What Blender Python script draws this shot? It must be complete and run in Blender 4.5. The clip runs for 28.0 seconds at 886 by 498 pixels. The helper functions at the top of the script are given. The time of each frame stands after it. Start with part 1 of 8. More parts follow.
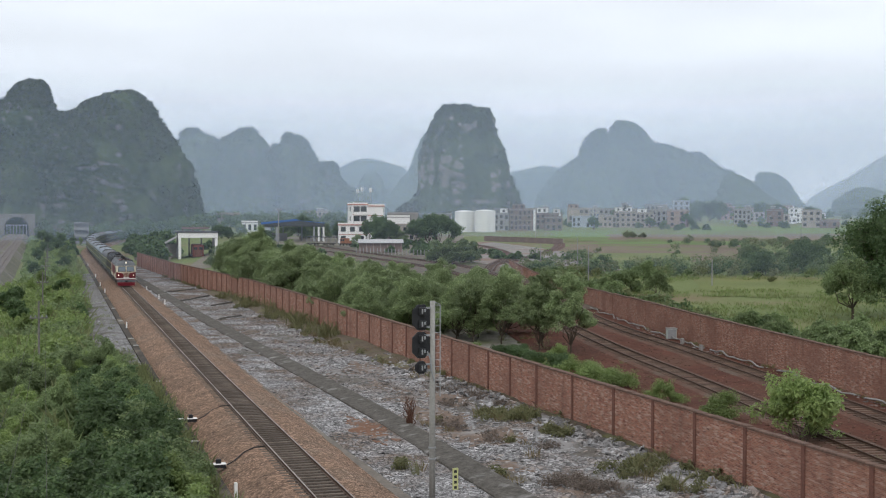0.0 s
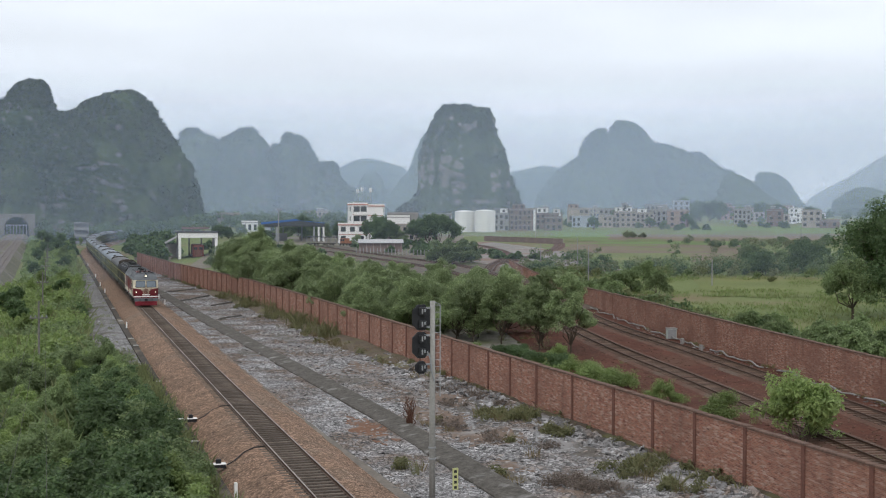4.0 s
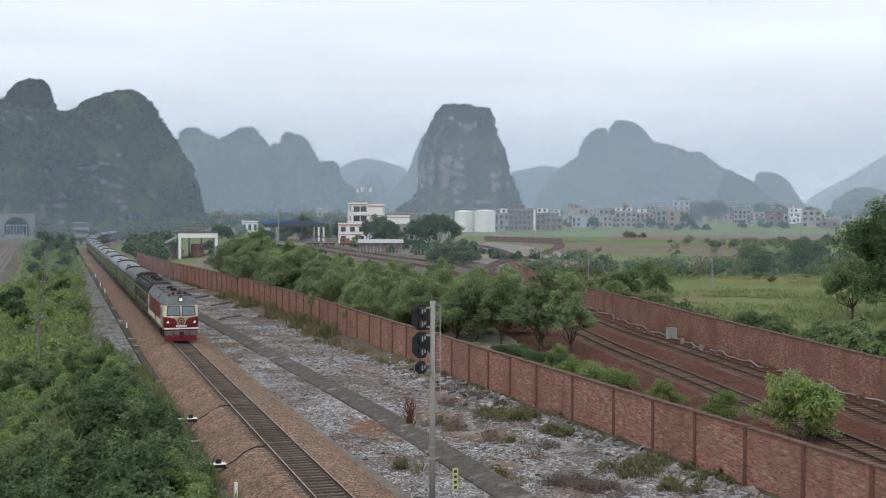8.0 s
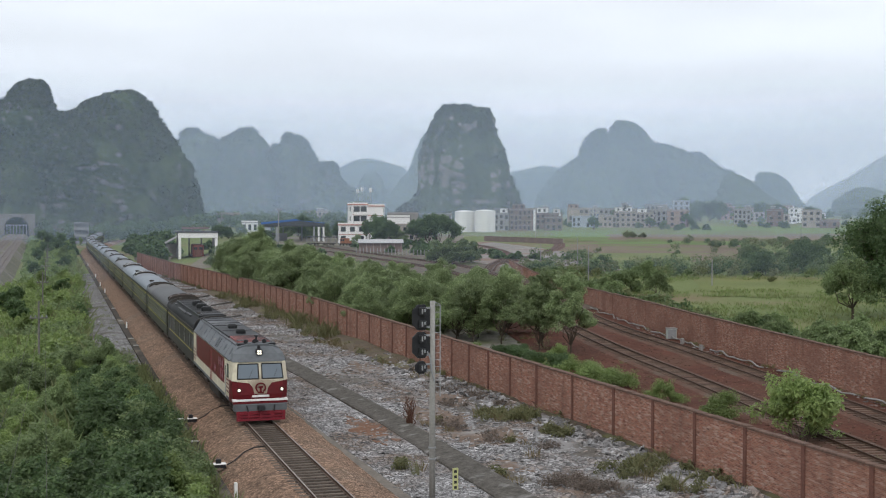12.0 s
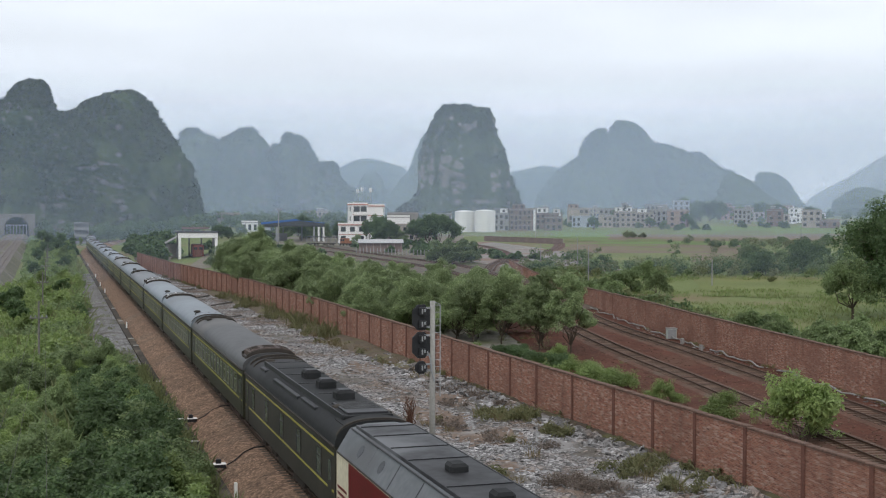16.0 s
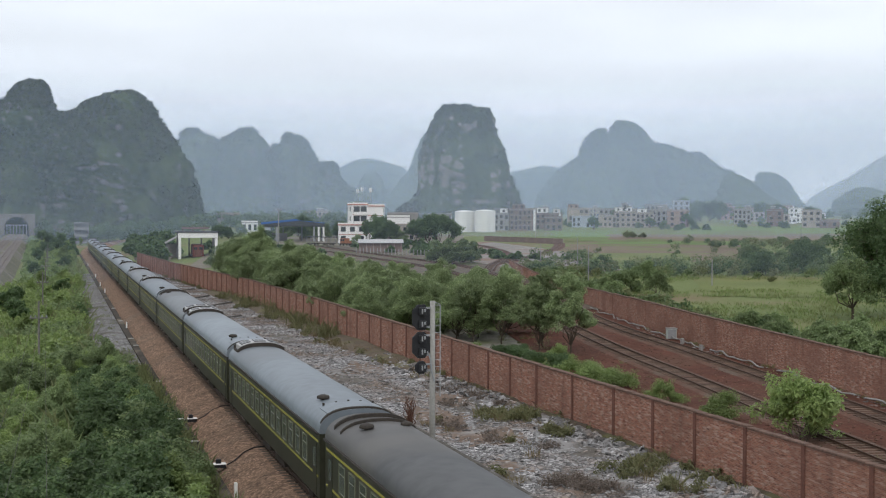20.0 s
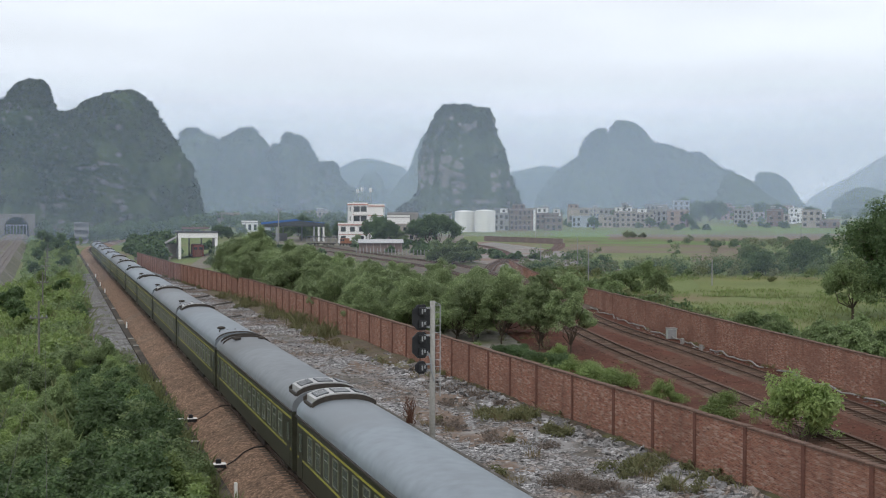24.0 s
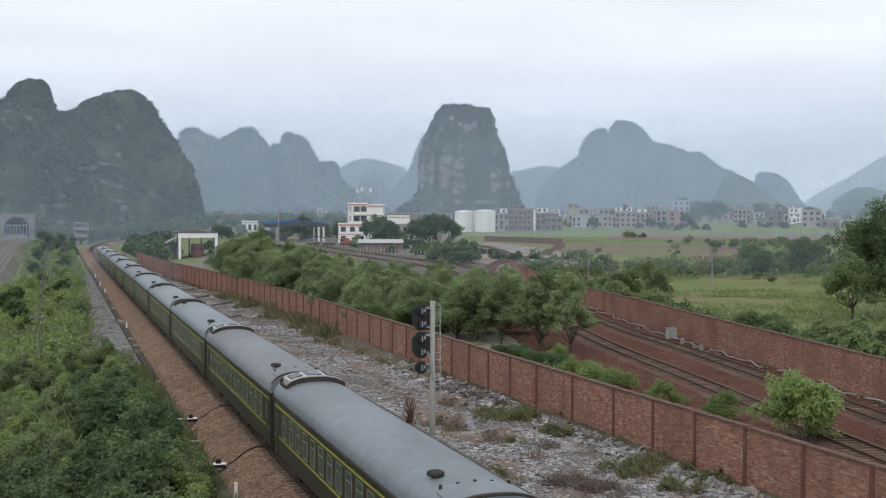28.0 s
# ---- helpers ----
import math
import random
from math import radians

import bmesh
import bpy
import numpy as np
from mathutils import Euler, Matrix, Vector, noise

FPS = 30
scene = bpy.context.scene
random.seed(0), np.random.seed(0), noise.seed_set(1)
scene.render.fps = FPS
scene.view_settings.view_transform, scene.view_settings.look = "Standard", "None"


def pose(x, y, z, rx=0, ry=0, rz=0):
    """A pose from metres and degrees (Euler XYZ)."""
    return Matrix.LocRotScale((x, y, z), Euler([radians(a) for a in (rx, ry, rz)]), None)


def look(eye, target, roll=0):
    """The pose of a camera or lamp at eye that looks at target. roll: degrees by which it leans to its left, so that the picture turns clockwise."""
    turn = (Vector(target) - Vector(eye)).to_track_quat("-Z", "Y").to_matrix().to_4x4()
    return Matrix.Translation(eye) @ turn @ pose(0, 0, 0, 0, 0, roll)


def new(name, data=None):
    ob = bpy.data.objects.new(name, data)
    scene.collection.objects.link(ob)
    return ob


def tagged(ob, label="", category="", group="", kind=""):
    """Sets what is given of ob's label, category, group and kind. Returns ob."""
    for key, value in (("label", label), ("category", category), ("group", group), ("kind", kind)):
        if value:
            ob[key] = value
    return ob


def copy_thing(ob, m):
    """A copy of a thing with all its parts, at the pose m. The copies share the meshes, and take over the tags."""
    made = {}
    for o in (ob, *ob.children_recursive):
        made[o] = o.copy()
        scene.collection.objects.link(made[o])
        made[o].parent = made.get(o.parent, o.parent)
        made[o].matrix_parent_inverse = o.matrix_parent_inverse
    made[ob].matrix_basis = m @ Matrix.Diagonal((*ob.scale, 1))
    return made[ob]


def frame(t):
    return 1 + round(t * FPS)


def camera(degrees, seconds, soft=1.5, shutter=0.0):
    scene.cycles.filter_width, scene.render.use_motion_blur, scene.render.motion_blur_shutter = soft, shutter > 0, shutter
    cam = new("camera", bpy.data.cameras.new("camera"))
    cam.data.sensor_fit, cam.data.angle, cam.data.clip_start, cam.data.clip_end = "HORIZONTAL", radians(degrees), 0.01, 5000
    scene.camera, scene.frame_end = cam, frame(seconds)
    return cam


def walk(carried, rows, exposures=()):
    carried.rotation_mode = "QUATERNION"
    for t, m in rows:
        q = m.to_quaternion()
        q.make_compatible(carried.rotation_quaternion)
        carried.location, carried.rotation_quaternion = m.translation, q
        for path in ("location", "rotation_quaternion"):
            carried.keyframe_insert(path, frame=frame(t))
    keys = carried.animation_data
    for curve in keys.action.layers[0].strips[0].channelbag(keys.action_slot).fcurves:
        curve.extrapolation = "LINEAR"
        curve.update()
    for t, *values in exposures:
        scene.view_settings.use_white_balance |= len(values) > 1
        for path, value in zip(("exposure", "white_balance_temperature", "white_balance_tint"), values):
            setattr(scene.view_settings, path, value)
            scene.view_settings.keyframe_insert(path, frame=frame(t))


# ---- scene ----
# The camera stands still on a footbridge over the line; world Y runs along the main track, rail tops at z = 0.
EYE = Vector((0.0, 0.0, 11.68))
YAW, DIP = 0.3066, 0.026
cam = camera(39.98, 28.0, soft=1.15)
AIM = EYE + Vector((math.sin(YAW) * math.cos(DIP), math.cos(YAW) * math.cos(DIP), -math.sin(DIP))) * 100
walk(cam, [(0.0, look(EYE, AIM, 0.1)), (28.0, look(EYE, AIM, 0.1))], exposures=[(0.0, 0.0), (28.0, 0.0)])

# ---- world and sun: an overcast summer day ----
world = bpy.data.worlds.new("overcast")
scene.world = world
world.use_nodes = True
wn, wl = world.node_tree.nodes, world.node_tree.links
wn.clear()
w_out = wn.new("ShaderNodeOutputWorld")
w_bg = wn.new("ShaderNodeBackground")
w_sky = wn.new("ShaderNodeTexSky")
w_sky.sky_type, w_sky.sun_disc = "NISHITA", False
w_sky.sun_elevation, w_sky.sun_rotation = radians(58), radians(205)
w_sky.dust_density, w_sky.air_density = 3.0, 1.5
w_tc = wn.new("ShaderNodeTexCoord")
w_sep = wn.new("ShaderNodeSeparateXYZ")
w_ramp = wn.new("ShaderNodeValToRGB")
cr = w_ramp.color_ramp
cr.elements[0].position, cr.elements[0].color = 0.0, (1.11, 1.16, 1.27, 1)
cr.elements[1].position, cr.elements[1].color = 1.0, (0.96, 0.99, 1.03, 1)
for pos, col in ((0.045, (1.08, 1.135, 1.24, 1)), (0.10, (0.985, 1.04, 1.13, 1)), (0.165, (0.925, 0.98, 1.06, 1)), (0.3, (0.905, 0.955, 1.03, 1))):
    e = cr.elements.new(pos)
    e.color = col
w_map = wn.new("ShaderNodeMapping")
w_map.inputs["Scale"].default_value = (2.2, 2.2, 15.0)
w_noise = wn.new("ShaderNodeTexNoise")
w_noise.inputs["Scale"].default_value, w_noise.inputs["Detail"].default_value = 1.6, 4.0
w_cloud = wn.new("ShaderNodeMapRange")
w_cloud.inputs["From Min"].default_value, w_cloud.inputs["From Max"].default_value = 0.36, 0.64
w_cloud.inputs["To Min"].default_value, w_cloud.inputs["To Max"].default_value = 0.92, 1.06
w_mul = wn.new("ShaderNodeMix")
w_mul.data_type, w_mul.blend_type = "RGBA", "MULTIPLY"
w_mul.inputs[0].default_value = 1.0
w_dim = wn.new("ShaderNodeMix")
w_dim.data_type, w_dim.blend_type = "RGBA", "MULTIPLY"
w_dim.inputs[0].default_value = 1.0
w_dim.inputs[7].default_value = (0.10, 0.10, 0.10, 1)
w_mix = wn.new("ShaderNodeMix")
w_mix.data_type = "RGBA"
w_mix.inputs[0].default_value = 0.93
wl.new(w_tc.outputs["Generated"], w_sep.inputs[0])
wl.new(w_sep.outputs["Z"], w_ramp.inputs[0])
wl.new(w_tc.outputs["Generated"], w_map.inputs[0])
wl.new(w_map.outputs[0], w_noise.inputs["Vector"])
wl.new(w_noise.outputs[0], w_cloud.inputs["Value"])
wl.new(w_ramp.outputs[0], w_mul.inputs[6])
wl.new(w_cloud.outputs[0], w_mul.inputs[7])
wl.new(w_sky.outputs[0], w_dim.inputs[6])
wl.new(w_dim.outputs[2], w_mix.inputs[6])
wl.new(w_mul.outputs[2], w_mix.inputs[7])
wl.new(w_mix.outputs[2], w_bg.inputs[0])
w_bg.inputs[1].default_value = 1.05
wl.new(w_bg.outputs[0], w_out.inputs[0])

sun_data = bpy.data.lights.new("sun", "SUN")
sun_data.energy, sun_data.angle, sun_data.color = 0.9, radians(25), (1.0, 0.97, 0.92)
sun = new("sun", sun_data)
sun.matrix_world = look((-90, -120, 240), (20, 80, 0))


# ---- mesh and material helpers ----
class Mesh:
    """Collects vertices and faces for one mesh object."""
    def __init__(self):
        self.v, self.f = [], []

    def add(self, verts, faces):
        n = len(self.v)
        self.v.extend(verts)
        self.f.extend([tuple(i + n for i in f) for f in faces])
        return self

    def box(self, x0, y0, z0, x1, y1, z1, ch=0.0, m=None):
        """A box; ch cuts its vertical and top edges."""
        if ch <= 0:
            vs = [(x, y, z) for z in (z0, z1) for x, y in ((x0, y0), (x1, y0), (x1, y1), (x0, y1))]
            fs = [(3, 2, 1, 0), (4, 5, 6, 7), (0, 1, 5, 4), (1, 2, 6, 5), (2, 3, 7, 6), (3, 0, 4, 7)]
        else:
            def ring(z, k):
                return [(x0 + k, y0, z), (x1 - k, y0, z), (x1, y0 + k, z), (x1, y1 - k, z), (x1 - k, y1, z), (x0 + k, y1, z), (x0, y1 - k, z), (x0, y0 + k, z)]
            c = [(x0 + ch, y0 + ch, z1), (x1 - ch, y0 + ch, z1), (x1 - ch, y1 - ch, z1), (x0 + ch, y1 - ch, z1)]
            vs = ring(z0, ch) + ring(z1 - ch, ch) + c
            fs = [tuple(range(7, -1, -1))] + [(i, (i + 1) % 8, 8 + (i + 1) % 8, 8 + i) for i in range(8)]
            fs += [(16, 17, 18, 19), (8, 9, 17, 16), (9, 10, 17), (10, 11, 18, 17), (11, 12, 18), (12, 13, 19, 18), (13, 14, 19), (14, 15, 16, 19), (15, 8, 16)]
        if m is not None:
            vs = [tuple(m @ Vector(p)) for p in vs]
        return self.add(vs, fs)

    def tube(self, p0, p1, r0, r1=None, n=8, caps=True):
        p0, p1 = Vector(p0), Vector(p1)
        r1 = r0 if r1 is None else r1
        d = (p1 - p0).normalized()
        a = d.orthogonal().normalized()
        b = d.cross(a)
        vs = []
        for p, r in ((p0, r0), (p1, r1)):
            for i in range(n):
                t = 2 * math.pi * i / n
                vs.append(tuple(p + (a * math.cos(t) + b * math.sin(t)) * r))
        fs = [(i, (i + 1) % n, n + (i + 1) % n, n + i) for i in range(n)]
        if caps:
            fs += [tuple(range(n - 1, -1, -1)), tuple(range(n, 2 * n))]
        return self.add(vs, fs)

    def lathe(self, cx, cy, prof, n=16):
        """Turns (radius, z) pairs round a vertical axis."""
        vs = [(cx + r * math.cos(2 * math.pi * i / n), cy + r * math.sin(2 * math.pi * i / n), z) for r, z in prof for i in range(n)]
        fs = [(k * n + i, k * n + (i + 1) % n, (k + 1) * n + (i + 1) % n, (k + 1) * n + i) for k in range(len(prof) - 1) for i in range(n)]
        fs += [tuple(range(n - 1, -1, -1)), tuple(range((len(prof) - 1) * n, len(prof) * n))]
        return self.add(vs, fs)

    def sweep(self, prof, path, closed=False, caps=True):
        """Sweeps (across, up) points along (x, y, z, nx, ny) stations; (nx, ny) points across."""
        n = len(prof)
        vs = [(x + u * nx, y + u * ny, z + w) for x, y, z, nx, ny in path for u, w in prof]
        fs = []
        for k in range(len(path) - 1):
            for i in range(n if closed else n - 1):
                j = (i + 1) % n
                fs.append((k * n + i, (k + 1) * n + i, (k + 1) * n + j, k * n + j))
        if closed and caps:
            fs += [tuple(range(n)), tuple(range(len(path) * n - 1, (len(path) - 1) * n - 1, -1))]
        return self.add(vs, fs)

    def data(self, name, material, smooth=False):
        me = bpy.data.meshes.new(name)
        me.from_pydata(self.v, [], self.f)
        me.materials.append(material)
        if smooth:
            me.polygons.foreach_set("use_smooth", [True] * len(me.polygons))
        me.update()
        return me


def part(name, mesh, material, parent, label="", smooth=False):
    """One mesh object under a thing or a part."""
    ob = new(name, mesh if isinstance(mesh, bpy.types.Mesh) else mesh.data(name, material, smooth))
    ob.parent = parent
    if label:
        ob["label"] = label
    return ob


def thing(name, label, category, group="", at=None, kind=""):
    """An Empty that will carry parts."""
    ob = new(name)
    ob.empty_display_size = 0.2
    if at is not None:
        ob.matrix_basis = at
    return tagged(ob, label, category, group, kind)


def solid(name, mesh, material, label, category="", kind="", group="", smooth=False):
    """A thing or a piece of the setting of one mesh."""
    return tagged(new(name, mesh.data(name, material, smooth)), label, category, group, kind)


def mat(name, c1, c2=None, rough=0.8, scale=1.0, fine=14.0, bump=0.3, metal=0.0, c3=None, vary=0.0, island=0.0, dist=0.02, stretch=None, spec=0.25, patch=0.52):
    """Two-scale noise between c1 and c2, blotches of c3, fine relief; vary and island shift value by object or by loose piece."""
    m = bpy.data.materials.new(name)
    m.use_nodes = True
    n, l = m.node_tree.nodes, m.node_tree.links
    b = n["Principled BSDF"]
    b.inputs["Roughness"].default_value, b.inputs["Metallic"].default_value = rough, metal
    b.inputs["Specular IOR Level"].default_value = spec
    c2 = c2 or tuple(k * 0.8 for k in c1)
    tc = n.new("ShaderNodeTexCoord")
    src = tc.outputs["Object"]
    if stretch:
        mp = n.new("ShaderNodeMapping")
        mp.inputs["Scale"].default_value = stretch
        l.new(src, mp.inputs[0])
        src = mp.outputs[0]
    big, small = n.new("ShaderNodeTexNoise"), n.new("ShaderNodeTexNoise")
    big.inputs["Scale"].default_value, big.inputs["Detail"].default_value = scale, 5.0
    small.inputs["Scale"].default_value, small.inputs["Detail"].default_value = fine, 3.0
    l.new(src, big.inputs["Vector"])
    l.new(src, small.inputs["Vector"])
    add = n.new("ShaderNodeMath")
    add.operation = "ADD"
    l.new(big.outputs[0], add.inputs[0])
    l.new(small.outputs[0], add.inputs[1])
    mr = n.new("ShaderNodeMapRange")
    mr.inputs["From Min"].default_value, mr.inputs["From Max"].default_value = 0.75, 1.25
    l.new(add.outputs[0], mr.inputs["Value"])
    mx = n.new("ShaderNodeMix")
    mx.data_type = "RGBA"
    mx.inputs[6].default_value, mx.inputs[7].default_value = (*c1, 1), (*c2, 1)
    l.new(mr.outputs[0], mx.inputs[0])
    col = mx.outputs[2]
    if c3:
        spot = n.new("ShaderNodeTexNoise")
        spot.inputs["Scale"].default_value, spot.inputs["Detail"].default_value = scale * 0.37, 6.0
        l.new(src, spot.inputs["Vector"])
        sr = n.new("ShaderNodeMapRange")
        sr.inputs["From Min"].default_value, sr.inputs["From Max"].default_value = patch, patch + 0.14
        l.new(spot.outputs[0], sr.inputs["Value"])
        m3 = n.new("ShaderNodeMix")
        m3.data_type = "RGBA"
        m3.inputs[7].default_value = (*c3, 1)
        l.new(sr.outputs[0], m3.inputs[0])
        l.new(col, m3.inputs[6])
        col = m3.outputs[2]
    for amount, node, out in ((vary, "ShaderNodeObjectInfo", "Random"), (island, "ShaderNodeNewGeometry", "Random Per Island")):
        if amount:
            inf = n.new(node)
            vr = n.new("ShaderNodeMapRange")
            vr.inputs["To Min"].default_value, vr.inputs["To Max"].default_value = 1 - amount, 1 + amount
            l.new(inf.outputs[out], vr.inputs["Value"])
            hs = n.new("ShaderNodeHueSaturation")
            l.new(vr.outputs[0], hs.inputs["Value"])
            l.new(col, hs.inputs["Color"])
            col = hs.outputs[0]
    l.new(col, b.inputs["Base Color"])
    if bump:
        bp = n.new("ShaderNodeBump")
        bp.inputs["Strength"].default_value, bp.inputs["Distance"].default_value = bump, dist
        l.new(small.outputs[0], bp.inputs["Height"])
        l.new(bp.outputs[0], b.inputs["Normal"])
    return m


def leaf_mat(name, c1, c2, island=0.35):
    """Leaves: two greens by loose leaf, some light let through."""
    m = bpy.data.materials.new(name)
    m.use_nodes = True
    n, l = m.node_tree.nodes, m.node_tree.links
    b = n["Principled BSDF"]
    b.inputs["Roughness"].default_value = 0.5
    b.inputs["Specular IOR Level"].default_value = 0.45
    geo, info = n.new("ShaderNodeNewGeometry"), n.new("ShaderNodeObjectInfo")
    tc = n.new("ShaderNodeTexCoord")
    ns = n.new("ShaderNodeTexNoise")
    ns.inputs["Scale"].default_value = 0.9
    l.new(tc.outputs["Object"], ns.inputs["Vector"])
    ad = n.new("ShaderNodeMath")
    ad.operation = "ADD"
    l.new(geo.outputs["Random Per Island"], ad.inputs[0])
    l.new(ns.outputs[0], ad.inputs[1])
    mr = n.new("ShaderNodeMapRange")
    mr.inputs["From Min"].default_value, mr.inputs["From Max"].default_value = 0.45, 1.55
    l.new(ad.outputs[0], mr.inputs["Value"])
    mx = n.new("ShaderNodeMix")
    mx.data_type = "RGBA"
    mx.inputs[6].default_value, mx.inputs[7].default_value = (*c1, 1), (*c2, 1)
    l.new(mr.outputs[0], mx.inputs[0])
    vr = n.new("ShaderNodeMapRange")
    vr.inputs["To Min"].default_value, vr.inputs["To Max"].default_value = 0.78, 1.22
    l.new(info.outputs["Random"], vr.inputs["Value"])
    hs = n.new("ShaderNodeHueSaturation")
    l.new(vr.outputs[0], hs.inputs["Value"])
    l.new(mx.outputs[2], hs.inputs["Color"])
    l.new(hs.outputs[0], b.inputs["Base Color"])
    tr = n.new("ShaderNodeBsdfTranslucent")
    l.new(hs.outputs[0], tr.inputs["Color"])
    ms = n.new("ShaderNodeMixShader")
    ms.inputs[0].default_value = 0.5
    l.new(b.outputs[0], ms.inputs[1])
    l.new(tr.outputs[0], ms.inputs[2])
    l.new(ms.outputs[0], n["Material Output"].inputs["Surface"])
    return m


def glass_mat(name, tint=(0.03, 0.04, 0.05), rough=0.08):
    m = bpy.data.materials.new(name)
    m.use_nodes = True
    b = m.node_tree.nodes["Principled BSDF"]
    b.inputs["Base Color"].default_value = (*tint, 1)
    b.inputs["Roughness"].default_value = rough
    b.inputs["Specular IOR Level"].default_value = 0.6
    return m


def lamp_mat(name, color, power):
    m = bpy.data.materials.new(name)
    m.use_nodes = True
    b = m.node_tree.nodes["Principled BSDF"]
    b.inputs["Emission Color"].default_value = (*color, 1)
    b.inputs["Emission Strength"].default_value = power
    return m


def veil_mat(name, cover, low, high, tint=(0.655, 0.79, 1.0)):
    """Distance haze put in as a tinted sheet: lets most of the light by, scatters the rest, and thins out upwards."""
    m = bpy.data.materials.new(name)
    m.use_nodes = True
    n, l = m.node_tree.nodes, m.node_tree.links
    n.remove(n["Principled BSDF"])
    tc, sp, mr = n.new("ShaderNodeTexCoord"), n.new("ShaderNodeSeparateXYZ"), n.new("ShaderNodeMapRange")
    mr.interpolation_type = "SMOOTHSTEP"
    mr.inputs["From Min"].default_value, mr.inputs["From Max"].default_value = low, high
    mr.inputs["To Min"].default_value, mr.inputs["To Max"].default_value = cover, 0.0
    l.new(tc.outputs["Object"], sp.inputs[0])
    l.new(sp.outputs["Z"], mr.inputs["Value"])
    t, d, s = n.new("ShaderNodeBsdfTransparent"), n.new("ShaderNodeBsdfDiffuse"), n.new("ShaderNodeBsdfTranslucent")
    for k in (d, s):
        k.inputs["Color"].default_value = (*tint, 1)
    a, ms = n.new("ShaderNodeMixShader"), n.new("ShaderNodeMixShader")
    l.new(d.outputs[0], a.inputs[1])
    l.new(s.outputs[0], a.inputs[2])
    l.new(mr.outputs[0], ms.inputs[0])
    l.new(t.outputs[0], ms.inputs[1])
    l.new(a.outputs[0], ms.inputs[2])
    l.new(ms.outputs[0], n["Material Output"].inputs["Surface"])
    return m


def brick_mat(name, c1, c2, mortar, sx=0.25, sy=0.07, axis="YZ"):
    """Coursed brickwork on an upright face: pale weathered courses, dark runs of damp, stains at a larger scale."""
    m = bpy.data.materials.new(name)
    m.use_nodes = True
    n, l = m.node_tree.nodes, m.node_tree.links
    b = n["Principled BSDF"]
    b.inputs["Roughness"].default_value = 0.95
    b.inputs["Specular IOR Level"].default_value = 0.15
    geo, sp, cb = n.new("ShaderNodeNewGeometry"), n.new("ShaderNodeSeparateXYZ"), n.new("ShaderNodeCombineXYZ")
    place_ = geo.outputs["Position"]
    l.new(place_, sp.inputs[0])
    l.new(sp.outputs[axis[0]], cb.inputs[0])
    l.new(sp.outputs[axis[1]], cb.inputs[1])
    br = n.new("ShaderNodeTexBrick")
    br.inputs["Scale"].default_value = 1.0
    br.inputs["Brick Width"].default_value, br.inputs["Row Height"].default_value = sx, sy
    br.inputs["Mortar Size"].default_value, br.inputs["Mortar Smooth"].default_value = 0.008, 0.2
    br.inputs["Bias"].default_value = -0.1
    br.inputs["Color1"].default_value, br.inputs["Color2"].default_value, br.inputs["Mortar"].default_value = (*c1, 1), (*c2, 1), (*mortar, 1)
    l.new(cb.outputs[0], br.inputs["Vector"])

    def stain(scale, stretch, detail, lo, hi):
        mp, ns, mr = n.new("ShaderNodeMapping"), n.new("ShaderNodeTexNoise"), n.new("ShaderNodeMapRange")
        mp.inputs["Scale"].default_value = stretch
        ns.inputs["Scale"].default_value, ns.inputs["Detail"].default_value = scale, detail
        mr.inputs["From Min"].default_value, mr.inputs["From Max"].default_value = lo, hi
        l.new(place_, mp.inputs[0])
        l.new(mp.outputs[0], ns.inputs["Vector"])
        l.new(ns.outputs[0], mr.inputs["Value"])
        return mr.outputs[0]

    col = br.outputs["Color"]
    for fac, tint, amount in ((stain(1.0, (1.8, 1.8, 9.0), 5.0, 0.50, 0.66), (0.44, 0.318, 0.26), 0.85), (stain(1.0, (2.2, 2.2, 11.0), 5.0, 0.56, 0.70), (0.085, 0.042, 0.034), 0.8),
                              (stain(0.28, (1.0, 1.0, 1.0), 4.0, 0.46, 0.62), (0.195, 0.103, 0.078), 0.55), (stain(1.0, (1.6, 1.6, 0.22), 4.0, 0.58, 0.70), (0.07, 0.048, 0.04), 0.28)):
        am, mx = n.new("ShaderNodeMath"), n.new("ShaderNodeMix")
        am.operation, am.inputs[1].default_value = "MULTIPLY", amount
        mx.data_type = "RGBA"
        mx.inputs[7].default_value = (*tint, 1)
        l.new(fac, am.inputs[0])
        l.new(am.outputs[0], mx.inputs[0])
        l.new(col, mx.inputs[6])
        col = mx.outputs[2]
    l.new(col, b.inputs["Base Color"])
    bp = n.new("ShaderNodeBump")
    bp.inputs["Strength"].default_value, bp.inputs["Distance"].default_value, bp.invert = 0.6, 0.012, True
    l.new(br.outputs["Fac"], bp.inputs["Height"])
    l.new(bp.outputs[0], b.inputs["Normal"])
    return m


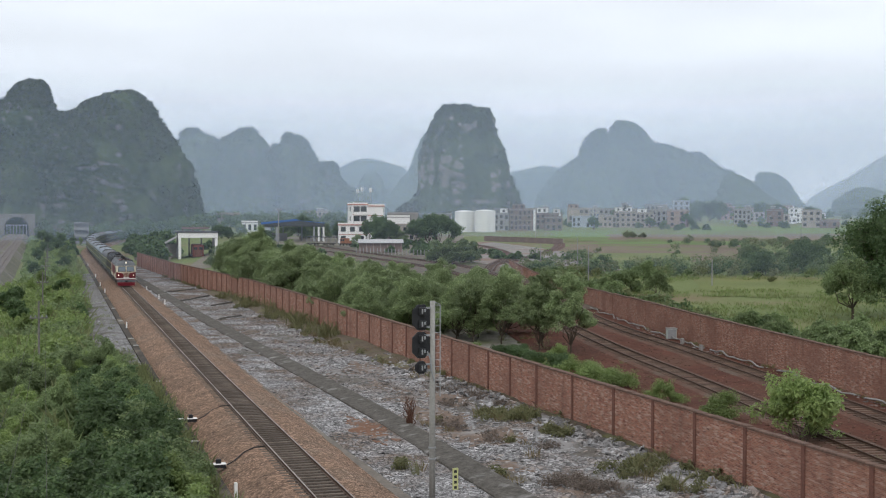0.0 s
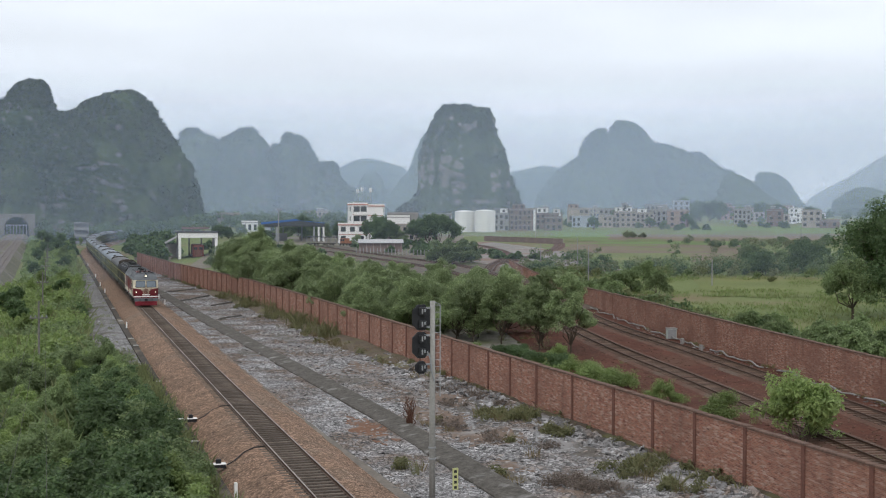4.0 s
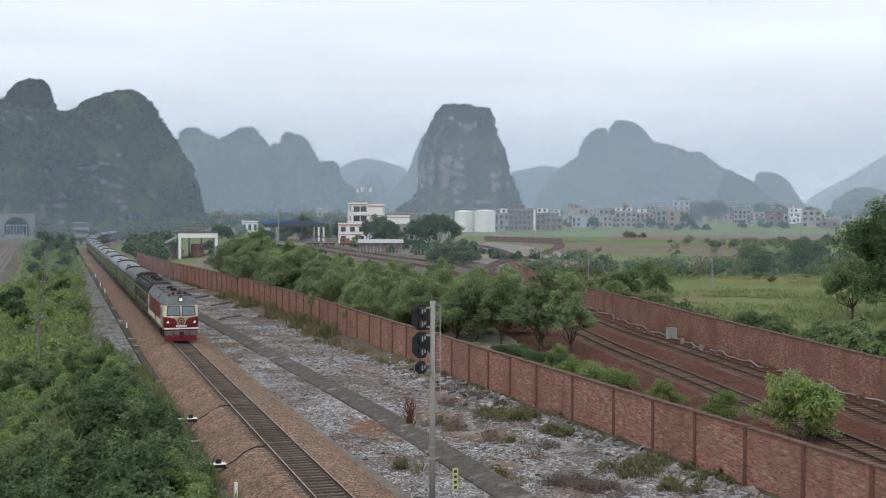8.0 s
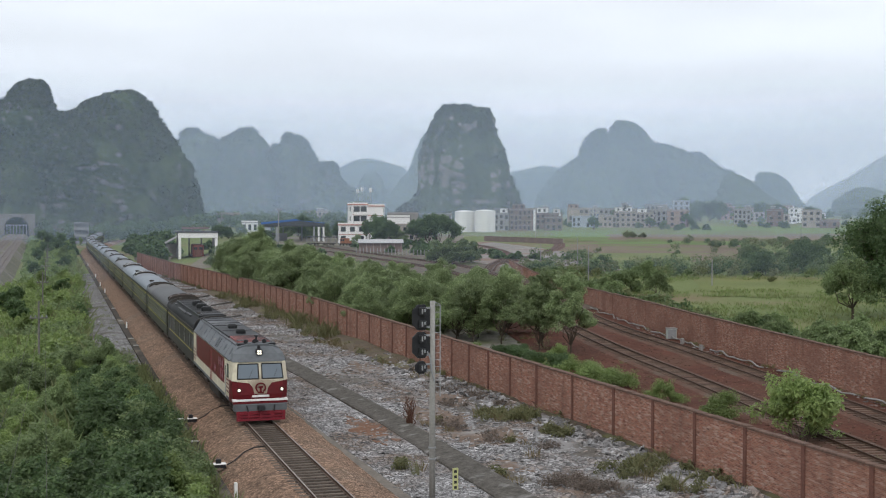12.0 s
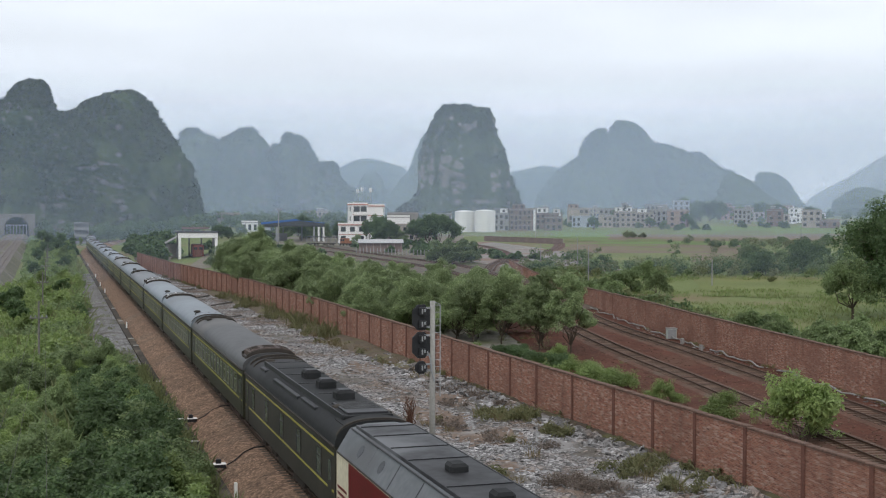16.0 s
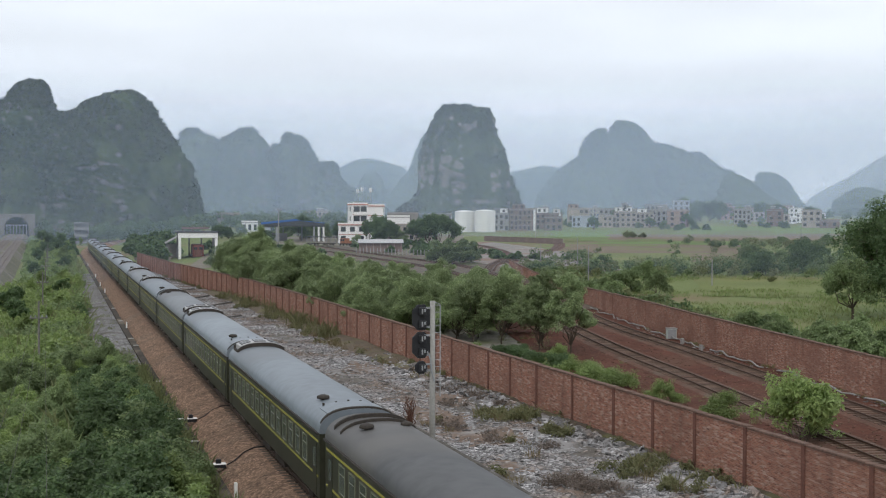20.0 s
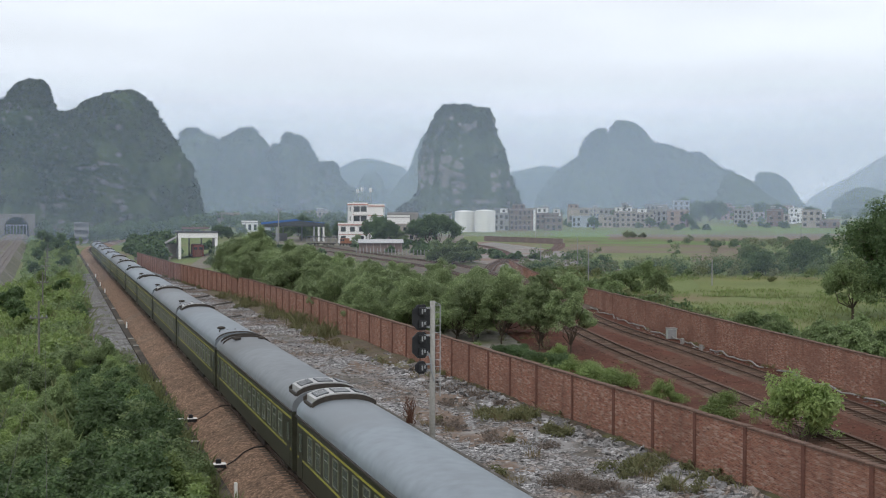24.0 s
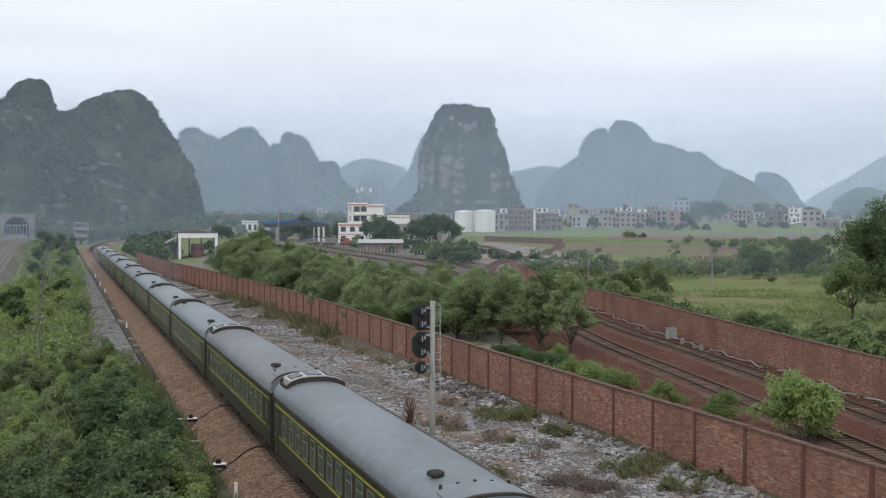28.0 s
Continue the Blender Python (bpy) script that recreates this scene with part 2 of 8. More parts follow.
def stone_mat(name, c1, c2, joint, cell=1.6, c3=None, patch=0.52, spread=(0.55, 1.35)):
    """Rubble laid in mortar: irregular cells with dark joints, blotched."""
    m = mat(name, c1, c2, rough=0.95, scale=0.5, fine=6.0, bump=0.0, c3=c3, patch=patch)
    n, l = m.node_tree.nodes, m.node_tree.links
    b = n["Principled BSDF"]
    tc = n.new("ShaderNodeTexCoord")
    mp, warp, vm = n.new("ShaderNodeMapping"), n.new("ShaderNodeTexNoise"), n.new("ShaderNodeVectorMath")
    warp.inputs["Scale"].default_value = 2.0
    l.new(tc.outputs["Object"], warp.inputs["Vector"])
    vm.operation = "MULTIPLY_ADD"
    vm.inputs[1].default_value = (0.42, 0.42, 0.42)
    l.new(warp.outputs["Color"], vm.inputs[0])
    l.new(tc.outputs["Object"], vm.inputs[2])
    vo, ve = n.new("ShaderNodeTexVoronoi"), n.new("ShaderNodeTexVoronoi")
    ve.feature = "DISTANCE_TO_EDGE"
    for k in (vo, ve):
        k.inputs["Scale"].default_value = cell
        l.new(vm.outputs[0], k.inputs["Vector"])
    col = b.inputs["Base Color"].links[0].from_socket
    sp = n.new("ShaderNodeSeparateColor")
    l.new(vo.outputs["Color"], sp.inputs[0])
    vr = n.new("ShaderNodeMapRange")
    vr.inputs["To Min"].default_value, vr.inputs["To Max"].default_value = spread
    l.new(sp.outputs[0], vr.inputs["Value"])
    hs = n.new("ShaderNodeHueSaturation")
    l.new(vr.outputs[0], hs.inputs["Value"])
    l.new(col, hs.inputs["Color"])
    er = n.new("ShaderNodeMapRange")
    er.inputs["From Max"].default_value = 0.09
    l.new(ve.outputs["Distance"], er.inputs["Value"])
    mx = n.new("ShaderNodeMix")
    mx.data_type = "RGBA"
    mx.inputs[6].default_value = (*joint, 1)
    l.new(er.outputs[0], mx.inputs[0])
    l.new(hs.outputs[0], mx.inputs[7])
    l.new(mx.outputs[2], b.inputs["Base Color"])
    bp = n.new("ShaderNodeBump")
    bp.inputs["Strength"].default_value, bp.inputs["Distance"].default_value = 0.9, 0.12
    l.new(er.outputs[0], bp.inputs["Height"])
    l.new(bp.outputs[0], b.inputs["Normal"])
    return m


M_GRASS = mat("grass_ground", (0.115, 0.15, 0.052), (0.145, 0.17, 0.062), rough=0.95, scale=0.05, fine=1.2, bump=0.8, c3=(0.17, 0.13, 0.075), dist=0.2)
M_BALLAST = stone_mat("rusty_ballast", (0.37, 0.235, 0.16), (0.22, 0.145, 0.10), (0.12, 0.08, 0.058), cell=8.6, c3=(0.28, 0.20, 0.145), spread=(0.45, 1.6))
M_BALLAST_DARK = stone_mat("oily_ballast", (0.085, 0.062, 0.047), (0.05, 0.038, 0.03), (0.02, 0.016, 0.013), cell=9.0)
M_SLEEPER = mat("sleeper_concrete", (0.17, 0.138, 0.114), (0.105, 0.082, 0.066), rough=0.9, scale=1.0, fine=12, vary=0.3)
M_RAIL = mat("rail_steel", (0.12, 0.075, 0.055), (0.08, 0.05, 0.036), rough=0.6, metal=0.3, fine=20)
M_RAILTOP = mat("polished_rail_head", (0.33, 0.285, 0.25), (0.24, 0.205, 0.18), rough=0.48, metal=0.6, bump=0.05)
M_STONE = stone_mat("mortared_rubble", (0.50, 0.487, 0.488), (0.19, 0.183, 0.182), (0.055, 0.05, 0.046), cell=4.6, c3=(0.195, 0.148, 0.12), patch=0.445)
M_CONC = mat("grey_concrete", (0.32, 0.31, 0.295), (0.22, 0.212, 0.205), rough=0.9, scale=0.8, fine=10)
M_CONC_DARK = mat("damp_concrete", (0.085, 0.08, 0.074), (0.05, 0.046, 0.043), rough=0.9, scale=0.9, fine=8, bump=0.6, c3=(0.10, 0.09, 0.07))
M_BRICK = brick_mat("red_brickwork", (0.35, 0.162, 0.112), (0.185, 0.085, 0.061), (0.33, 0.23, 0.18))
M_BRICK_DARK = mat("dark_red_brick", (0.18, 0.085, 0.063), (0.11, 0.053, 0.042), rough=0.95, fine=9, bump=0.5)
M_COPING = mat("brick_coping", (0.16, 0.10, 0.077), (0.09, 0.058, 0.046), rough=0.95, scale=0.9, fine=7, bump=0.6)
M_REDSOIL = mat("red_soil", (0.114, 0.045, 0.03), (0.066, 0.029, 0.021), rough=0.95, scale=0.35, fine=3.0, bump=0.8, c3=(0.103, 0.052, 0.036), dist=0.1, spec=0.12)
M_LEAF_DARK = leaf_mat("dark_leaves", (0.058, 0.104, 0.043), (0.140, 0.205, 0.083))
M_LEAF = leaf_mat("green_leaves", (0.13, 0.185, 0.08), (0.26, 0.33, 0.15))
M_LEAF_ROW = leaf_mat("pale_green_leaves", (0.148, 0.205, 0.097), (0.325, 0.392, 0.192))
M_LEAF_FRESH = leaf_mat("fresh_leaves", (0.155, 0.225, 0.072), (0.305, 0.385, 0.14))
M_LEAF_OLIVE = leaf_mat("olive_leaves", (0.125, 0.15, 0.062), (0.225, 0.24, 0.115))
M_BARK = mat("bark", (0.10, 0.08, 0.06), (0.05, 0.04, 0.03), rough=0.95, scale=3, fine=25, bump=0.8)
M_WEED = leaf_mat("weed_leaves", (0.135, 0.146, 0.068), (0.236, 0.230, 0.115))
M_PASTURE = leaf_mat("pasture_blades", (0.125, 0.15, 0.055), (0.20, 0.22, 0.09))
M_DRY = leaf_mat("dry_grass", (0.172, 0.144, 0.069), (0.299, 0.241, 0.138))
M_WHITE = mat("white_render", (0.84, 0.83, 0.81), (0.72, 0.71, 0.69), rough=0.85, scale=0.3, fine=3, bump=0.1)
M_METAL = mat("grey_painted_steel", (0.32, 0.33, 0.34), (0.24, 0.25, 0.26), rough=0.5, fine=6, bump=0.05)
M_BLACK = mat("black_paint", (0.018, 0.019, 0.022), (0.03, 0.03, 0.033), rough=0.5, bump=0.05)


# ---- the land ----
TRACK_X = 10.967      # centre of the main track
BEND_Y, BEND_R = 430.0, 600.0


def smooth(t):
    t = min(1.0, max(0.0, t))
    return t * t * (3 - 2 * t)


def ground_z(x, y):
    """Height of the land: flat by the line, lower to its left, rising gently to the village and the hills."""
    d = math.hypot(x, y)
    right = smooth((x - 20) / 40)
    z = -0.95 + min(17.0, max(0.0, d - 150) * 0.0122) * right
    z -= 1.2 * smooth((6 - x) / 6) * (1 - smooth((d - 250) / 200))
    return z + min(14.0, max(0.0, y - 430) * 0.009) * (1 - right)


def main_line(s):
    """Place and direction on the main track: (x, y, z, across x, across y)."""
    if s <= BEND_Y:
        return (TRACK_X, s, 0.0, 1.0, 0.0)
    a = (s - BEND_Y) / BEND_R
    return (TRACK_X + BEND_R * (1 - math.cos(a)), BEND_Y + BEND_R * math.sin(a), 0.01 * (s - BEND_Y), math.cos(a), -math.sin(a))


def spline(points, step):
    """Stations (x, y, 0, across x, across y) along a smooth curve through the points."""
    ps = [Vector(p) for p in points]
    ps = [2 * ps[0] - ps[1], *ps, 2 * ps[-1] - ps[-2]]
    raw = []
    for a, b, c, d in zip(ps, ps[1:], ps[2:], ps[3:]):
        n = max(2, int((c - b).length / step))
        for i in range(n):
            t = i / n
            raw.append(0.5 * ((2 * b) + (c - a) * t + (2 * a - 5 * b + 4 * c - d) * t * t + (3 * b - a - 3 * c + d) * t ** 3))
    raw.append(ps[-2])
    out = []
    for i, p in enumerate(raw):
        t = (raw[min(i + 1, len(raw) - 1)] - raw[max(i - 1, 0)]).normalized()
        out.append((p.x, p.y, 0.0, t.y, -t.x))
    return out


def on_ground(path, lift=0.0):
    return [(x, y, ground_z(x, y) + lift, nx, ny) for x, y, z, nx, ny in path]


# one sheet of ground out to the horizon, finer near the line
g = Mesh()
xs = [-3200, -2000, -1200, -700, -400, -240, -140, -90] + list(range(-60, 240, 6)) + [250, 270, 300, 340, 400, 480, 580, 720, 900, 1200, 1700, 2500, 3600]
ys = [-400, -200, -100, -50, -20, 0, 15] + list(range(25, 460, 6)) + [470, 490, 520, 560, 610, 680, 780, 900, 1050, 1300, 1700, 2300, 3200, 4300]
for y in ys:
    for x in xs:
        near = 1 if math.hypot(x, y) < 700 else 0
        rough = 0.12 * noise.noise((x * 0.11, y * 0.11, 0.0)) * near
        g.v.append((x, y, ground_z(x, y) + rough - (0.12 if -6 < x < 32 else 0.0)))
nx_ = len(xs)
g.f = [(j * nx_ + i, j * nx_ + i + 1, (j + 1) * nx_ + i + 1, (j + 1) * nx_ + i) for j in range(len(ys) - 1) for i in range(nx_ - 1)]
ground = solid("ground", g, M_GRASS, "overgrown valley floor of grass and bare earth", kind="structure", smooth=True)


def sheet(name, stations, half0, half1, lift, material, label, cross=8, rough=0.05):
    """A strip of surfacing that follows the land along a path, half0 to half1 across."""
    s = Mesh()
    for x, y, z, nx, ny in stations:
        for i in range(cross + 1):
            u = half0 + (half1 - half0) * i / cross
            px, py = x + u * nx, y + u * ny
            s.v.append((px, py, ground_z(px, py) + lift + rough * noise.noise((px * 0.7, py * 0.7, 3.0))))
    c = cross + 1
    s.f = [(j * c + i, j * c + i + 1, (j + 1) * c + i + 1, (j + 1) * c + i) for j in range(len(stations) - 1) for i in range(cross)]
    return solid(name, s, material, label, kind="structure", smooth=True)


# ---- main line ----
main_path = [main_line(s) for s in list(range(20, 431, 10)) + list(range(436, 700, 6))]
b = Mesh()
b.sweep([(-3.6, -1.15), (-3.0, -0.74), (-1.8, -0.24), (-1.22, -0.145), (-0.9, -0.15), (-0.86, -0.21), (0.86, -0.21), (0.89, -0.125), (1.3, -0.115), (1.85, -0.2), (2.9, -0.66), (3.6, -0.86), (4.4, -1.15)], main_path)
ballast = solid("ballast_bed", b, M_BALLAST, "rust-brown ballast bed under the main track", kind="structure")
b = Mesh()
b.sweep([(-1.3, -0.2), (-0.4, -0.185), (0.4, -0.185), (1.3, -0.2)], main_path)
solid("track_bed", b, M_BALLAST_DARK, "dark oily ballast between the rails", kind="structure")

RAIL_PROFILE = [(-0.066, -0.15), (0.066, -0.15), (0.066, -0.135), (0.012, -0.12), (0.012, -0.045), (0.035, -0.035), (0.035, -0.004), (-0.035, -0.004), (-0.035, -0.035), (-0.012, -0.045), (-0.012, -0.12), (-0.066, -0.135)]
HEAD_PROFILE = [(-0.034, -0.012), (0.034, -0.012), (0.034, -0.002), (0.024, 0.0), (-0.024, 0.0), (-0.034, -0.002)]


def shifted(path, u, dz=0.0):
    return [(x + u * nx, y + u * ny, z + dz, nx, ny) for x, y, z, nx, ny in path]


def add_rails(track, path, dz=0.0, polished=True):
    for u in (-0.7525, 0.7525):
        r = part("rail", Mesh().sweep(RAIL_PROFILE, shifted(path, u, dz), closed=True), M_RAIL, track)
        part("rail_head", Mesh().sweep(HEAD_PROFILE, shifted(path, u, dz + 0.004), closed=True), M_RAILTOP if polished else M_RAIL, r, "bright worn rail head" if polished else "rusty rail head")


SLEEPER = Mesh()
SLEEPER.add([(-1.25, -0.14, -0.34), (1.25, -0.14, -0.34), (1.25, 0.14, -0.34), (-1.25, 0.14, -0.34),
             (-1.25, -0.11, -0.13), (-0.5, -0.11, -0.13), (0.5, -0.11, -0.15), (1.25, -0.11, -0.13),
             (-1.25, 0.11, -0.13), (-0.5, 0.11, -0.15), (0.5, 0.11, -0.15), (1.25, 0.11, -0.13)],
            [(3, 2, 1, 0), (4, 5, 9, 8), (5, 6, 10, 9), (6, 7, 11, 10), (0, 1, 7, 6, 5, 4), (2, 3, 8, 9, 10, 11), (1, 2, 11, 7), (3, 0, 4, 8)])
SLEEPER_DATA = SLEEPER.data("sleeper", M_SLEEPER)
track_1 = thing("railway_track", "single main-line track with concrete sleepers on ballast", "track", kind="structure")
add_rails(track_1, main_path)

# ---- yard tracks behind the walls ----
M_YARDSLEEPER = mat("yard_sleeper", (0.155, 0.105, 0.08), (0.093, 0.062, 0.047), rough=0.95, scale=1.0, fine=10, island=0.35)
M_YARDBED = mat("yard_bed", (0.13, 0.066, 0.045), (0.078, 0.043, 0.031), rough=0.95, scale=0.6, fine=7.0, bump=0.9, c3=(0.11, 0.08, 0.06), dist=0.06)
YARD_A = [(37.4, 34), (40.8, 53.5), (44.0, 71), (46.7, 85), (51.4, 110), (66, 175), (76.5, 235), (77.5, 270), (75.5, 317), (72, 370)]
YARD_B = [(43.6, 40), (48.8, 64.6), (52.0, 80.5), (56.3, 103), (60.5, 126.4), (74, 185), (84, 235), (86.5, 266), (84, 304), (81.5, 354), (79, 400)]
YARD_C = [(84, 235), (95, 262), (106, 285), (118, 312), (130, 360), (138, 420)]
YARD_D = [(95, 262), (112, 288), (132, 322), (153, 361), (170, 400)]
sheet("yard_earth", spline([(72, 285), (84, 350), (100, 420), (135, 530)], 8), -44, 40, 0.10, mat("trodden_earth", (0.19, 0.165, 0.13), (0.13, 0.115, 0.085), rough=0.95, scale=0.12, fine=1.6, bump=0.7, c3=(0.10, 0.12, 0.05), dist=0.12), "trodden earth and cinders round the yard buildings", cross=14)
sheet("yard_soil", spline([(43, 30), (47, 60), (56, 105), (68, 160), (75, 195)], 5), -13.5, 11, 0.14, M_REDSOIL, "rust-red earth of the railway yard", cross=14)
sheet("yard_cinders", spline([(64, 150), (72, 185), (79, 215), (84, 265), (80, 330), (76, 400)], 5), -14, 11, 0.20, mat("yard_cinders", (0.145, 0.115, 0.092), (0.092, 0.074, 0.06), rough=0.95, scale=0.25, fine=2.5, bump=0.8, c3=(0.085, 0.10, 0.045), dist=0.1, spec=0.12, patch=0.5), "brown cinders and weeds between the yard tracks", cross=14)
sheet("yard_gravel", spline([(98, 235), (108, 270), (118, 305), (128, 350), (134, 420)], 6), -14, 16, 0.17, mat("yard_gravel", (0.26, 0.24, 0.215), (0.17, 0.155, 0.14), rough=0.95, scale=0.2, fine=2.5, bump=0.7, c3=(0.20, 0.12, 0.085), dist=0.1), "grey gravel around the yard junction", cross=8)
for label, pts in (("rusty siding track in the railway yard", YARD_A), ("rusty running track in the railway yard", YARD_B), ("siding curving away across the yard", YARD_C), ("siding curving away across the yard", YARD_D)):
    t = thing("railway_track", label, "track", "yard tracks", kind="structure")
    path = on_ground(spline(pts, 3.0), 0.42)
    add_rails(t, path, polished=False)
    part("track_bed", Mesh().sweep([(-2.0, -0.35), (-1.35, -0.2), (1.35, -0.2), (2.0, -0.35)], path), M_YARDBED, t, "rust-stained yard ballast")
    sl = Mesh()
    for x, y, z, nx, ny in on_ground(spline(pts, 0.66), 0.42):
        if math.hypot(x, y) < 330:
            sl.box(-1.25, -0.12, -0.3, 1.25, 0.12, -0.145, m=Matrix.Translation((x, y, z)) @ Matrix.Rotation(math.atan2(ny, nx), 4, "Z"))
    part("sleepers", sl, M_YARDSLEEPER, t)["kind"] = "stuff"

# ---- mortared rubble apron between the line and the brick wall ----
def wall_x(y):
    """The brick wall's line beside the track."""
    if y < 178:
        return 31.1 - 0.024 * y
    return 26.83 - (y - 178) * 0.066 + max(0.0, y - 250) * 0.03


def apron_z(x, y):
    k = smooth((x - 20.5) / 8)
    return -0.86 + 0.12 * k + 0.13 * noise.noise((x * 0.35, y * 0.2, 5.0)) + 0.06 * noise.noise((x * 1.3, y * 1.3, 9.0)) + 0.035 * noise.noise((x * 3.1, y * 3.1, 2.0))


def drain_x(y):
    return 19.35 - max(0.0, y - 75) * 0.030 + max(0.0, y - 160) * 0.012


def apron(name, x0, x1, y0, y1, nx, step, label):
    s = Mesh()
    rows = int((y1 - y0) / step) + 1
    for j in range(rows):
        y = y0 + j * step
        a, c = x0(y), x1(y)
        for i in range(nx + 1):
            x = a + (c - a) * i / nx
            s.v.append((x, y, apron_z(x, y)))
    n = nx + 1
    s.f = [(j * n + i, j * n + i + 1, (j + 1) * n + i + 1, (j + 1) * n + i) for j in range(rows - 1) for i in range(nx)]
    return solid(name, s, M_STONE, label, kind="structure", smooth=True)


apron("stone_apron", lambda y: 13.9, lambda y: drain_x(y) - 0.55, 36, 330, 16, 0.5, "pale mortared rubble strip beside the track")
apron("stone_apron", lambda y: drain_x(y) + 0.55, lambda y: wall_x(y) + 0.1, 36, 330, 30, 0.5, "pale mortared rubble slope below the brick wall")
d_path = [(drain_x(y), y, -0.86, 1.0, 0.0) for y in range(34, 331, 4)]
dr = Mesh()
dr.sweep([(-0.82, -0.3), (-0.76, 0.06), (-0.62, 0.13), (0.54, 0.30), (0.68, 0.28), (0.76, -0.3)], d_path)
solid("stone_bank", dr, mat("dark_masonry", (0.12, 0.108, 0.094), (0.055, 0.05, 0.043), rough=0.95, scale=2.4, fine=7.0, bump=1.0, c3=(0.26, 0.25, 0.24), patch=0.60, dist=0.06), "long low bank of dark mortared masonry through the rubble", "bank", kind="structure")

# cable trough and paved slope on the other side
t_path = [(7.15, y, -0.95, 1.0, 0.0) for y in range(34, 431, 6)]
# Near-black brown takes in both mud and the shadow along the trough.
solid("cable_trough", Mesh().sweep([(-0.34, -0.4), (-0.32, 0.12), (0.26, 0.13), (0.28, -0.4)], t_path), mat("muddy_shaded_concrete", (0.075, 0.062, 0.05), (0.036, 0.031, 0.026), rough=0.95, scale=0.5, fine=5, bump=0.7, c3=(0.16, 0.135, 0.105), patch=0.5), "low concrete cable trough beside the ballast, coloured dark for mud and shadow", "cable trough", kind="structure")
s = Mesh()
for j in range(91):
    y = 100 + j * 2.0
    for i in range(11):
        u = i / 10
        x = 6.75 - 4.6 * u
        s.v.append((x, y, ground_z(x, y) + 0.06 - 0.1 * max(0.0, u - 0.9) * 10 + 0.05 * noise.noise((x, y, 1.0))))
s.f = [(j * 11 + i + 1, j * 11 + i, (j + 1) * 11 + i, (j + 1) * 11 + i + 1) for j in range(90) for i in range(10)]
solid("stone_slope", s, stone_mat("sooty_paving", (0.30, 0.292, 0.29), (0.175, 0.17, 0.168), (0.09, 0.085, 0.08), cell=2.2, c3=(0.12, 0.108, 0.09), patch=0.5, spread=(0.75, 1.2)), "grey paved stone slope falling away from the track", kind="structure", smooth=True)

# ---- brick walls ----
def brick_wall(name, label, line, piers, z_low, height, proud=True):
    """Panels between piers, with a coping; line(y) gives x."""
    w = thing(name, label, "wall", kind="structure")
    for k, (ya, yb) in enumerate(zip(piers, piers[1:])):
        a, c = Vector((line(ya), ya, 0)), Vector((line(yb), yb, 0))
        turn = math.atan2(c.y - a.y, c.x - a.x)
        m = Matrix.Translation(a) @ Matrix.Rotation(turn - math.pi / 2, 4, "Z")
        n = (c - a).length
        mid = Vector((line((ya + yb) / 2), (ya + yb) / 2, 0))
        zl, zt = z_low(mid.x, mid.y), z_low(mid.x, mid.y) + height(mid.y) + 0.03 * noise.noise((k * 1.7, 0.5, 0.0))
        p = part("wall_panel", Mesh().box(-0.12, 0.11, zl - 0.5, 0.12, n - 0.11, zt), M_BRICK, w)
        p.matrix_basis = m
        cop = Mesh()
        y = -0.2
        while y < n - 0.25:
            y1 = min(n - 0.2, y + 0.62 + 0.2 * noise.noise((k, y, 1.0)))
            h = 0.10 + 0.035 * noise.noise((k * 3.0, y * 2.0, 4.0))
            cop.box(-0.18, y, zt, 0.18, y1 - 0.012, zt + h, ch=0.03)
            y = y1
        p = part("coping", cop, M_COPING, w)
        p.matrix_basis = m
        p = part("pier", Mesh().box(-0.18, -0.12, zl - 0.5, 0.18, 0.12, zt), M_BRICK_DARK if proud else M_BRICK, w, "darker brick pier" if proud else "")
        p.matrix_basis = m
    return w


TRACKSIDE_PIERS = [35.2, 39.7, 44.1, 48.5, 52.9, 57.1, 61.6, 67.0, 72.4, 76.9, 81.0, 85.0, 88.8, 92.7, 96.7, 100.6, 104.8, 108.5, 112.5, 117.0] + [121.0 + 4.1 * k for k in range(50)]
brick_wall("wall_trackside", "long weathered red brick boundary wall with dark piers", wall_x, TRACKSIDE_PIERS, lambda x, y: -0.80 + 0.004 * min(y, 140) - 0.2, lambda y: 2.92)
def yard_wall_x(y):
    """The line of the wall behind the yard, which bows a little."""
    return float(np.interp(y, (30, 45, 69.7, 85.2, 97.3, 113, 124, 152, 168, 200, 238, 262), (45.4, 48.5, 53.6, 56.5, 58.6, 61.6, 63.9, 70.1, 73.0, 80.5, 91.5, 99.0)))


brick_wall("wall_yard", "long plain red brick wall behind the railway yard", yard_wall_x, [30 + 8.0 * k for k in range(30)], lambda x, y: -0.98 + 0.3 * smooth((y - 150) / 100), lambda y: 3.05 - 0.3 * smooth((y - 120) / 40), proud=False)


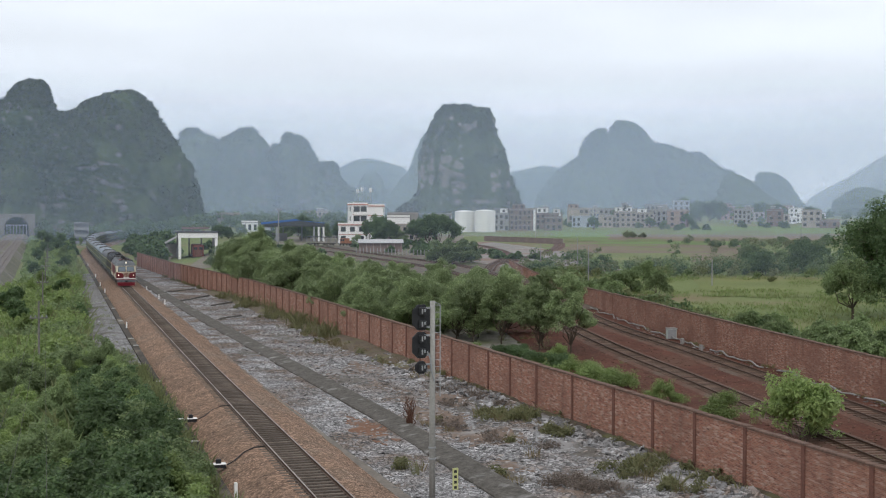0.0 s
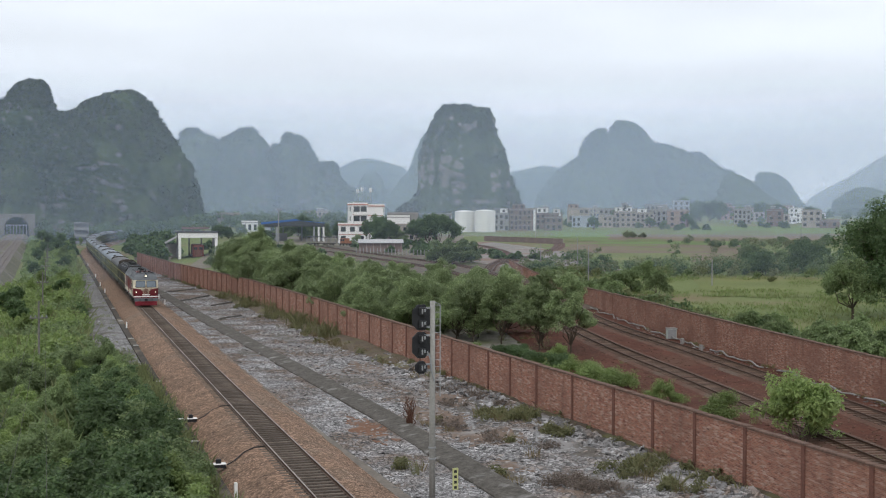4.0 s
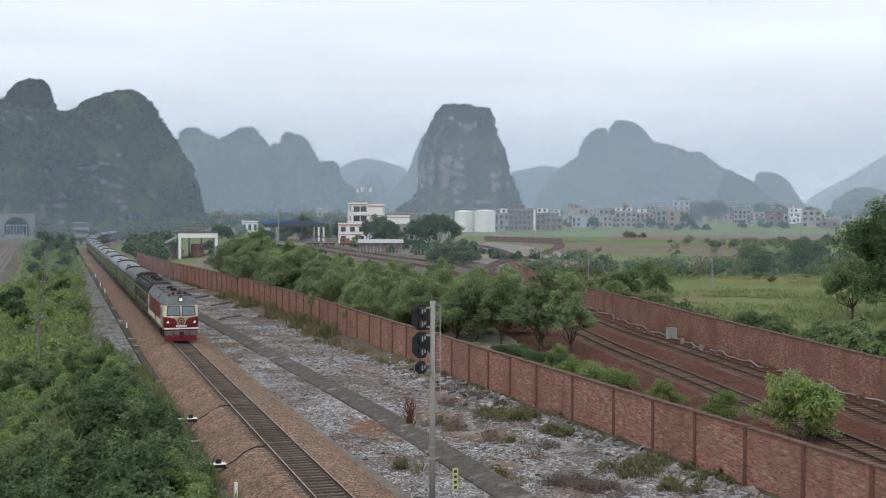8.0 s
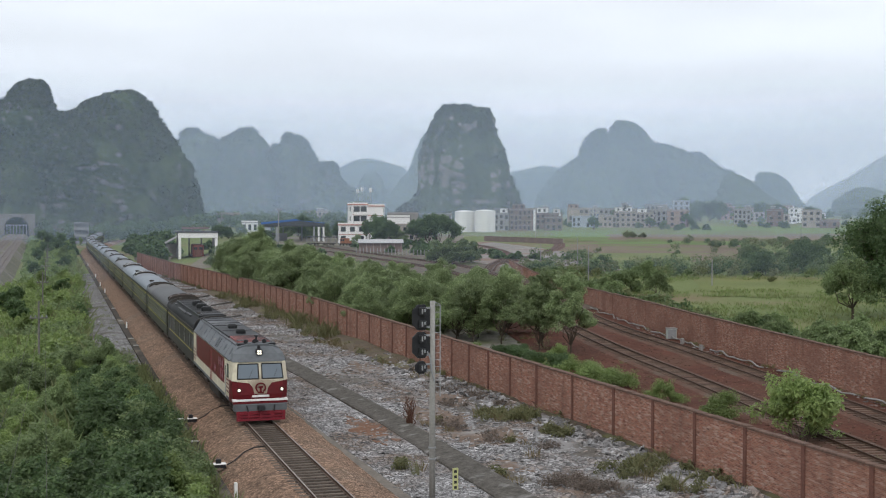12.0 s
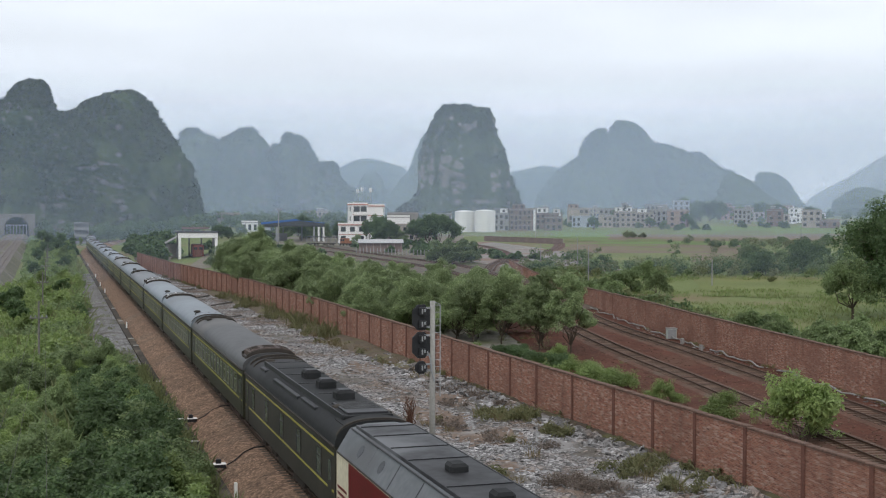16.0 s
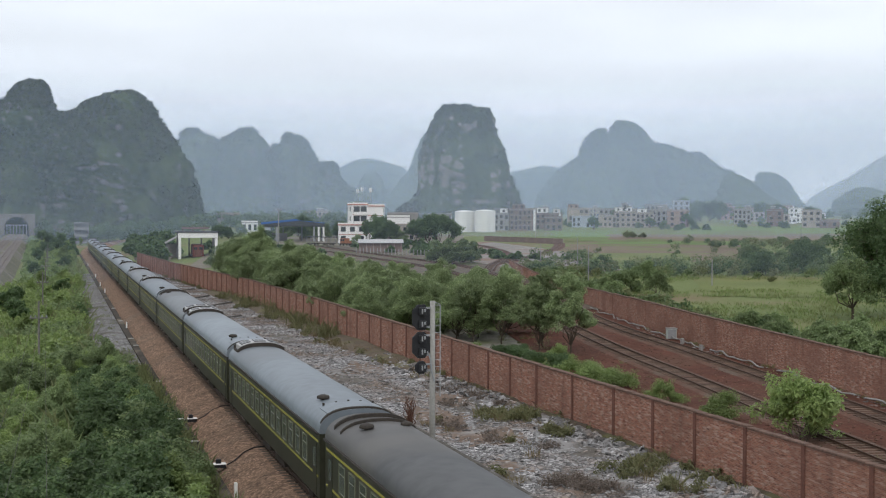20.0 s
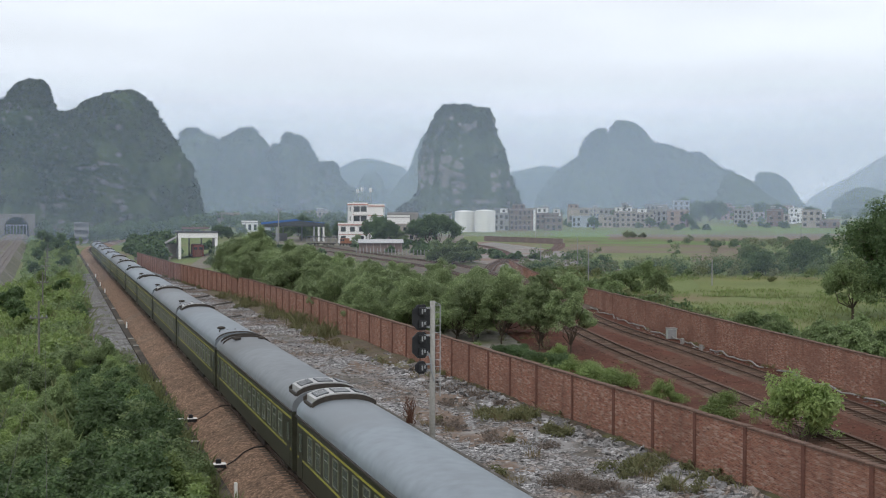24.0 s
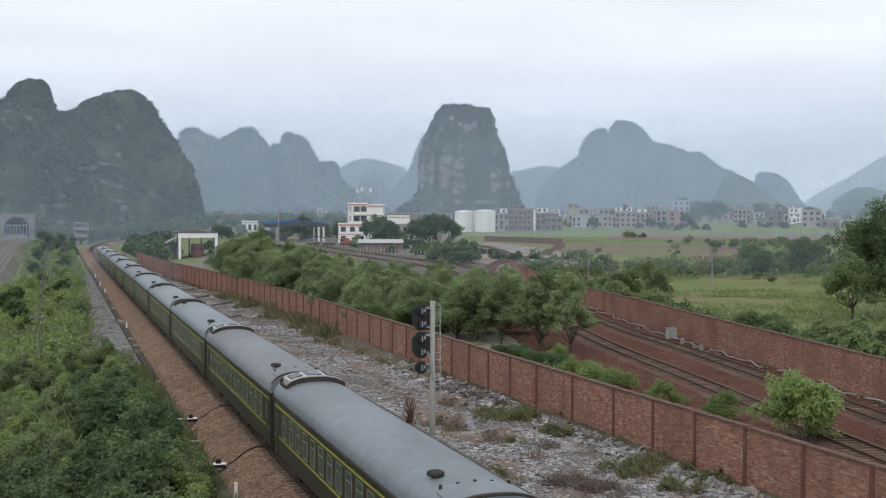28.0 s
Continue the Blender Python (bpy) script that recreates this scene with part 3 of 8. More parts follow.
# ---- karst hills ----
def hill_mat(name, green1, green2, rock, amount):
    """Bush-covered slopes with bare grey rock where they are steep."""
    m = mat(name, green1, green2, rough=0.95, scale=0.02, fine=0.12, bump=0.5, dist=3.0)
    n, l = m.node_tree.nodes, m.node_tree.links
    b = n["Principled BSDF"]
    col = b.inputs["Base Color"].links[0].from_socket
    geo, sp, tc = n.new("ShaderNodeNewGeometry"), n.new("ShaderNodeSeparateXYZ"), n.new("ShaderNodeTexCoord")
    l.new(geo.outputs["Normal"], sp.inputs[0])
    mp, ns = n.new("ShaderNodeMapping"), n.new("ShaderNodeTexNoise")
    mp.inputs["Scale"].default_value = (1, 1, 0.13)
    ns.inputs["Scale"].default_value, ns.inputs["Detail"].default_value = 0.10, 4.0
    l.new(tc.outputs["Object"], mp.inputs[0])
    l.new(mp.outputs[0], ns.inputs["Vector"])
    sub = n.new("ShaderNodeMath")
    sub.operation = "SUBTRACT"
    steep = n.new("ShaderNodeMath")
    steep.operation, steep.inputs[1].default_value = "MULTIPLY", 0.45
    l.new(sp.outputs["Z"], steep.inputs[0])
    l.new(ns.outputs[0], sub.inputs[0])
    l.new(steep.outputs[0], sub.inputs[1])
    mr = n.new("ShaderNodeMapRange")
    mr.inputs["From Min"].default_value, mr.inputs["From Max"].default_value = 0.27 - amount, 0.40 - amount
    l.new(sub.outputs[0], mr.inputs["Value"])
    mx = n.new("ShaderNodeMix")
    mx.data_type = "RGBA"
    mx.inputs[7].default_value = (*rock, 1)
    l.new(mr.outputs[0], mx.inputs[0])
    l.new(col, mx.inputs[6])
    l.new(mx.outputs[2], b.inputs["Base Color"])
    return m


M_HILL = hill_mat("hill_bush", (0.022, 0.041, 0.024), (0.072, 0.096, 0.05), (0.15, 0.148, 0.142), -0.23)
M_HILL_BARE = hill_mat("hill_cliff", (0.035, 0.055, 0.026), (0.056, 0.078, 0.036), (0.19, 0.178, 0.165), -0.19)


def karst(label, dist, az, bodies, material, seed, rough):
    """A karst hill: steep bodies grown together, each of (height, reach to one side, reach to the other) from its crown down, with gullies, ledges and knobs."""
    c, s = math.cos(radians(az)), math.sin(radians(az))
    mesh = Mesh()
    q = dist / 1000.0
    rows, n = (78, 150) if dist < 1300 else (56, 110) if rough > 0.65 else (34, 72)
    for bi, body in enumerate(bodies):
        zs, ls, rs = zip(*reversed(body))
        top, low = zs[-1], zs[0]
        base = len(mesh.v)
        for j in range(rows + 1):
            z0 = top - (top - low) * (j / rows) ** 1.25
            lo, hi = float(np.interp(z0, zs, ls)), float(np.interp(z0, zs, rs))
            mid, half = (lo + hi) / 2, (hi - lo) / 2
            for i in range(n):
                t = 2 * math.pi * i / n
                u, v = mid + half * math.cos(t), half * 0.9 * math.sin(t)
                f = 0.055 / q
                big = noise.fractal((u * f + seed, v * f + bi * 9.0, z0 * f * 0.3), 0.9, 2.1, 5)
                knob = noise.noise((u * f * 4.5, v * f * 4.5 + seed, z0 * f * 4.5))
                ledge = noise.noise((seed + bi * 3.0, z0 * f * 3.0, t * 1.5))
                d = (4.0 * big + 2.4 * knob + 0.5 * ledge) * q * rough
                d *= 0.35 + 0.65 * min(1.0, half / (18 * q))
                u, v = u + d * math.cos(t), v + d * math.sin(t)
                z = z0 + d * 0.35 * min(1.0, (top - z0) / (6 * q)) + 0.9 * q * rough * knob
                e = dist + v
                mesh.v.append((e * s + u * c, e * c - u * s, z))
        mesh.f += [(base + j * n + i, base + (j + 1) * n + i, base + (j + 1) * n + (i + 1) % n, base + j * n + (i + 1) % n) for j in range(rows) for i in range(n)]
        mesh.f.append(tuple(base + i for i in range(n)))
    solid("karst_hill", mesh, material, label, "hill", smooth=True)
    return mesh


left_mesh = karst("steep bush-covered karst hill beside the railway", 700, 0.70, [
    [(85.1, -22.6, -17.4), (83.2, -26.7, -14.5), (78.4, -31.9, -12.4), (73.0, -38.3, -10.4), (66.5, -43.5, -6.3), (50.5, -52.2, 1.6), (27.8, -62.2, 10.4), (-14.0, -73.6, 17.8)],
    [(80.8, 23.6, 30.9), (79.1, 19.1, 34.9), (76.4, 11.5, 37.3), (73.8, 6.2, 40.0), (68.4, 1.1, 43.1), (60.5, -3.4, 49.2), (53.0, -7.3, 55.1), (40.6, -11.8, 63.5), (23.6, -16.3, 67.2), (-14.0, -20.8, 74.7), (-14.0, -23.8, 83.6)],
    [(68.2, -17.5, 6.1), (63.4, -23.4, 18.1), (49.5, -29.3, 33.2), (28.0, -35.2, 39.2), (-14.0, -44.0, 48.4)]], M_HILL, 3, 1.0)
tower_mesh = karst("dark tower-shaped karst hill with bare cliffs", 1000, 18.16, [
    [(102.8, -9.7, 11.6), (100.0, -13.4, 18.1), (96.8, -15.7, 28.2), (91.7, -17.1, 31.0), (83.4, -20.8, 32.4), (73.2, -24.0, 36.6), (60.2, -27.2, 41.8), (50.1, -28.6, 44.1), (34.8, -28.1, 47.9), (25.1, -31.8, 51.1), (-14.0, -42.5, 57.2)],
    [(100.0, 18.1, 26.4), (97.3, 16.2, 30.1), (92.6, 14.4, 31.0), (81.1, 10.7, 32.0)],
    [(31.5, -30.0, -17.0), (26.0, -39.3, -12.4), (20.4, -47.6, -3.1), (-14.0, -58.7, 10.9)]], M_HILL_BARE, 7, 0.8)
ridge_mesh = karst("ridge of blue-green karst hills", 1400, 9.35, [
    [(111, -87, -79), (106, -92, -73), (100, -95, -58), (95, -100, -51), (65, -109, -38), (-14, -127, -27)],
    [(112, -31, -17), (108, -36, -13), (102, -45, -11), (97, -55, -3), (89, -62, 3), (65, -71, 11), (-14, -90, 20)],
    [(95, 7, 19), (88, 3, 25), (66, -2, 31), (-14, -15, 43)],
    [(106, 24, 35), (103, 19, 39), (99, 16, 44), (93, 14, 48), (84, 11, 51), (73, 8, 57), (47, 3, 61), (-14, -2, 70)],
    [(74, 60, 73), (69, 56, 78), (62, 53, 82), (53, 49, 85), (44, 46, 96), (21, 40, 134), (-14, 35, 155)]], M_HILL, 11, 0.8)
karst("rounded hill far off in the haze", 2600, 14.06, [
    [(136, -14, 14), (128, -38, 41), (118, -55, 72), (106, -65, 89), (77, -86, 106), (-14, -115, 136)]], M_HILL, 13, 0.4)
karst("small conical hill far off in the haze", 2100, 14.22, [
    [(89, -8, 8), (80, -16, 17), (60, -25, 25), (43, -30, 31), (-14, -45, 43)]], M_HILL, 17, 0.5)
karst("steep hill half hidden by the tower hill", 1900, 16.90, [
    [(143, -6, 6), (134, -13, 15), (119, -19, 25), (101, -26, 38), (78, -38, 55), (60, -52, 73), (42, -68, 91), (-14, -94, 119)]], M_HILL_BARE, 19, 0.6)
karst("low ridge far off in the haze", 2600, 22.23, [
    [(121, -10, 9), (115, -27, 38), (108, -75, 52), (90, -96, 67), (-14, -137, 101)]], M_HILL, 23, 0.4)
twin_mesh = karst("broad twin-peaked mountain with a long shoulder", 1900, 26.94, [
    [(149, -71, -63), (144, -77, -58), (130, -90, -45), (107, -101, -38), (94, -115, -30), (86, -129, -26), (69, -144, -17), (43, -162, -9), (-14, -179, 0)],
    [(161, -40, -27), (157, -46, -17), (151, -51, -8), (142, -56, -1), (129, -61, 10), (86, -78, 42), (-14, -108, 85)],
    [(124, 13, 27), (119, 6, 45), (113, -1, 57), (86, -26, 85), (-14, -43, 119)],
    [(111, 72, 84), (106, 65, 90), (99, 56, 100), (89, 47, 117), (81, 38, 133), (43, 17, 186), (-14, 0, 212)]], M_HILL, 29, 0.7)
karst("small round-topped karst hill", 1500, 30.95, [
    [(64, -6, 5), (60, -12, 13), (54, -15, 19), (45, -18, 30), (37, -19, 43), (28, -25, 58), (-14, -31, 70)]], M_HILL_BARE, 31, 0.6)
karst("rounded hill far off in the haze", 2200, 32.32, [
    [(92, -9, 8), (86, -15, 26), (78, -18, 37), (66, -26, 46), (49, -35, 58), (33, -50, 70), (-14, -61, 85)]], M_HILL, 37, 0.5)
karst("great misty mountain at the valley's edge", 3800, 42.89, [
    [(328, -113, 103), (275, -209, 214), (196, -358, 336), (139, -449, 402), (98, -516, 467), (73, -569, 518), (-14, -619, 594)]], M_HILL, 41, 0.3)
karst("low wooded knoll across the fields", 1400, 36.58, [
    [(45, -8, 8), (41, -16, 19), (37, -22, 29), (31, -30, 42), (-14, -44, 65)]], M_HILL, 43, 0.6)


def scrub(mesh, count, size, label, seed):
    """Bushes and small trees all over a hill, as loose tufts of leaves."""
    rnd = random.Random(seed)
    out = Mesh()
    faces = [f for f in mesh.f if len(f) == 4 and max(mesh.v[i][2] for i in f) > 2]
    for k in range(count):
        f = faces[rnd.randrange(len(faces))]
        a, b_, c_ = (Vector(mesh.v[f[i]]) for i in (0, 1, 2))
        p = a + (b_ - a) * rnd.random() + (c_ - b_) * rnd.random()
        if noise.noise((p.x * 0.03, p.y * 0.03, p.z * 0.06 + seed)) < -0.22:
            continue
        s = size * rnd.uniform(0.5, 1.4)
        for q in range(9):
            d = Vector((rnd.gauss(0, 1), rnd.gauss(0, 1), abs(rnd.gauss(0, 0.8))))
            d.normalize()
            o = p + d * s * rnd.uniform(0.4, 1.0)
            e = Vector((rnd.gauss(0, 1), rnd.gauss(0, 1), rnd.gauss(0, 0.6))).cross(d).normalized() * s * 0.42
            h = d.cross(e).normalized() * s * 0.42
            out.add([tuple(o - e), tuple(o - h * 0.8), tuple(o + e), tuple(o + h)], [(0, 1, 2, 3)])
    return solid("hill_scrub", out, M_HILL_LEAF, label, "bushes", kind="stuff")


M_HILL_LEAF = leaf_mat("hill_leaves", (0.018, 0.032, 0.021), (0.088, 0.115, 0.068))
scrub(left_mesh, 16000, 1.45, "dense scrub covering the steep hill", 5)
scrub(tower_mesh, 9000, 1.6, "scrub clinging to the tower hill", 6)
scrub(ridge_mesh, 8000, 2.1, "dense scrub covering the karst ridge", 8)
scrub(twin_mesh, 7000, 2.6, "dense scrub covering the broad mountain", 9)

# ---- added tinted sheets, curved round the camera, imitate distance haze ----
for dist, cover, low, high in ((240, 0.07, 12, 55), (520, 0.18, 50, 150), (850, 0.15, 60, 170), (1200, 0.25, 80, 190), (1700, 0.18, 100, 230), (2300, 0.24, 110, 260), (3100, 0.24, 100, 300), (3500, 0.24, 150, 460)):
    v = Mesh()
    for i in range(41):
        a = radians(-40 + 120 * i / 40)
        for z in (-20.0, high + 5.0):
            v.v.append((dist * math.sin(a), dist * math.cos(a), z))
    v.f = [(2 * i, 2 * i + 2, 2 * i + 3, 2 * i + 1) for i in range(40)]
    solid("mist_bank", v, veil_mat("haze_tint", cover, low, high, (0.90, 0.94, 1.0) if dist > 3000 else (0.635, 0.775, 1.0)), "curved see-through sheet added to tint the distance like haze", "mist", kind="stuff", smooth=True)


# ---- the train: built along its own y axis, its front towards -y, z = 0 on the rails ----
M_GREEN = mat("coach_green", (0.030, 0.031, 0.020), (0.038, 0.039, 0.026), rough=0.45, scale=0.4, fine=5, bump=0.04, c3=(0.055, 0.052, 0.041))
M_YELLOW = mat("stripe_yellow", (0.36, 0.33, 0.055), (0.26, 0.235, 0.05), rough=0.5, scale=0.8, fine=6, bump=0.02)
M_ROOF_PALE = mat("coach_roof_pale", (0.185, 0.213, 0.24), (0.14, 0.16, 0.18), rough=0.42, scale=0.35, fine=2.0, bump=0.06, vary=0.12, c3=(0.14, 0.155, 0.17))
M_ROOF_DARK = mat("coach_roof_sooty", (0.085, 0.086, 0.088), (0.056, 0.057, 0.059), rough=0.55, scale=0.3, fine=2.0, bump=0.06, vary=0.15, c3=(0.105, 0.10, 0.095))
M_ROOF_MID = mat("coach_roof_grey", (0.165, 0.178, 0.19), (0.125, 0.134, 0.145), rough=0.5, scale=0.35, fine=2.0, bump=0.06, vary=0.12, c3=(0.12, 0.125, 0.13))
M_UNDER = mat("underframe_grime", (0.035, 0.031, 0.028), (0.055, 0.046, 0.038), rough=0.9, fine=8)
M_SILVER = mat("aircon_silver", (0.47, 0.462, 0.462), (0.34, 0.335, 0.335), rough=0.5, metal=0.2, fine=5, bump=0.05)
M_FRAME = mat("window_frame_alloy", (0.21, 0.22, 0.15), (0.14, 0.15, 0.105), rough=0.5, metal=0.2, bump=0.02)
M_PANE = glass_mat("coach_glass", (0.085, 0.097, 0.092), 0.12)
M_GRIMY = mat("grimy_olive", (0.026, 0.025, 0.019), (0.04, 0.036, 0.028), rough=0.6, scale=0.5, fine=4, bump=0.05, c3=(0.055, 0.05, 0.042))
M_RUSTY = mat("rusty_brown_unit", (0.095, 0.068, 0.058), (0.06, 0.045, 0.04), rough=0.7, scale=1.0, fine=5, bump=0.1)
M_PITCH = mat("blackened_roof", (0.026, 0.027, 0.028), (0.017, 0.018, 0.019), rough=0.75, scale=0.5, fine=3.0, bump=0.1, c3=(0.04, 0.04, 0.042), spec=0.15)
M_DULLSTRIPE = mat("dull_stripe", (0.36, 0.31, 0.06), (0.25, 0.22, 0.05), rough=0.6, scale=0.8, fine=6, bump=0.02)
M_RED = mat("loco_red", (0.135, 0.012, 0.017), (0.10, 0.011, 0.015), rough=0.38, scale=0.6, fine=5, bump=0.02)
M_CREAM = mat("loco_cream", (0.66, 0.61, 0.47), (0.50, 0.45, 0.34), rough=0.45, scale=0.9, fine=5, bump=0.02, c3=(0.33, 0.28, 0.21), patch=0.55)
M_LOCOGREY = mat("loco_roof_grey", (0.135, 0.145, 0.155), (0.098, 0.105, 0.113), rough=0.55, scale=0.6, fine=4, bump=0.05, c3=(0.085, 0.088, 0.092), patch=0.54)
M_SOOT = mat("sooty_roof", (0.05, 0.051, 0.056), (0.02, 0.02, 0.022), rough=0.62, scale=0.8, fine=2.6, bump=0.12, c3=(0.12, 0.124, 0.132), patch=0.47)
M_PLOW = mat("plough_red", (0.24, 0.022, 0.036), (0.16, 0.018, 0.026), rough=0.5, fine=6, bump=0.02)
M_GRILL = mat("faded_red_grille", (0.30, 0.105, 0.10), (0.20, 0.065, 0.062), rough=0.7, scale=0.9, fine=6, bump=0.2, c3=(0.03, 0.026, 0.026), patch=0.54)
M_LAMP = lamp_mat("lit_headlamp", (1.0, 0.90, 0.68), 1.5)
M_PINK = mat("dusty_pink_louvre", (0.27, 0.13, 0.15), (0.19, 0.08, 0.10), rough=0.6, fine=8, bump=0.1)
M_FLANKDARK = mat("dull_flank_grey", (0.075, 0.082, 0.09), (0.05, 0.055, 0.06), rough=0.6, fine=8, bump=0.1)
M_RUBBER = mat("rubber", (0.02, 0.02, 0.02), (0.03, 0.03, 0.03), rough=0.8, bump=0.1)


def hull(mesh, prof, y0, y1, cap=True):
    """A body of constant section (x, z points, round it) from y0 to y1."""
    n = len(prof)
    mesh.add([(x, y, z) for y in (y0, y1) for x, z in prof],
             [(i, n + i, n + (i + 1) % n, (i + 1) % n) for i in range(n)] + ([tuple(range(n)), tuple(range(2 * n - 1, n - 1, -1))] if cap else []))
    return mesh


def arc_roof(half, z_eave, z_top, n=14, k=2.5):
    """Points of a rounded carriage roof from eave to eave."""
    out = []
    for i in range(n + 1):
        t = -1 + 2 * i / n
        a = t * math.pi / 2
        x = half * math.copysign(abs(math.sin(a)) ** (2 / k), a)
        z = z_eave + (z_top - z_eave) * abs(math.cos(a)) ** (2 / k)
        out.append((x, z))
    return out


def vault(prof, y0, y1, ribs=26):
    """A curved roof skin, slightly uneven from rib to rib, with closed ends of their own."""
    m = Mesh()
    n = len(prof)
    for k in range(ribs + 1):
        y = y0 + (y1 - y0) * k / ribs
        w = 0.0015 * noise.noise((k * 1.7, y0, 0.5))
        m.v += [(x, y, z + (w if 0 < i < n - 1 else 0.0)) for i, (x, z) in enumerate(prof)]
    m.f = [(k * n + i, (k + 1) * n + i, (k + 1) * n + i + 1, k * n + i + 1) for k in range(ribs) for i in range(n - 1)]
    for y, turn in ((y0, 1), (y1, -1)):
        m.add([(x, y, z) for x, z in prof], [tuple(range(n))[::turn]])
    return m


def bogie(parent, y, wheel_r=0.46, base=2.4, axles=2):
    fr = Mesh()
    for sx in (-1, 1):
        fr.box(sx * 1.0 - 0.09, y - base / 2 - 0.5, 0.45, sx * 1.0 + 0.09, y + base / 2 + 0.5, 0.68, ch=0.03)
        fr.box(sx * 1.0 - 0.14, y - 0.4, 0.3, sx * 1.0 + 0.14, y + 0.4, 0.85)
    fr.box(-1.0, y - 0.2, 0.5, 1.0, y + 0.2, 0.75)
    bg = part("bogie", fr, M_UNDER, parent)
    for k in range(axles):
        yy = y - base / 2 + base * k / (axles - 1)
        w = Mesh()
        for sx in (-1, 1):
            w.tube((sx * 0.69, yy, wheel_r), (sx * 0.82, yy, wheel_r), wheel_r, n=18)
        w.tube((-0.95, yy, wheel_r), (0.95, yy, wheel_r), 0.09, n=8)
        part("wheelset", w, M_UNDER, bg)


def window(parent, sx, y, z0, w, h, x=1.552, frame_m=None):
    a, c = (x, x + 0.03) if sx > 0 else (-x - 0.03, -x)
    f = Mesh()
    t = 0.05
    f.box(a, y - w / 2, z0, c, y - w / 2 + t, z0 + h)
    f.box(a, y + w / 2 - t, z0, c, y + w / 2, z0 + h)
    f.box(a, y - w / 2 + t, z0, c, y + w / 2 - t, z0 + t)
    f.box(a, y - w / 2 + t, z0 + h - t, c, y + w / 2 - t, z0 + h)
    f.box(a, y - w / 2 + t, z0 + h * 0.66, c, y + w / 2 - t, z0 + h * 0.66 + 0.03)
    win = part("window", f, frame_m, parent, "alloy-framed carriage window" if frame_m is M_FRAME else "")
    p0, p1 = (x + 0.003, x + 0.014) if sx > 0 else (-x - 0.014, -x - 0.003)
    part("pane", Mesh().box(p0, y - w / 2 + t, z0 + t, p1, y + w / 2 - t, z0 + h - t), M_PANE, win)


def roof_hood(y0, y1, half, z_eave, z_top, lift, n=10, k=2.5, cut=0.86):
    """A shallow hood that follows the roof's curve."""
    pts = [(x, z) for x, z in arc_roof(half, z_eave, z_top, 20, k) if abs(x) < half * cut]
    outer = [(x, z + lift) for x, z in pts]
    return hull(Mesh(), [*reversed(pts), *outer], y0, y1)


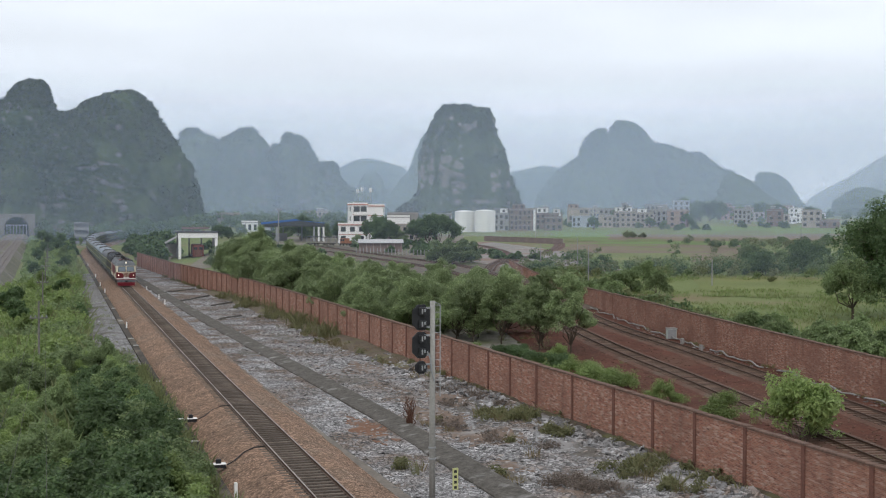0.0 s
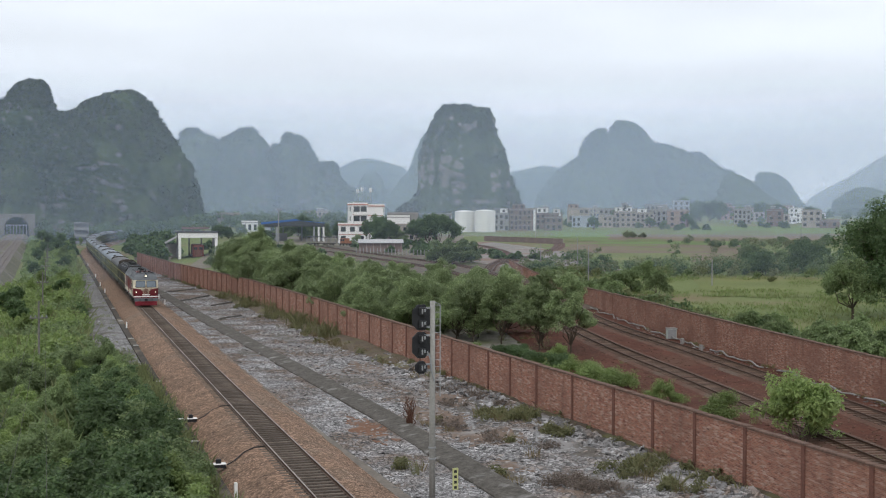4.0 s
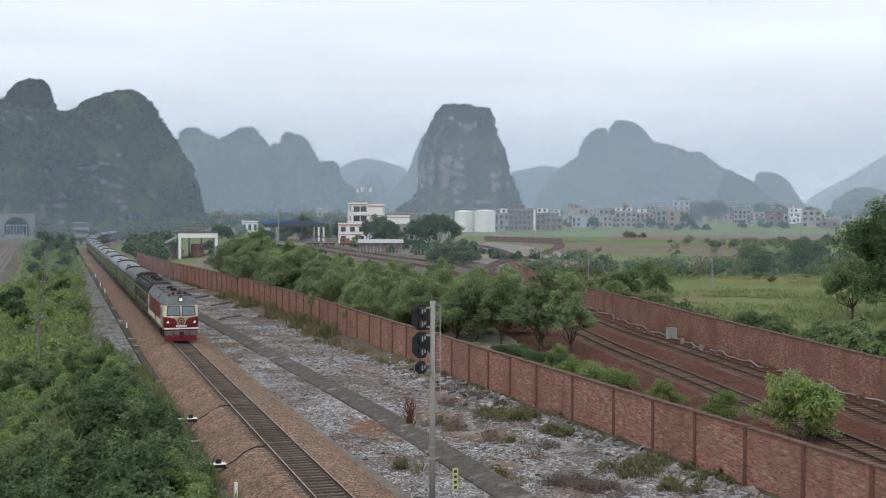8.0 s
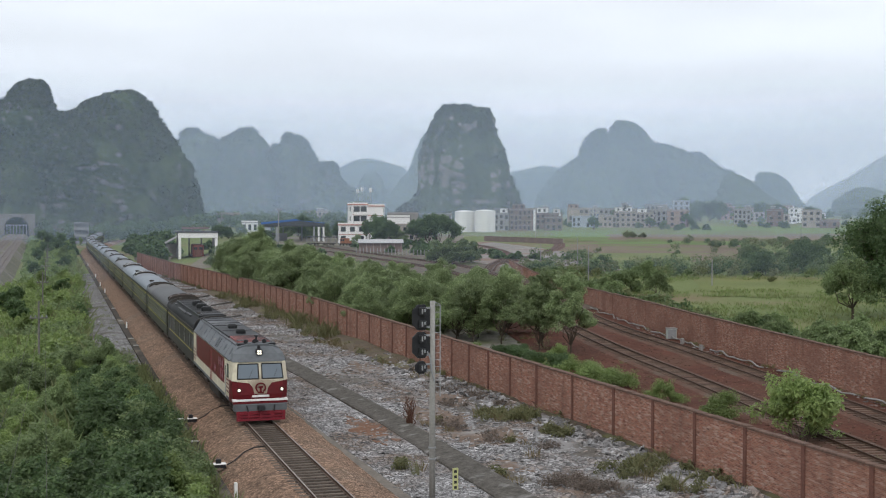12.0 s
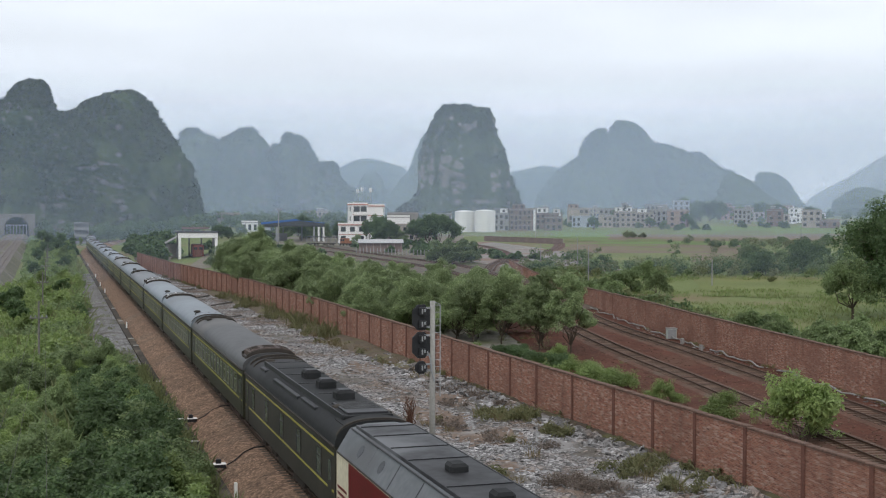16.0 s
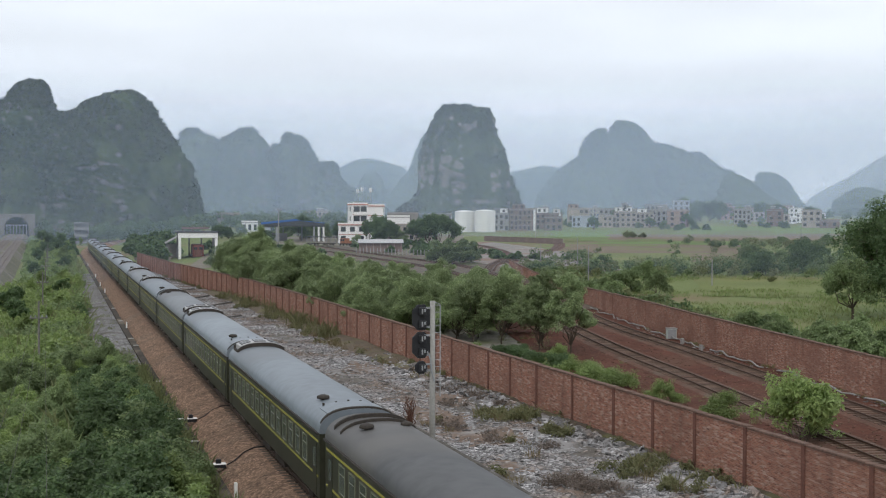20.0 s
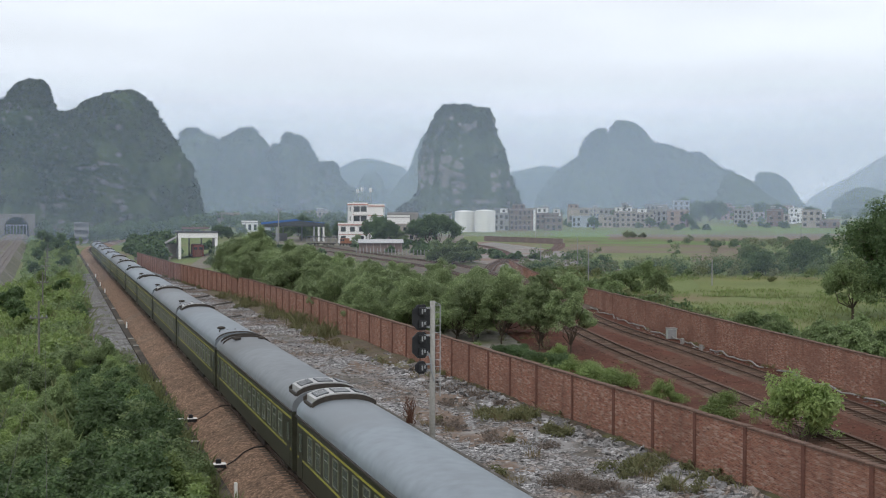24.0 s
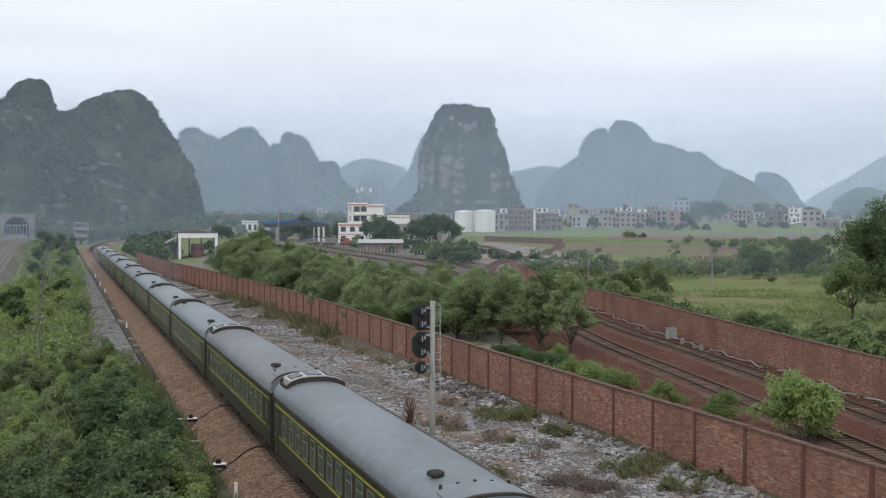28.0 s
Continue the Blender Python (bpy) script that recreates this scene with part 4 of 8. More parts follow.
def coach(label, length=25.5, roof=M_ROOF_PALE, windows=14, aircon=(-1, 1), unit=None, frame_m=None, paint=M_GREEN, stripe=M_YELLOW):
    """A main-line carriage with its windows, doors, roof gear and bogies."""
    c = thing("passenger_coach", label, "railway coach", "coaches of the train")
    L = length / 2
    side = 1.55
    body = hull(Mesh(), [(-side + 0.06, 0.92), (-side, 1.0), (-side, 3.48), (side, 3.48), (side, 1.0), (side - 0.06, 0.92)], -L, L)
    part("body", body, paint, c)
    rf = arc_roof(side + 0.02, 3.46, 4.36, 16)
    part("roof", vault(rf, -L - 0.02, L + 0.02), roof, c, "curved sheet-metal roof", smooth=True)
    for sx in (-1, 1):
        gx = sorted((sx * (side + 0.005), sx * (side + 0.09)))
        part("gutter", Mesh().box(gx[0], -L, 3.43, gx[1], L, 3.50), M_UNDER, c)
        for z in (1.76, 3.10):
            gx = sorted((sx * (side + 0.002), sx * (side + 0.012)))
            part("stripe", Mesh().box(gx[0], -L + 0.2, z, gx[1], L - 0.2, z + 0.085), stripe, c, "yellow painted stripe")
        pitch = (length - 5.6) / (windows - 1)
        for i in range(windows):
            window(c, sx, -L + 2.8 + i * pitch, 1.95, 0.92, 1.06, 1.552, frame_m or M_FRAME)
        for yy in (-L + 0.85, L - 0.85):
            gx = sorted((sx * (side + 0.003), sx * (side + 0.02)))
            d = part("door", Mesh().box(gx[0], yy - 0.36, 1.05, gx[1], yy + 0.36, 3.02, ch=0.0), paint, c, "plain green carriage door")
            gx = sorted((sx * (side + 0.021), sx * (side + 0.03)))
            part("pane", Mesh().box(gx[0], yy - 0.22, 2.1, gx[1], yy + 0.22, 2.85), M_PANE, d)
    for sy in (-1, 1):
        y0, y1 = sorted((sy * L, sy * (L + 0.5)))
        g = Mesh().box(-0.55, y0, 1.2, -0.38, y1, 3.3).box(0.38, y0, 1.2, 0.55, y1, 3.3).box(-0.55, y0, 3.3, 0.55, y1, 3.5)
        part("gangway", g, M_RUBBER, c, "black rubber gangway bellows")
        hood = arc_roof(side - 0.5, 3.0, 4.0, 14)
        part("gangway_hood", hull(Mesh(), hood, y0, y1), M_UNDER, c, "dark hood over the gangway")
        if sy in aircon:
            y0, y1 = sorted((sy * (L - 0.25), sy * (L - 1.95)))
            u = part("aircon_unit", roof_hood(y0, y1, side, 3.46, 4.36, 0.24, cut=0.82), unit or M_SILVER, c, "brown roof air-conditioning unit" if unit else "silver roof air-conditioning unit")
            for x0, w_, zt in ((-1.08, 0.54, 4.485), (-0.33, 0.66, 4.565), (0.54, 0.54, 4.485)):
                sl_ = -0.30 if x0 < -0.5 else (0.30 if x0 > 0.5 else 0.0)
                mt = Matrix.Translation((x0 + w_ / 2, (y0 + y1) / 2, zt + 0.04)) @ Matrix.Rotation(sl_, 4, "Y")
                gr = part("grille", Mesh().box(-w_ / 2, -0.6, -0.05, w_ / 2, 0.5, 0.022, ch=0.01, m=mt), M_FLANKDARK if not unit else M_RUSTY, u, "dark cooling grille")
                for q in range(5):
                    part("slat", Mesh().box(-w_ / 2 + 0.04, -0.47 + q * 0.17, 0.023, w_ / 2 - 0.04, -0.42 + q * 0.17, 0.04, m=mt), M_METAL if not unit else M_UNDER, gr)
            part("trim_rib", roof_hood(y0 - 0.12, y0 - 0.003, side, 3.46, 4.36, 0.20, cut=0.86), M_UNDER, u)
            part("trim_rib", roof_hood(y1 + 0.003, y1 + 0.12, side, 3.46, 4.36, 0.20, cut=0.86), M_UNDER, u)
            for x in (-1, 1):
                part("side_fin", Mesh().box(min(x * 1.22, x * 1.34), y0 + 0.1, 3.86, max(x * 1.22, x * 1.34), y1 - 0.1, 4.16, ch=0.03), M_UNDER, u, "dark intake at the unit's side")
        elif sy < 0:
            part("roof_rib", roof_hood(-L + 0.02, -L + 0.2, side, 3.46, 4.36, 0.07, cut=0.98), M_UNDER, c)
            ht = part("roof_hatch", roof_hood(-L + 0.24, -L + 1.7, side, 3.46, 4.36, 0.05, cut=0.8), roof, c, "raised pale roof hatch")
            for k in range(5):
                part("stud", Mesh().box(-1.05 + 0.5 * k, -L + 1.74, 4.2 + 0.12 * (1 - abs(k - 2) / 2), -0.98 + 0.5 * k, -L + 1.84, 4.36 + 0.08 * (1 - abs(k - 2) / 2)), M_UNDER, ht)
        else:
            part("roof_rib", roof_hood(sy * (L - 0.9) - 0.08, sy * (L - 0.9) + 0.08, side, 3.46, 4.36, 0.13, cut=0.95), M_UNDER, c)
            part("roof_rib", roof_hood(sy * (L - 1.9) - 0.06, sy * (L - 1.9) + 0.06, side, 3.46, 4.36, 0.10, cut=0.95), M_UNDER, c)
        if sy in aircon:
            continue
        vy = sy * (L - 3.1)
        part("roof_vent", Mesh().lathe(-0.75, vy, [(0.1, 4.02), (0.1, 4.32), (0.25, 4.34), (0.27, 4.40), (0.24, 4.46), (0.1, 4.50)], 10), M_UNDER, c, "dark mushroom roof vent")
        if sy > 0:
            part("roof_vent", Mesh().lathe(0.8, vy + 0.4, [(0.1, 4.02), (0.1, 4.28), (0.2, 4.3), (0.22, 4.36), (0.19, 4.40), (0.08, 4.44)], 10), M_UNDER, c, "dark mushroom roof vent")
    sol = Mesh()
    sol.box(-1.4, -L + 0.1, 0.86, 1.4, L - 0.1, 0.99)
    part("underframe", sol, M_UNDER, c)
    for y0, y1, xx in ((-3.6, -1.2, -1.25), (0.4, 2.6, -1.25), (-2.2, 1.4, 0.55), (3.4, 4.6, -1.2)):
        part("equipment_box", Mesh().box(xx, y0, 0.38, xx + 0.7, y1, 0.86, ch=0.04), M_UNDER, c)
    for yy in (-L + 3.7, L - 3.7):
        bogie(c, yy)
    for sy in (-1, 1):
        y0, y1 = sorted((sy * (L - 0.1), sy * (L + 0.54)))
        part("coupler", Mesh().box(-0.14, y0, 0.75, 0.14, y1, 1.0), M_UNDER, c)
    return c


def power_car(label, length=21.8):
    """The dark carriage behind the locomotive with fans and exhausts along its roof."""
    c = coach(label, length, M_PITCH, windows=5, aircon=(), frame_m=M_GRIMY, paint=M_GRIMY, stripe=M_DULLSTRIPE)
    c.name = "power_car"
    c["label"], c["category"] = label, "power car"
    h = length / 2
    part("roof_walkway", Mesh().box(-1.0, -h + 0.9, 4.22, 0.85, h - 3.2, 4.40, ch=0.02), M_PITCH, c, "sooty raised roof panel")
    for yy in (7.0, 4.6, 2.2, -0.9, -4.2, -7.0):
        part("panel_seam", Mesh().box(-1.01, yy - 0.03, 4.30, 0.86, yy + 0.03, 4.425), M_BLACK, c)
    part("panel_edge", Mesh().box(-1.06, -h + 0.9, 4.2, -1.0, h - 3.2, 4.43), M_BLACK, c)
    for yy in (0.9, -2.3, -5.7):
        ex = part("exhaust", Mesh().box(-0.42, yy - 0.42, 4.39, 0.34, yy + 0.42, 4.74, ch=0.08), M_PITCH, c, "sooty exhaust stack")
        part("exhaust_mouth", Mesh().box(-0.3, yy - 0.3, 4.741, 0.22, yy + 0.3, 4.79, ch=0.03), M_BLACK, ex)
    gb = part("roof_grille", Mesh().box(-0.8, -h + 1.2, 4.38, 0.75, -h + 3.9, 4.47, ch=0.02), M_BLACK, c, "black louvred roof hatch")
    for k in range(8):
        part("slat", Mesh().box(-0.72, -h + 2.1 + k * 0.22, 4.471, 0.68, -h + 2.16 + k * 0.22, 4.50), M_ROOF_DARK, gb)
    for y0, y1, x in ((5.9, 7.4, -1.18), (-2.8, 3.2, -1.26), (-6.2, -3.2, -1.2)):
        z = 3.46 + 0.90 * (1 - (abs(x) / 1.57) ** 2.5) ** 0.4
        part("roof_vent", Mesh().box(x - 0.13, y0, z - 0.12, x + 0.13, y1, z + 0.03, ch=0.02), M_BLACK, c, "long dark roof louvre")
    return c


def locomotive():
    """A cream and dark red diesel locomotive, nose towards -y."""
    c = thing("diesel_locomotive", "dark red and cream diesel locomotive with lit headlamps", "locomotive")
    L = 10.1
    s = 1.62
    sec = [(-s, 1.12), (-s, 3.42), (s, 3.42), (s, 1.12)]
    part("body", hull(Mesh(), sec, -L + 1.15, L), M_CREAM, c, "cream body sides")
    roof = [(-s, 3.42), (-1.12, 4.22), (-0.5, 4.36), (0.5, 4.36), (1.12, 4.22), (s, 3.42)]
    part("roof", hull(Mesh(), roof, -L + 1.0, L), M_LOCOGREY, c, "grey roof with sloping flanks")
    # nose: lower cab front, raked windscreen band and rounded brow
    nose = Mesh()
    rings = [(-L, 1.12, 1.52), (-L - 0.06, 1.6, 1.56), (-L - 0.02, 2.36, 1.58)]
    vs = []
    for y, z, w in rings:
        vs += [(-s, -L + 1.15, z), (-w, y + 0.28, z), (-w + 0.3, y, z), (w - 0.3, y, z), (w, y + 0.28, z), (s, -L + 1.15, z)]
    fs = [(k * 6 + i, k * 6 + i + 1, (k + 1) * 6 + i + 1, (k + 1) * 6 + i) for k in range(2) for i in range(5)] + [(5, 4, 3, 2, 1, 0), tuple(range(12, 18))]
    part("nose", nose.add(vs, fs), M_RED, c, "dark red cab front")
    rings = [(-L - 0.02, 2.36, 1.58), (-L + 0.30, 3.42, 1.50)]
    vs = []
    for y, z, w in rings:
        vs += [(-s, -L + 1.15, z), (-w, y + 0.2, z), (-w + 0.22, y, z), (w - 0.22, y, z), (w, y + 0.2, z), (s, -L + 1.15, z)]
    cab = part("cab_front", Mesh().add(vs, [(i, i + 1, 7 + i, 6 + i) for i in range(5)] + [(5, 4, 3, 2, 1, 0), tuple(range(6, 12))]), M_CREAM, c, "cream windscreen surround")
    rings = [(-L + 0.22, 3.42, 1.54), (-L + 0.50, 3.86, 1.42), (-L + 0.95, 4.2, 1.15), (-L + 1.3, 4.34, 0.7)]
    vs = []
    for y, z, w in rings:
        vs += [(-w - 0.02, -L + 1.4, z), (-w, y + 0.25, z), (-w + 0.35, y, z), (w - 0.35, y, z), (w, y + 0.25, z), (w + 0.02, -L + 1.4, z)]
    part("brow", Mesh().add(vs, [(k * 6 + i, k * 6 + i + 1, (k + 1) * 6 + i + 1, (k + 1) * 6 + i) for k in range(3) for i in range(5)] + [tuple(range(18, 24))]), M_LOCOGREY, c, "rounded grey brow over the windscreens")
    for sx in (-1, 1):
        x0, x1 = sorted((sx * 0.10, sx * 1.30))
        def on_face(x, z, out):
            t = (z - 2.36) / 1.06
            return (x, -L - 0.02 + 0.32 * t - out, z)
        q = [on_face(x0, 2.48, 0.012), on_face(x1, 2.48, 0.012), on_face(x1 - (0.06 if sx > 0 else 0), 3.3, 0.012), on_face(x0 + (0.06 if sx < 0 else 0), 3.3, 0.012)]
        qi = [(x, y + 0.03, z) for x, y, z in q]
        w = part("windscreen", Mesh().add(q + qi, [(0, 1, 2, 3), (7, 6, 5, 4), (0, 4, 5, 1), (1, 5, 6, 2), (2, 6, 7, 3), (3, 7, 4, 0)]), glass_pane, c, "windscreen glass with sky reflection in its colour")
        fr = Mesh()
        for a, d in zip(q, q[1:] + q[:1]):
            fr.tube(a, d, 0.035, n=6)
        part("rubber_seal", fr, M_RUBBER, w)
        part("wiper", Mesh().tube(on_face((x0 + x1) / 2, 2.42, 0.05), on_face((x0 + x1) / 2 + 0.28, 3.0, 0.05), 0.008, n=5), M_BLACK, w)
        lx = sx * 1.22
        hl = part("headlamp", Mesh().tube((lx, -L - 0.02, 1.86), (lx, -L - 0.09, 1.86), 0.13, n=16), M_UNDER, c, "round headlamp housing")
        part("lens", Mesh().tube((lx, -L - 0.092, 1.86), (lx, -L - 0.11, 1.86), 0.075, n=16), M_LAMP, hl, "lit white lamp")
        # cream wings that sweep down to the emblem
        wing = [(sx * 1.38, 2.352), (sx * 1.2, 2.32), (sx * 0.64, 2.24), (sx * 0.42, 1.95), (sx * 0.36, 1.64), (sx * 0.0, 1.58), (sx * 0.0, 2.352)]
        if sx < 0:
            wing.reverse()
        def fy(z):
            return -L - (0.06 - 0.04 * max(0.0, z - 1.6) / 0.76) - 0.008
        vs = [(x, fy(z), z) for x, z in wing] + [(x, fy(z) + 0.02, z) for x, z in wing]
        n = len(wing)
        part("cream_flash", Mesh().add(vs, [tuple(range(n - 1, -1, -1)), tuple(range(n, 2 * n))] + [(i, (i + 1) % n, n + (i + 1) % n, n + i) for i in range(n)]), M_CREAM, c, "cream painted flash")
    em = Mesh()
    for i in range(19):
        q = radians(-60 + 300 * i / 18)
        em.v += [(r * math.cos(q), y, 1.98 + 0.93 * r * math.sin(q)) for r, y in ((0.31, -L - 0.12), (0.31, -L - 0.06), (0.23, -L - 0.06), (0.23, -L - 0.12))]
    em.f = [(4 * i + k, 4 * i + (k + 1) % 4, 4 * i + 4 + (k + 1) % 4, 4 * i + 4 + k) for i in range(18) for k in range(4)] + [(3, 2, 1, 0), (72, 73, 74, 75)]
    part("emblem_stem", Mesh().box(-0.055, -L - 0.11, 1.745, 0.055, -L - 0.07, 1.96).box(-0.17, -L - 0.112, 1.655, 0.17, -L - 0.068, 1.742).box(-0.13, -L - 0.112, 1.963, 0.13, -L - 0.068, 2.06), M_RED, c, "dark red rail-shaped mark")
    part("emblem", em, M_RED, c, "round dark red emblem")
    part("number_bar", Mesh().box(-0.5, -L - 0.085, 1.44, 0.5, -L - 0.068, 1.56), M_WHITE, c, "pale painted bar")
    part("nose_stripe", Mesh().box(-1.56, -L - 0.06, 1.21, 1.56, -L + 0.5, 1.33, ch=0.02), M_WHITE, c, "white band across the nose")
    part("nose_base", Mesh().box(-1.55, -L - 0.05, 1.07, 1.55, -L + 0.5, 1.205, ch=0.02), M_RED, c, "dark red base of the nose")
    bb = part("buffer_beam", Mesh().box(-1.5, -L - 0.12, 0.66, 1.5, -L + 0.5, 1.06, ch=0.04), M_LOCOGREY, c, "grimy grey buffer beam")
    part("coupler", Mesh().box(-0.2, -L - 0.55, 0.74, 0.2, -L - 0.1, 1.02, ch=0.05), M_BLACK, bb)
    for sx in (-0.8, 0.8):
        part("brake_hose", Mesh().tube((sx, -L - 0.16, 1.0), (sx * 0.9, -L - 0.22, 0.62), 0.035, n=6), M_BLACK, bb)
    pl = Mesh()
    for z0, z1, w, o in ((0.14, 0.26, 1.32, 0.34), (0.32, 0.42, 1.36, 0.28), (0.48, 0.58, 1.40, 0.22)):
        pl.box(-w, -L - o, z0, w, -L - o + 0.1, z1)
    for x in (-1.3, -0.65, 0.0, 0.65, 1.3):
        pl.box(x - 0.08, -L - 0.26, 0.12, x + 0.08, -L - 0.1, 0.66)
    pl.box(-1.36, -L - 0.12, 0.12, 1.36, -L - 0.06, 0.66)
    part("plough", pl, M_PLOW, c, "bright red rail guard with slats")
    # roof headlamp
    lamp = part("roof_lamp", Mesh().tube((0, -L + 0.78, 3.94), (0, -L + 0.36, 3.94), 0.21, n=16).box(-0.07, -L + 0.5, 4.12, 0.07, -L + 0.75, 4.34), M_BLACK, c, "round black roof headlamp housing")
    for lx, lz in ((-0.066, 3.875), (0.066, 3.875), (-0.066, 4.005), (0.066, 4.005)):
        part("lens", Mesh().tube((lx, -L + 0.355, lz), (lx, -L + 0.33, lz), 0.055, n=12), M_LAMP, lamp, "lit white lamp")
    for sx in (-1, 1):
        def slab(name, y0, y1, z0, z1, m, lab="", off=0.012, parent=c):
            x0, x1 = sorted((sx * (s + 0.002), sx * (s + off)))
            return part(name, Mesh().box(x0, y0, z0, x1, y1, z1), m, parent, lab)
        slab("side_panel", -L + 3.2, L - 1.9, 1.86, 3.36, M_RED, "dark red side panel")
        slab("skirt_band", -L + 1.2, L, 1.12, 1.3, M_LOCOGREY)
        for k in range(4):
            slab("side_stripe", -L + 1.3, -L + 2.5, 1.55 + k * 0.22, 1.64 + k * 0.22, M_RED, "short dark red stripe")
            slab("side_stripe", L - 1.6, L - 0.2, 1.55 + k * 0.22, 1.64 + k * 0.22, M_RED, "short dark red stripe")
        for yy, low in ((-6.6, 1), (-5.7, 1), (-4.8, 0), (-2.9, 2)):
            if low < 2:
                pn = slab("side_window", yy, yy + 0.66, 2.66, 3.24, M_RED, "engine-room window frame", 0.03)
                slab("pane", yy + 0.06, yy + 0.60, 2.72, 3.18, M_PINK, "dusty pink louvre glass", 0.036, pn)
            if low:
                pn = slab("louvre", yy, yy + 0.66, 1.98, 2.56, M_RED, "louvre frame", 0.03)
                slab("pane", yy + 0.06, yy + 0.60, 2.04, 2.50, M_PINK, "dusty pink louvre", 0.036, pn)
        for yy in (-1.2, -0.45):
            part("handrail", Mesh().tube((sx * (s + 0.06), yy, 1.3), (sx * (s + 0.06), yy, 3.2), 0.02, n=6), M_GRILL, c)
        cw = slab("cab_window", -L + 1.35, -L + 2.0, 2.4, 3.2, M_RUBBER, "cab side window", 0.02)
        slab("pane", -L + 1.41, -L + 1.94, 2.46, 3.14, glass_pane, "", 0.026, cw)
        dr = slab("cab_door", -L + 2.3, -L + 2.95, 1.2, 3.2, M_CREAM, "cream cab door", 0.02)
        slab("pane", -L + 2.42, -L + 2.83, 2.45, 3.0, glass_pane, "", 0.026, dr)
        part("handrail", Mesh().tube((sx * (s + 0.07), -L + 2.2, 1.3), (sx * (s + 0.07), -L + 2.2, 2.8), 0.018, n=6), M_METAL, c)
        part("roof_rail", Mesh().tube((sx * 1.16, -L + 1.6, 4.27), (sx * 1.16, L - 0.3, 4.27), 0.03, n=6), M_BLACK, c)
        def on_flank(y, t, lift):
            """A point on the sloping flank of the roof, t up the slope."""
            return (sx * (s - (s - 1.12) * t + 0.85 * lift), y, 3.42 + 0.80 * t + 0.53 * lift)
        def plate(name, y0, y1, t0, t1, m, lab, lift=0.02, round_=False):
            n_ = 16 if round_ else 4
            ring = []
            for i in range(n_):
                a = 2 * math.pi * (i + (0 if round_ else 0.5)) / n_
                k = 1.0 if round_ else math.sqrt(2)
                ring.append(((y0 + y1) / 2 + k * math.cos(a) * (y1 - y0) / 2, (t0 + t1) / 2 + k * math.sin(a) * (t1 - t0) / 2))
            vs = [on_flank(y, t, lift) for y, t in ring] + [on_flank(y, t, -0.02) for y, t in ring]
            return part(name, Mesh().add(vs, [tuple(range(n_)), tuple(range(2 * n_ - 1, n_ - 1, -1))] + [(i, n_ + i, n_ + (i + 1) % n_, (i + 1) % n_) for i in range(n_)]), m, c, lab)
        for yy in (-7.9, -5.4, 4.9, 7.6):
            plate("flank_port", yy - 0.24, yy + 0.24, 0.30, 0.78, M_FLANKDARK, "dark round port on the roof flank", 0.012, True)
        plate("roof_louvre", -2.75, -2.3, 0.16, 0.84, M_FLANKDARK, "dark louvre on the roof flank", 0.02)
        plate("roof_louvre", -2.05, -1.5, 0.16, 0.84, M_FLANKDARK, "dark louvre on the roof flank", 0.02)
        for yy in (-6.6, -3.9, 0.9, 3.4, 6.2):
            plate("flank_seam", yy - 0.025, yy + 0.025, 0.04, 0.97, M_SOOT, "", 0.008)
        for k in range(3):
            plate("number_bar", -0.75 + 0.28 * k, -0.57 + 0.28 * k, 0.40, 0.60, M_CONC, "small pale painted bar", 0.012)
        part("cant_rail", Mesh().tube((sx * (s + 0.01), -L + 1.1, 3.43), (sx * (s + 0.01), L - 0.05, 3.43), 0.03, n=6), M_UNDER, c)
    part("soot_panel", Mesh().box(-0.98, -4.0, 4.25, 0.98, L - 0.3, 4.368, ch=0.01), M_SOOT, c, "sooty raised roof panel")
    for yy in (-0.6, 3.2, 5.2, 7.4, 9.2):
        part("panel_seam", Mesh().box(-0.96, yy - 0.03, 4.369, 0.96, yy + 0.03, 4.40), M_BLACK, c)
    part("roof_grille", Mesh().box(-0.95, -7.7, 4.3, 0.95, -4.25, 4.40, ch=0.03), M_GRILL, c, "faded red resistor grille")
    for k in range(6):
        part("grille_bar", Mesh().box(-0.92, -7.4 + k * 0.6, 4.402, 0.92, -7.36 + k * 0.6, 4.415), M_UNDER, c)
    part("grille_gap", Mesh().box(-0.93, -7.66, 4.404, -0.3, -7.05, 4.43), M_BLACK, c, "thin black plate on one corner of the grille")
    # Solid black block imitates the shade in the horn recess.
    part("brow_recess", Mesh().box(-1.08, -L + 1.34, 4.2, 1.08, -L + 1.95, 4.372), M_BLACK, c, "black block for the shaded recess behind the brow")
    for x in (-0.62, -0.12, 0.45):
        hn = part("roof_horn", Mesh().tube((x, -L + 1.9, 4.46), (x, -L + 1.42, 4.46), 0.06, 0.13, n=10), M_BLACK, c, "black trumpet roof horn")
        part("horn_foot", Mesh().box(x - 0.06, -L + 1.7, 4.36, x + 0.06, -L + 1.84, 4.45), M_BLACK, hn)
    part("roof_antenna", Mesh().lathe(0.1, -L + 2.15, [(0.14, 4.34), (0.14, 4.46), (0.05, 4.5), (0.05, 4.66), (0.11, 4.68), (0.11, 4.76)], 10), M_BLACK, c, "small black roof aerial")
    for yy in (-2.4, 1.4):
        part("exhaust", Mesh().box(-0.30, yy - 0.34, 4.3, 0.26, yy + 0.34, 4.62, ch=0.09), M_PITCH, c, "sooty exhaust stack")
    part("fuel_tank", Mesh().box(-1.4, -2.4, 0.35, 1.4, 2.4, 1.0, ch=0.1), M_UNDER, c)
    part("underframe", Mesh().box(-1.45, -L + 0.5, 0.95, 1.45, L - 0.05, 1.12), M_UNDER, c)
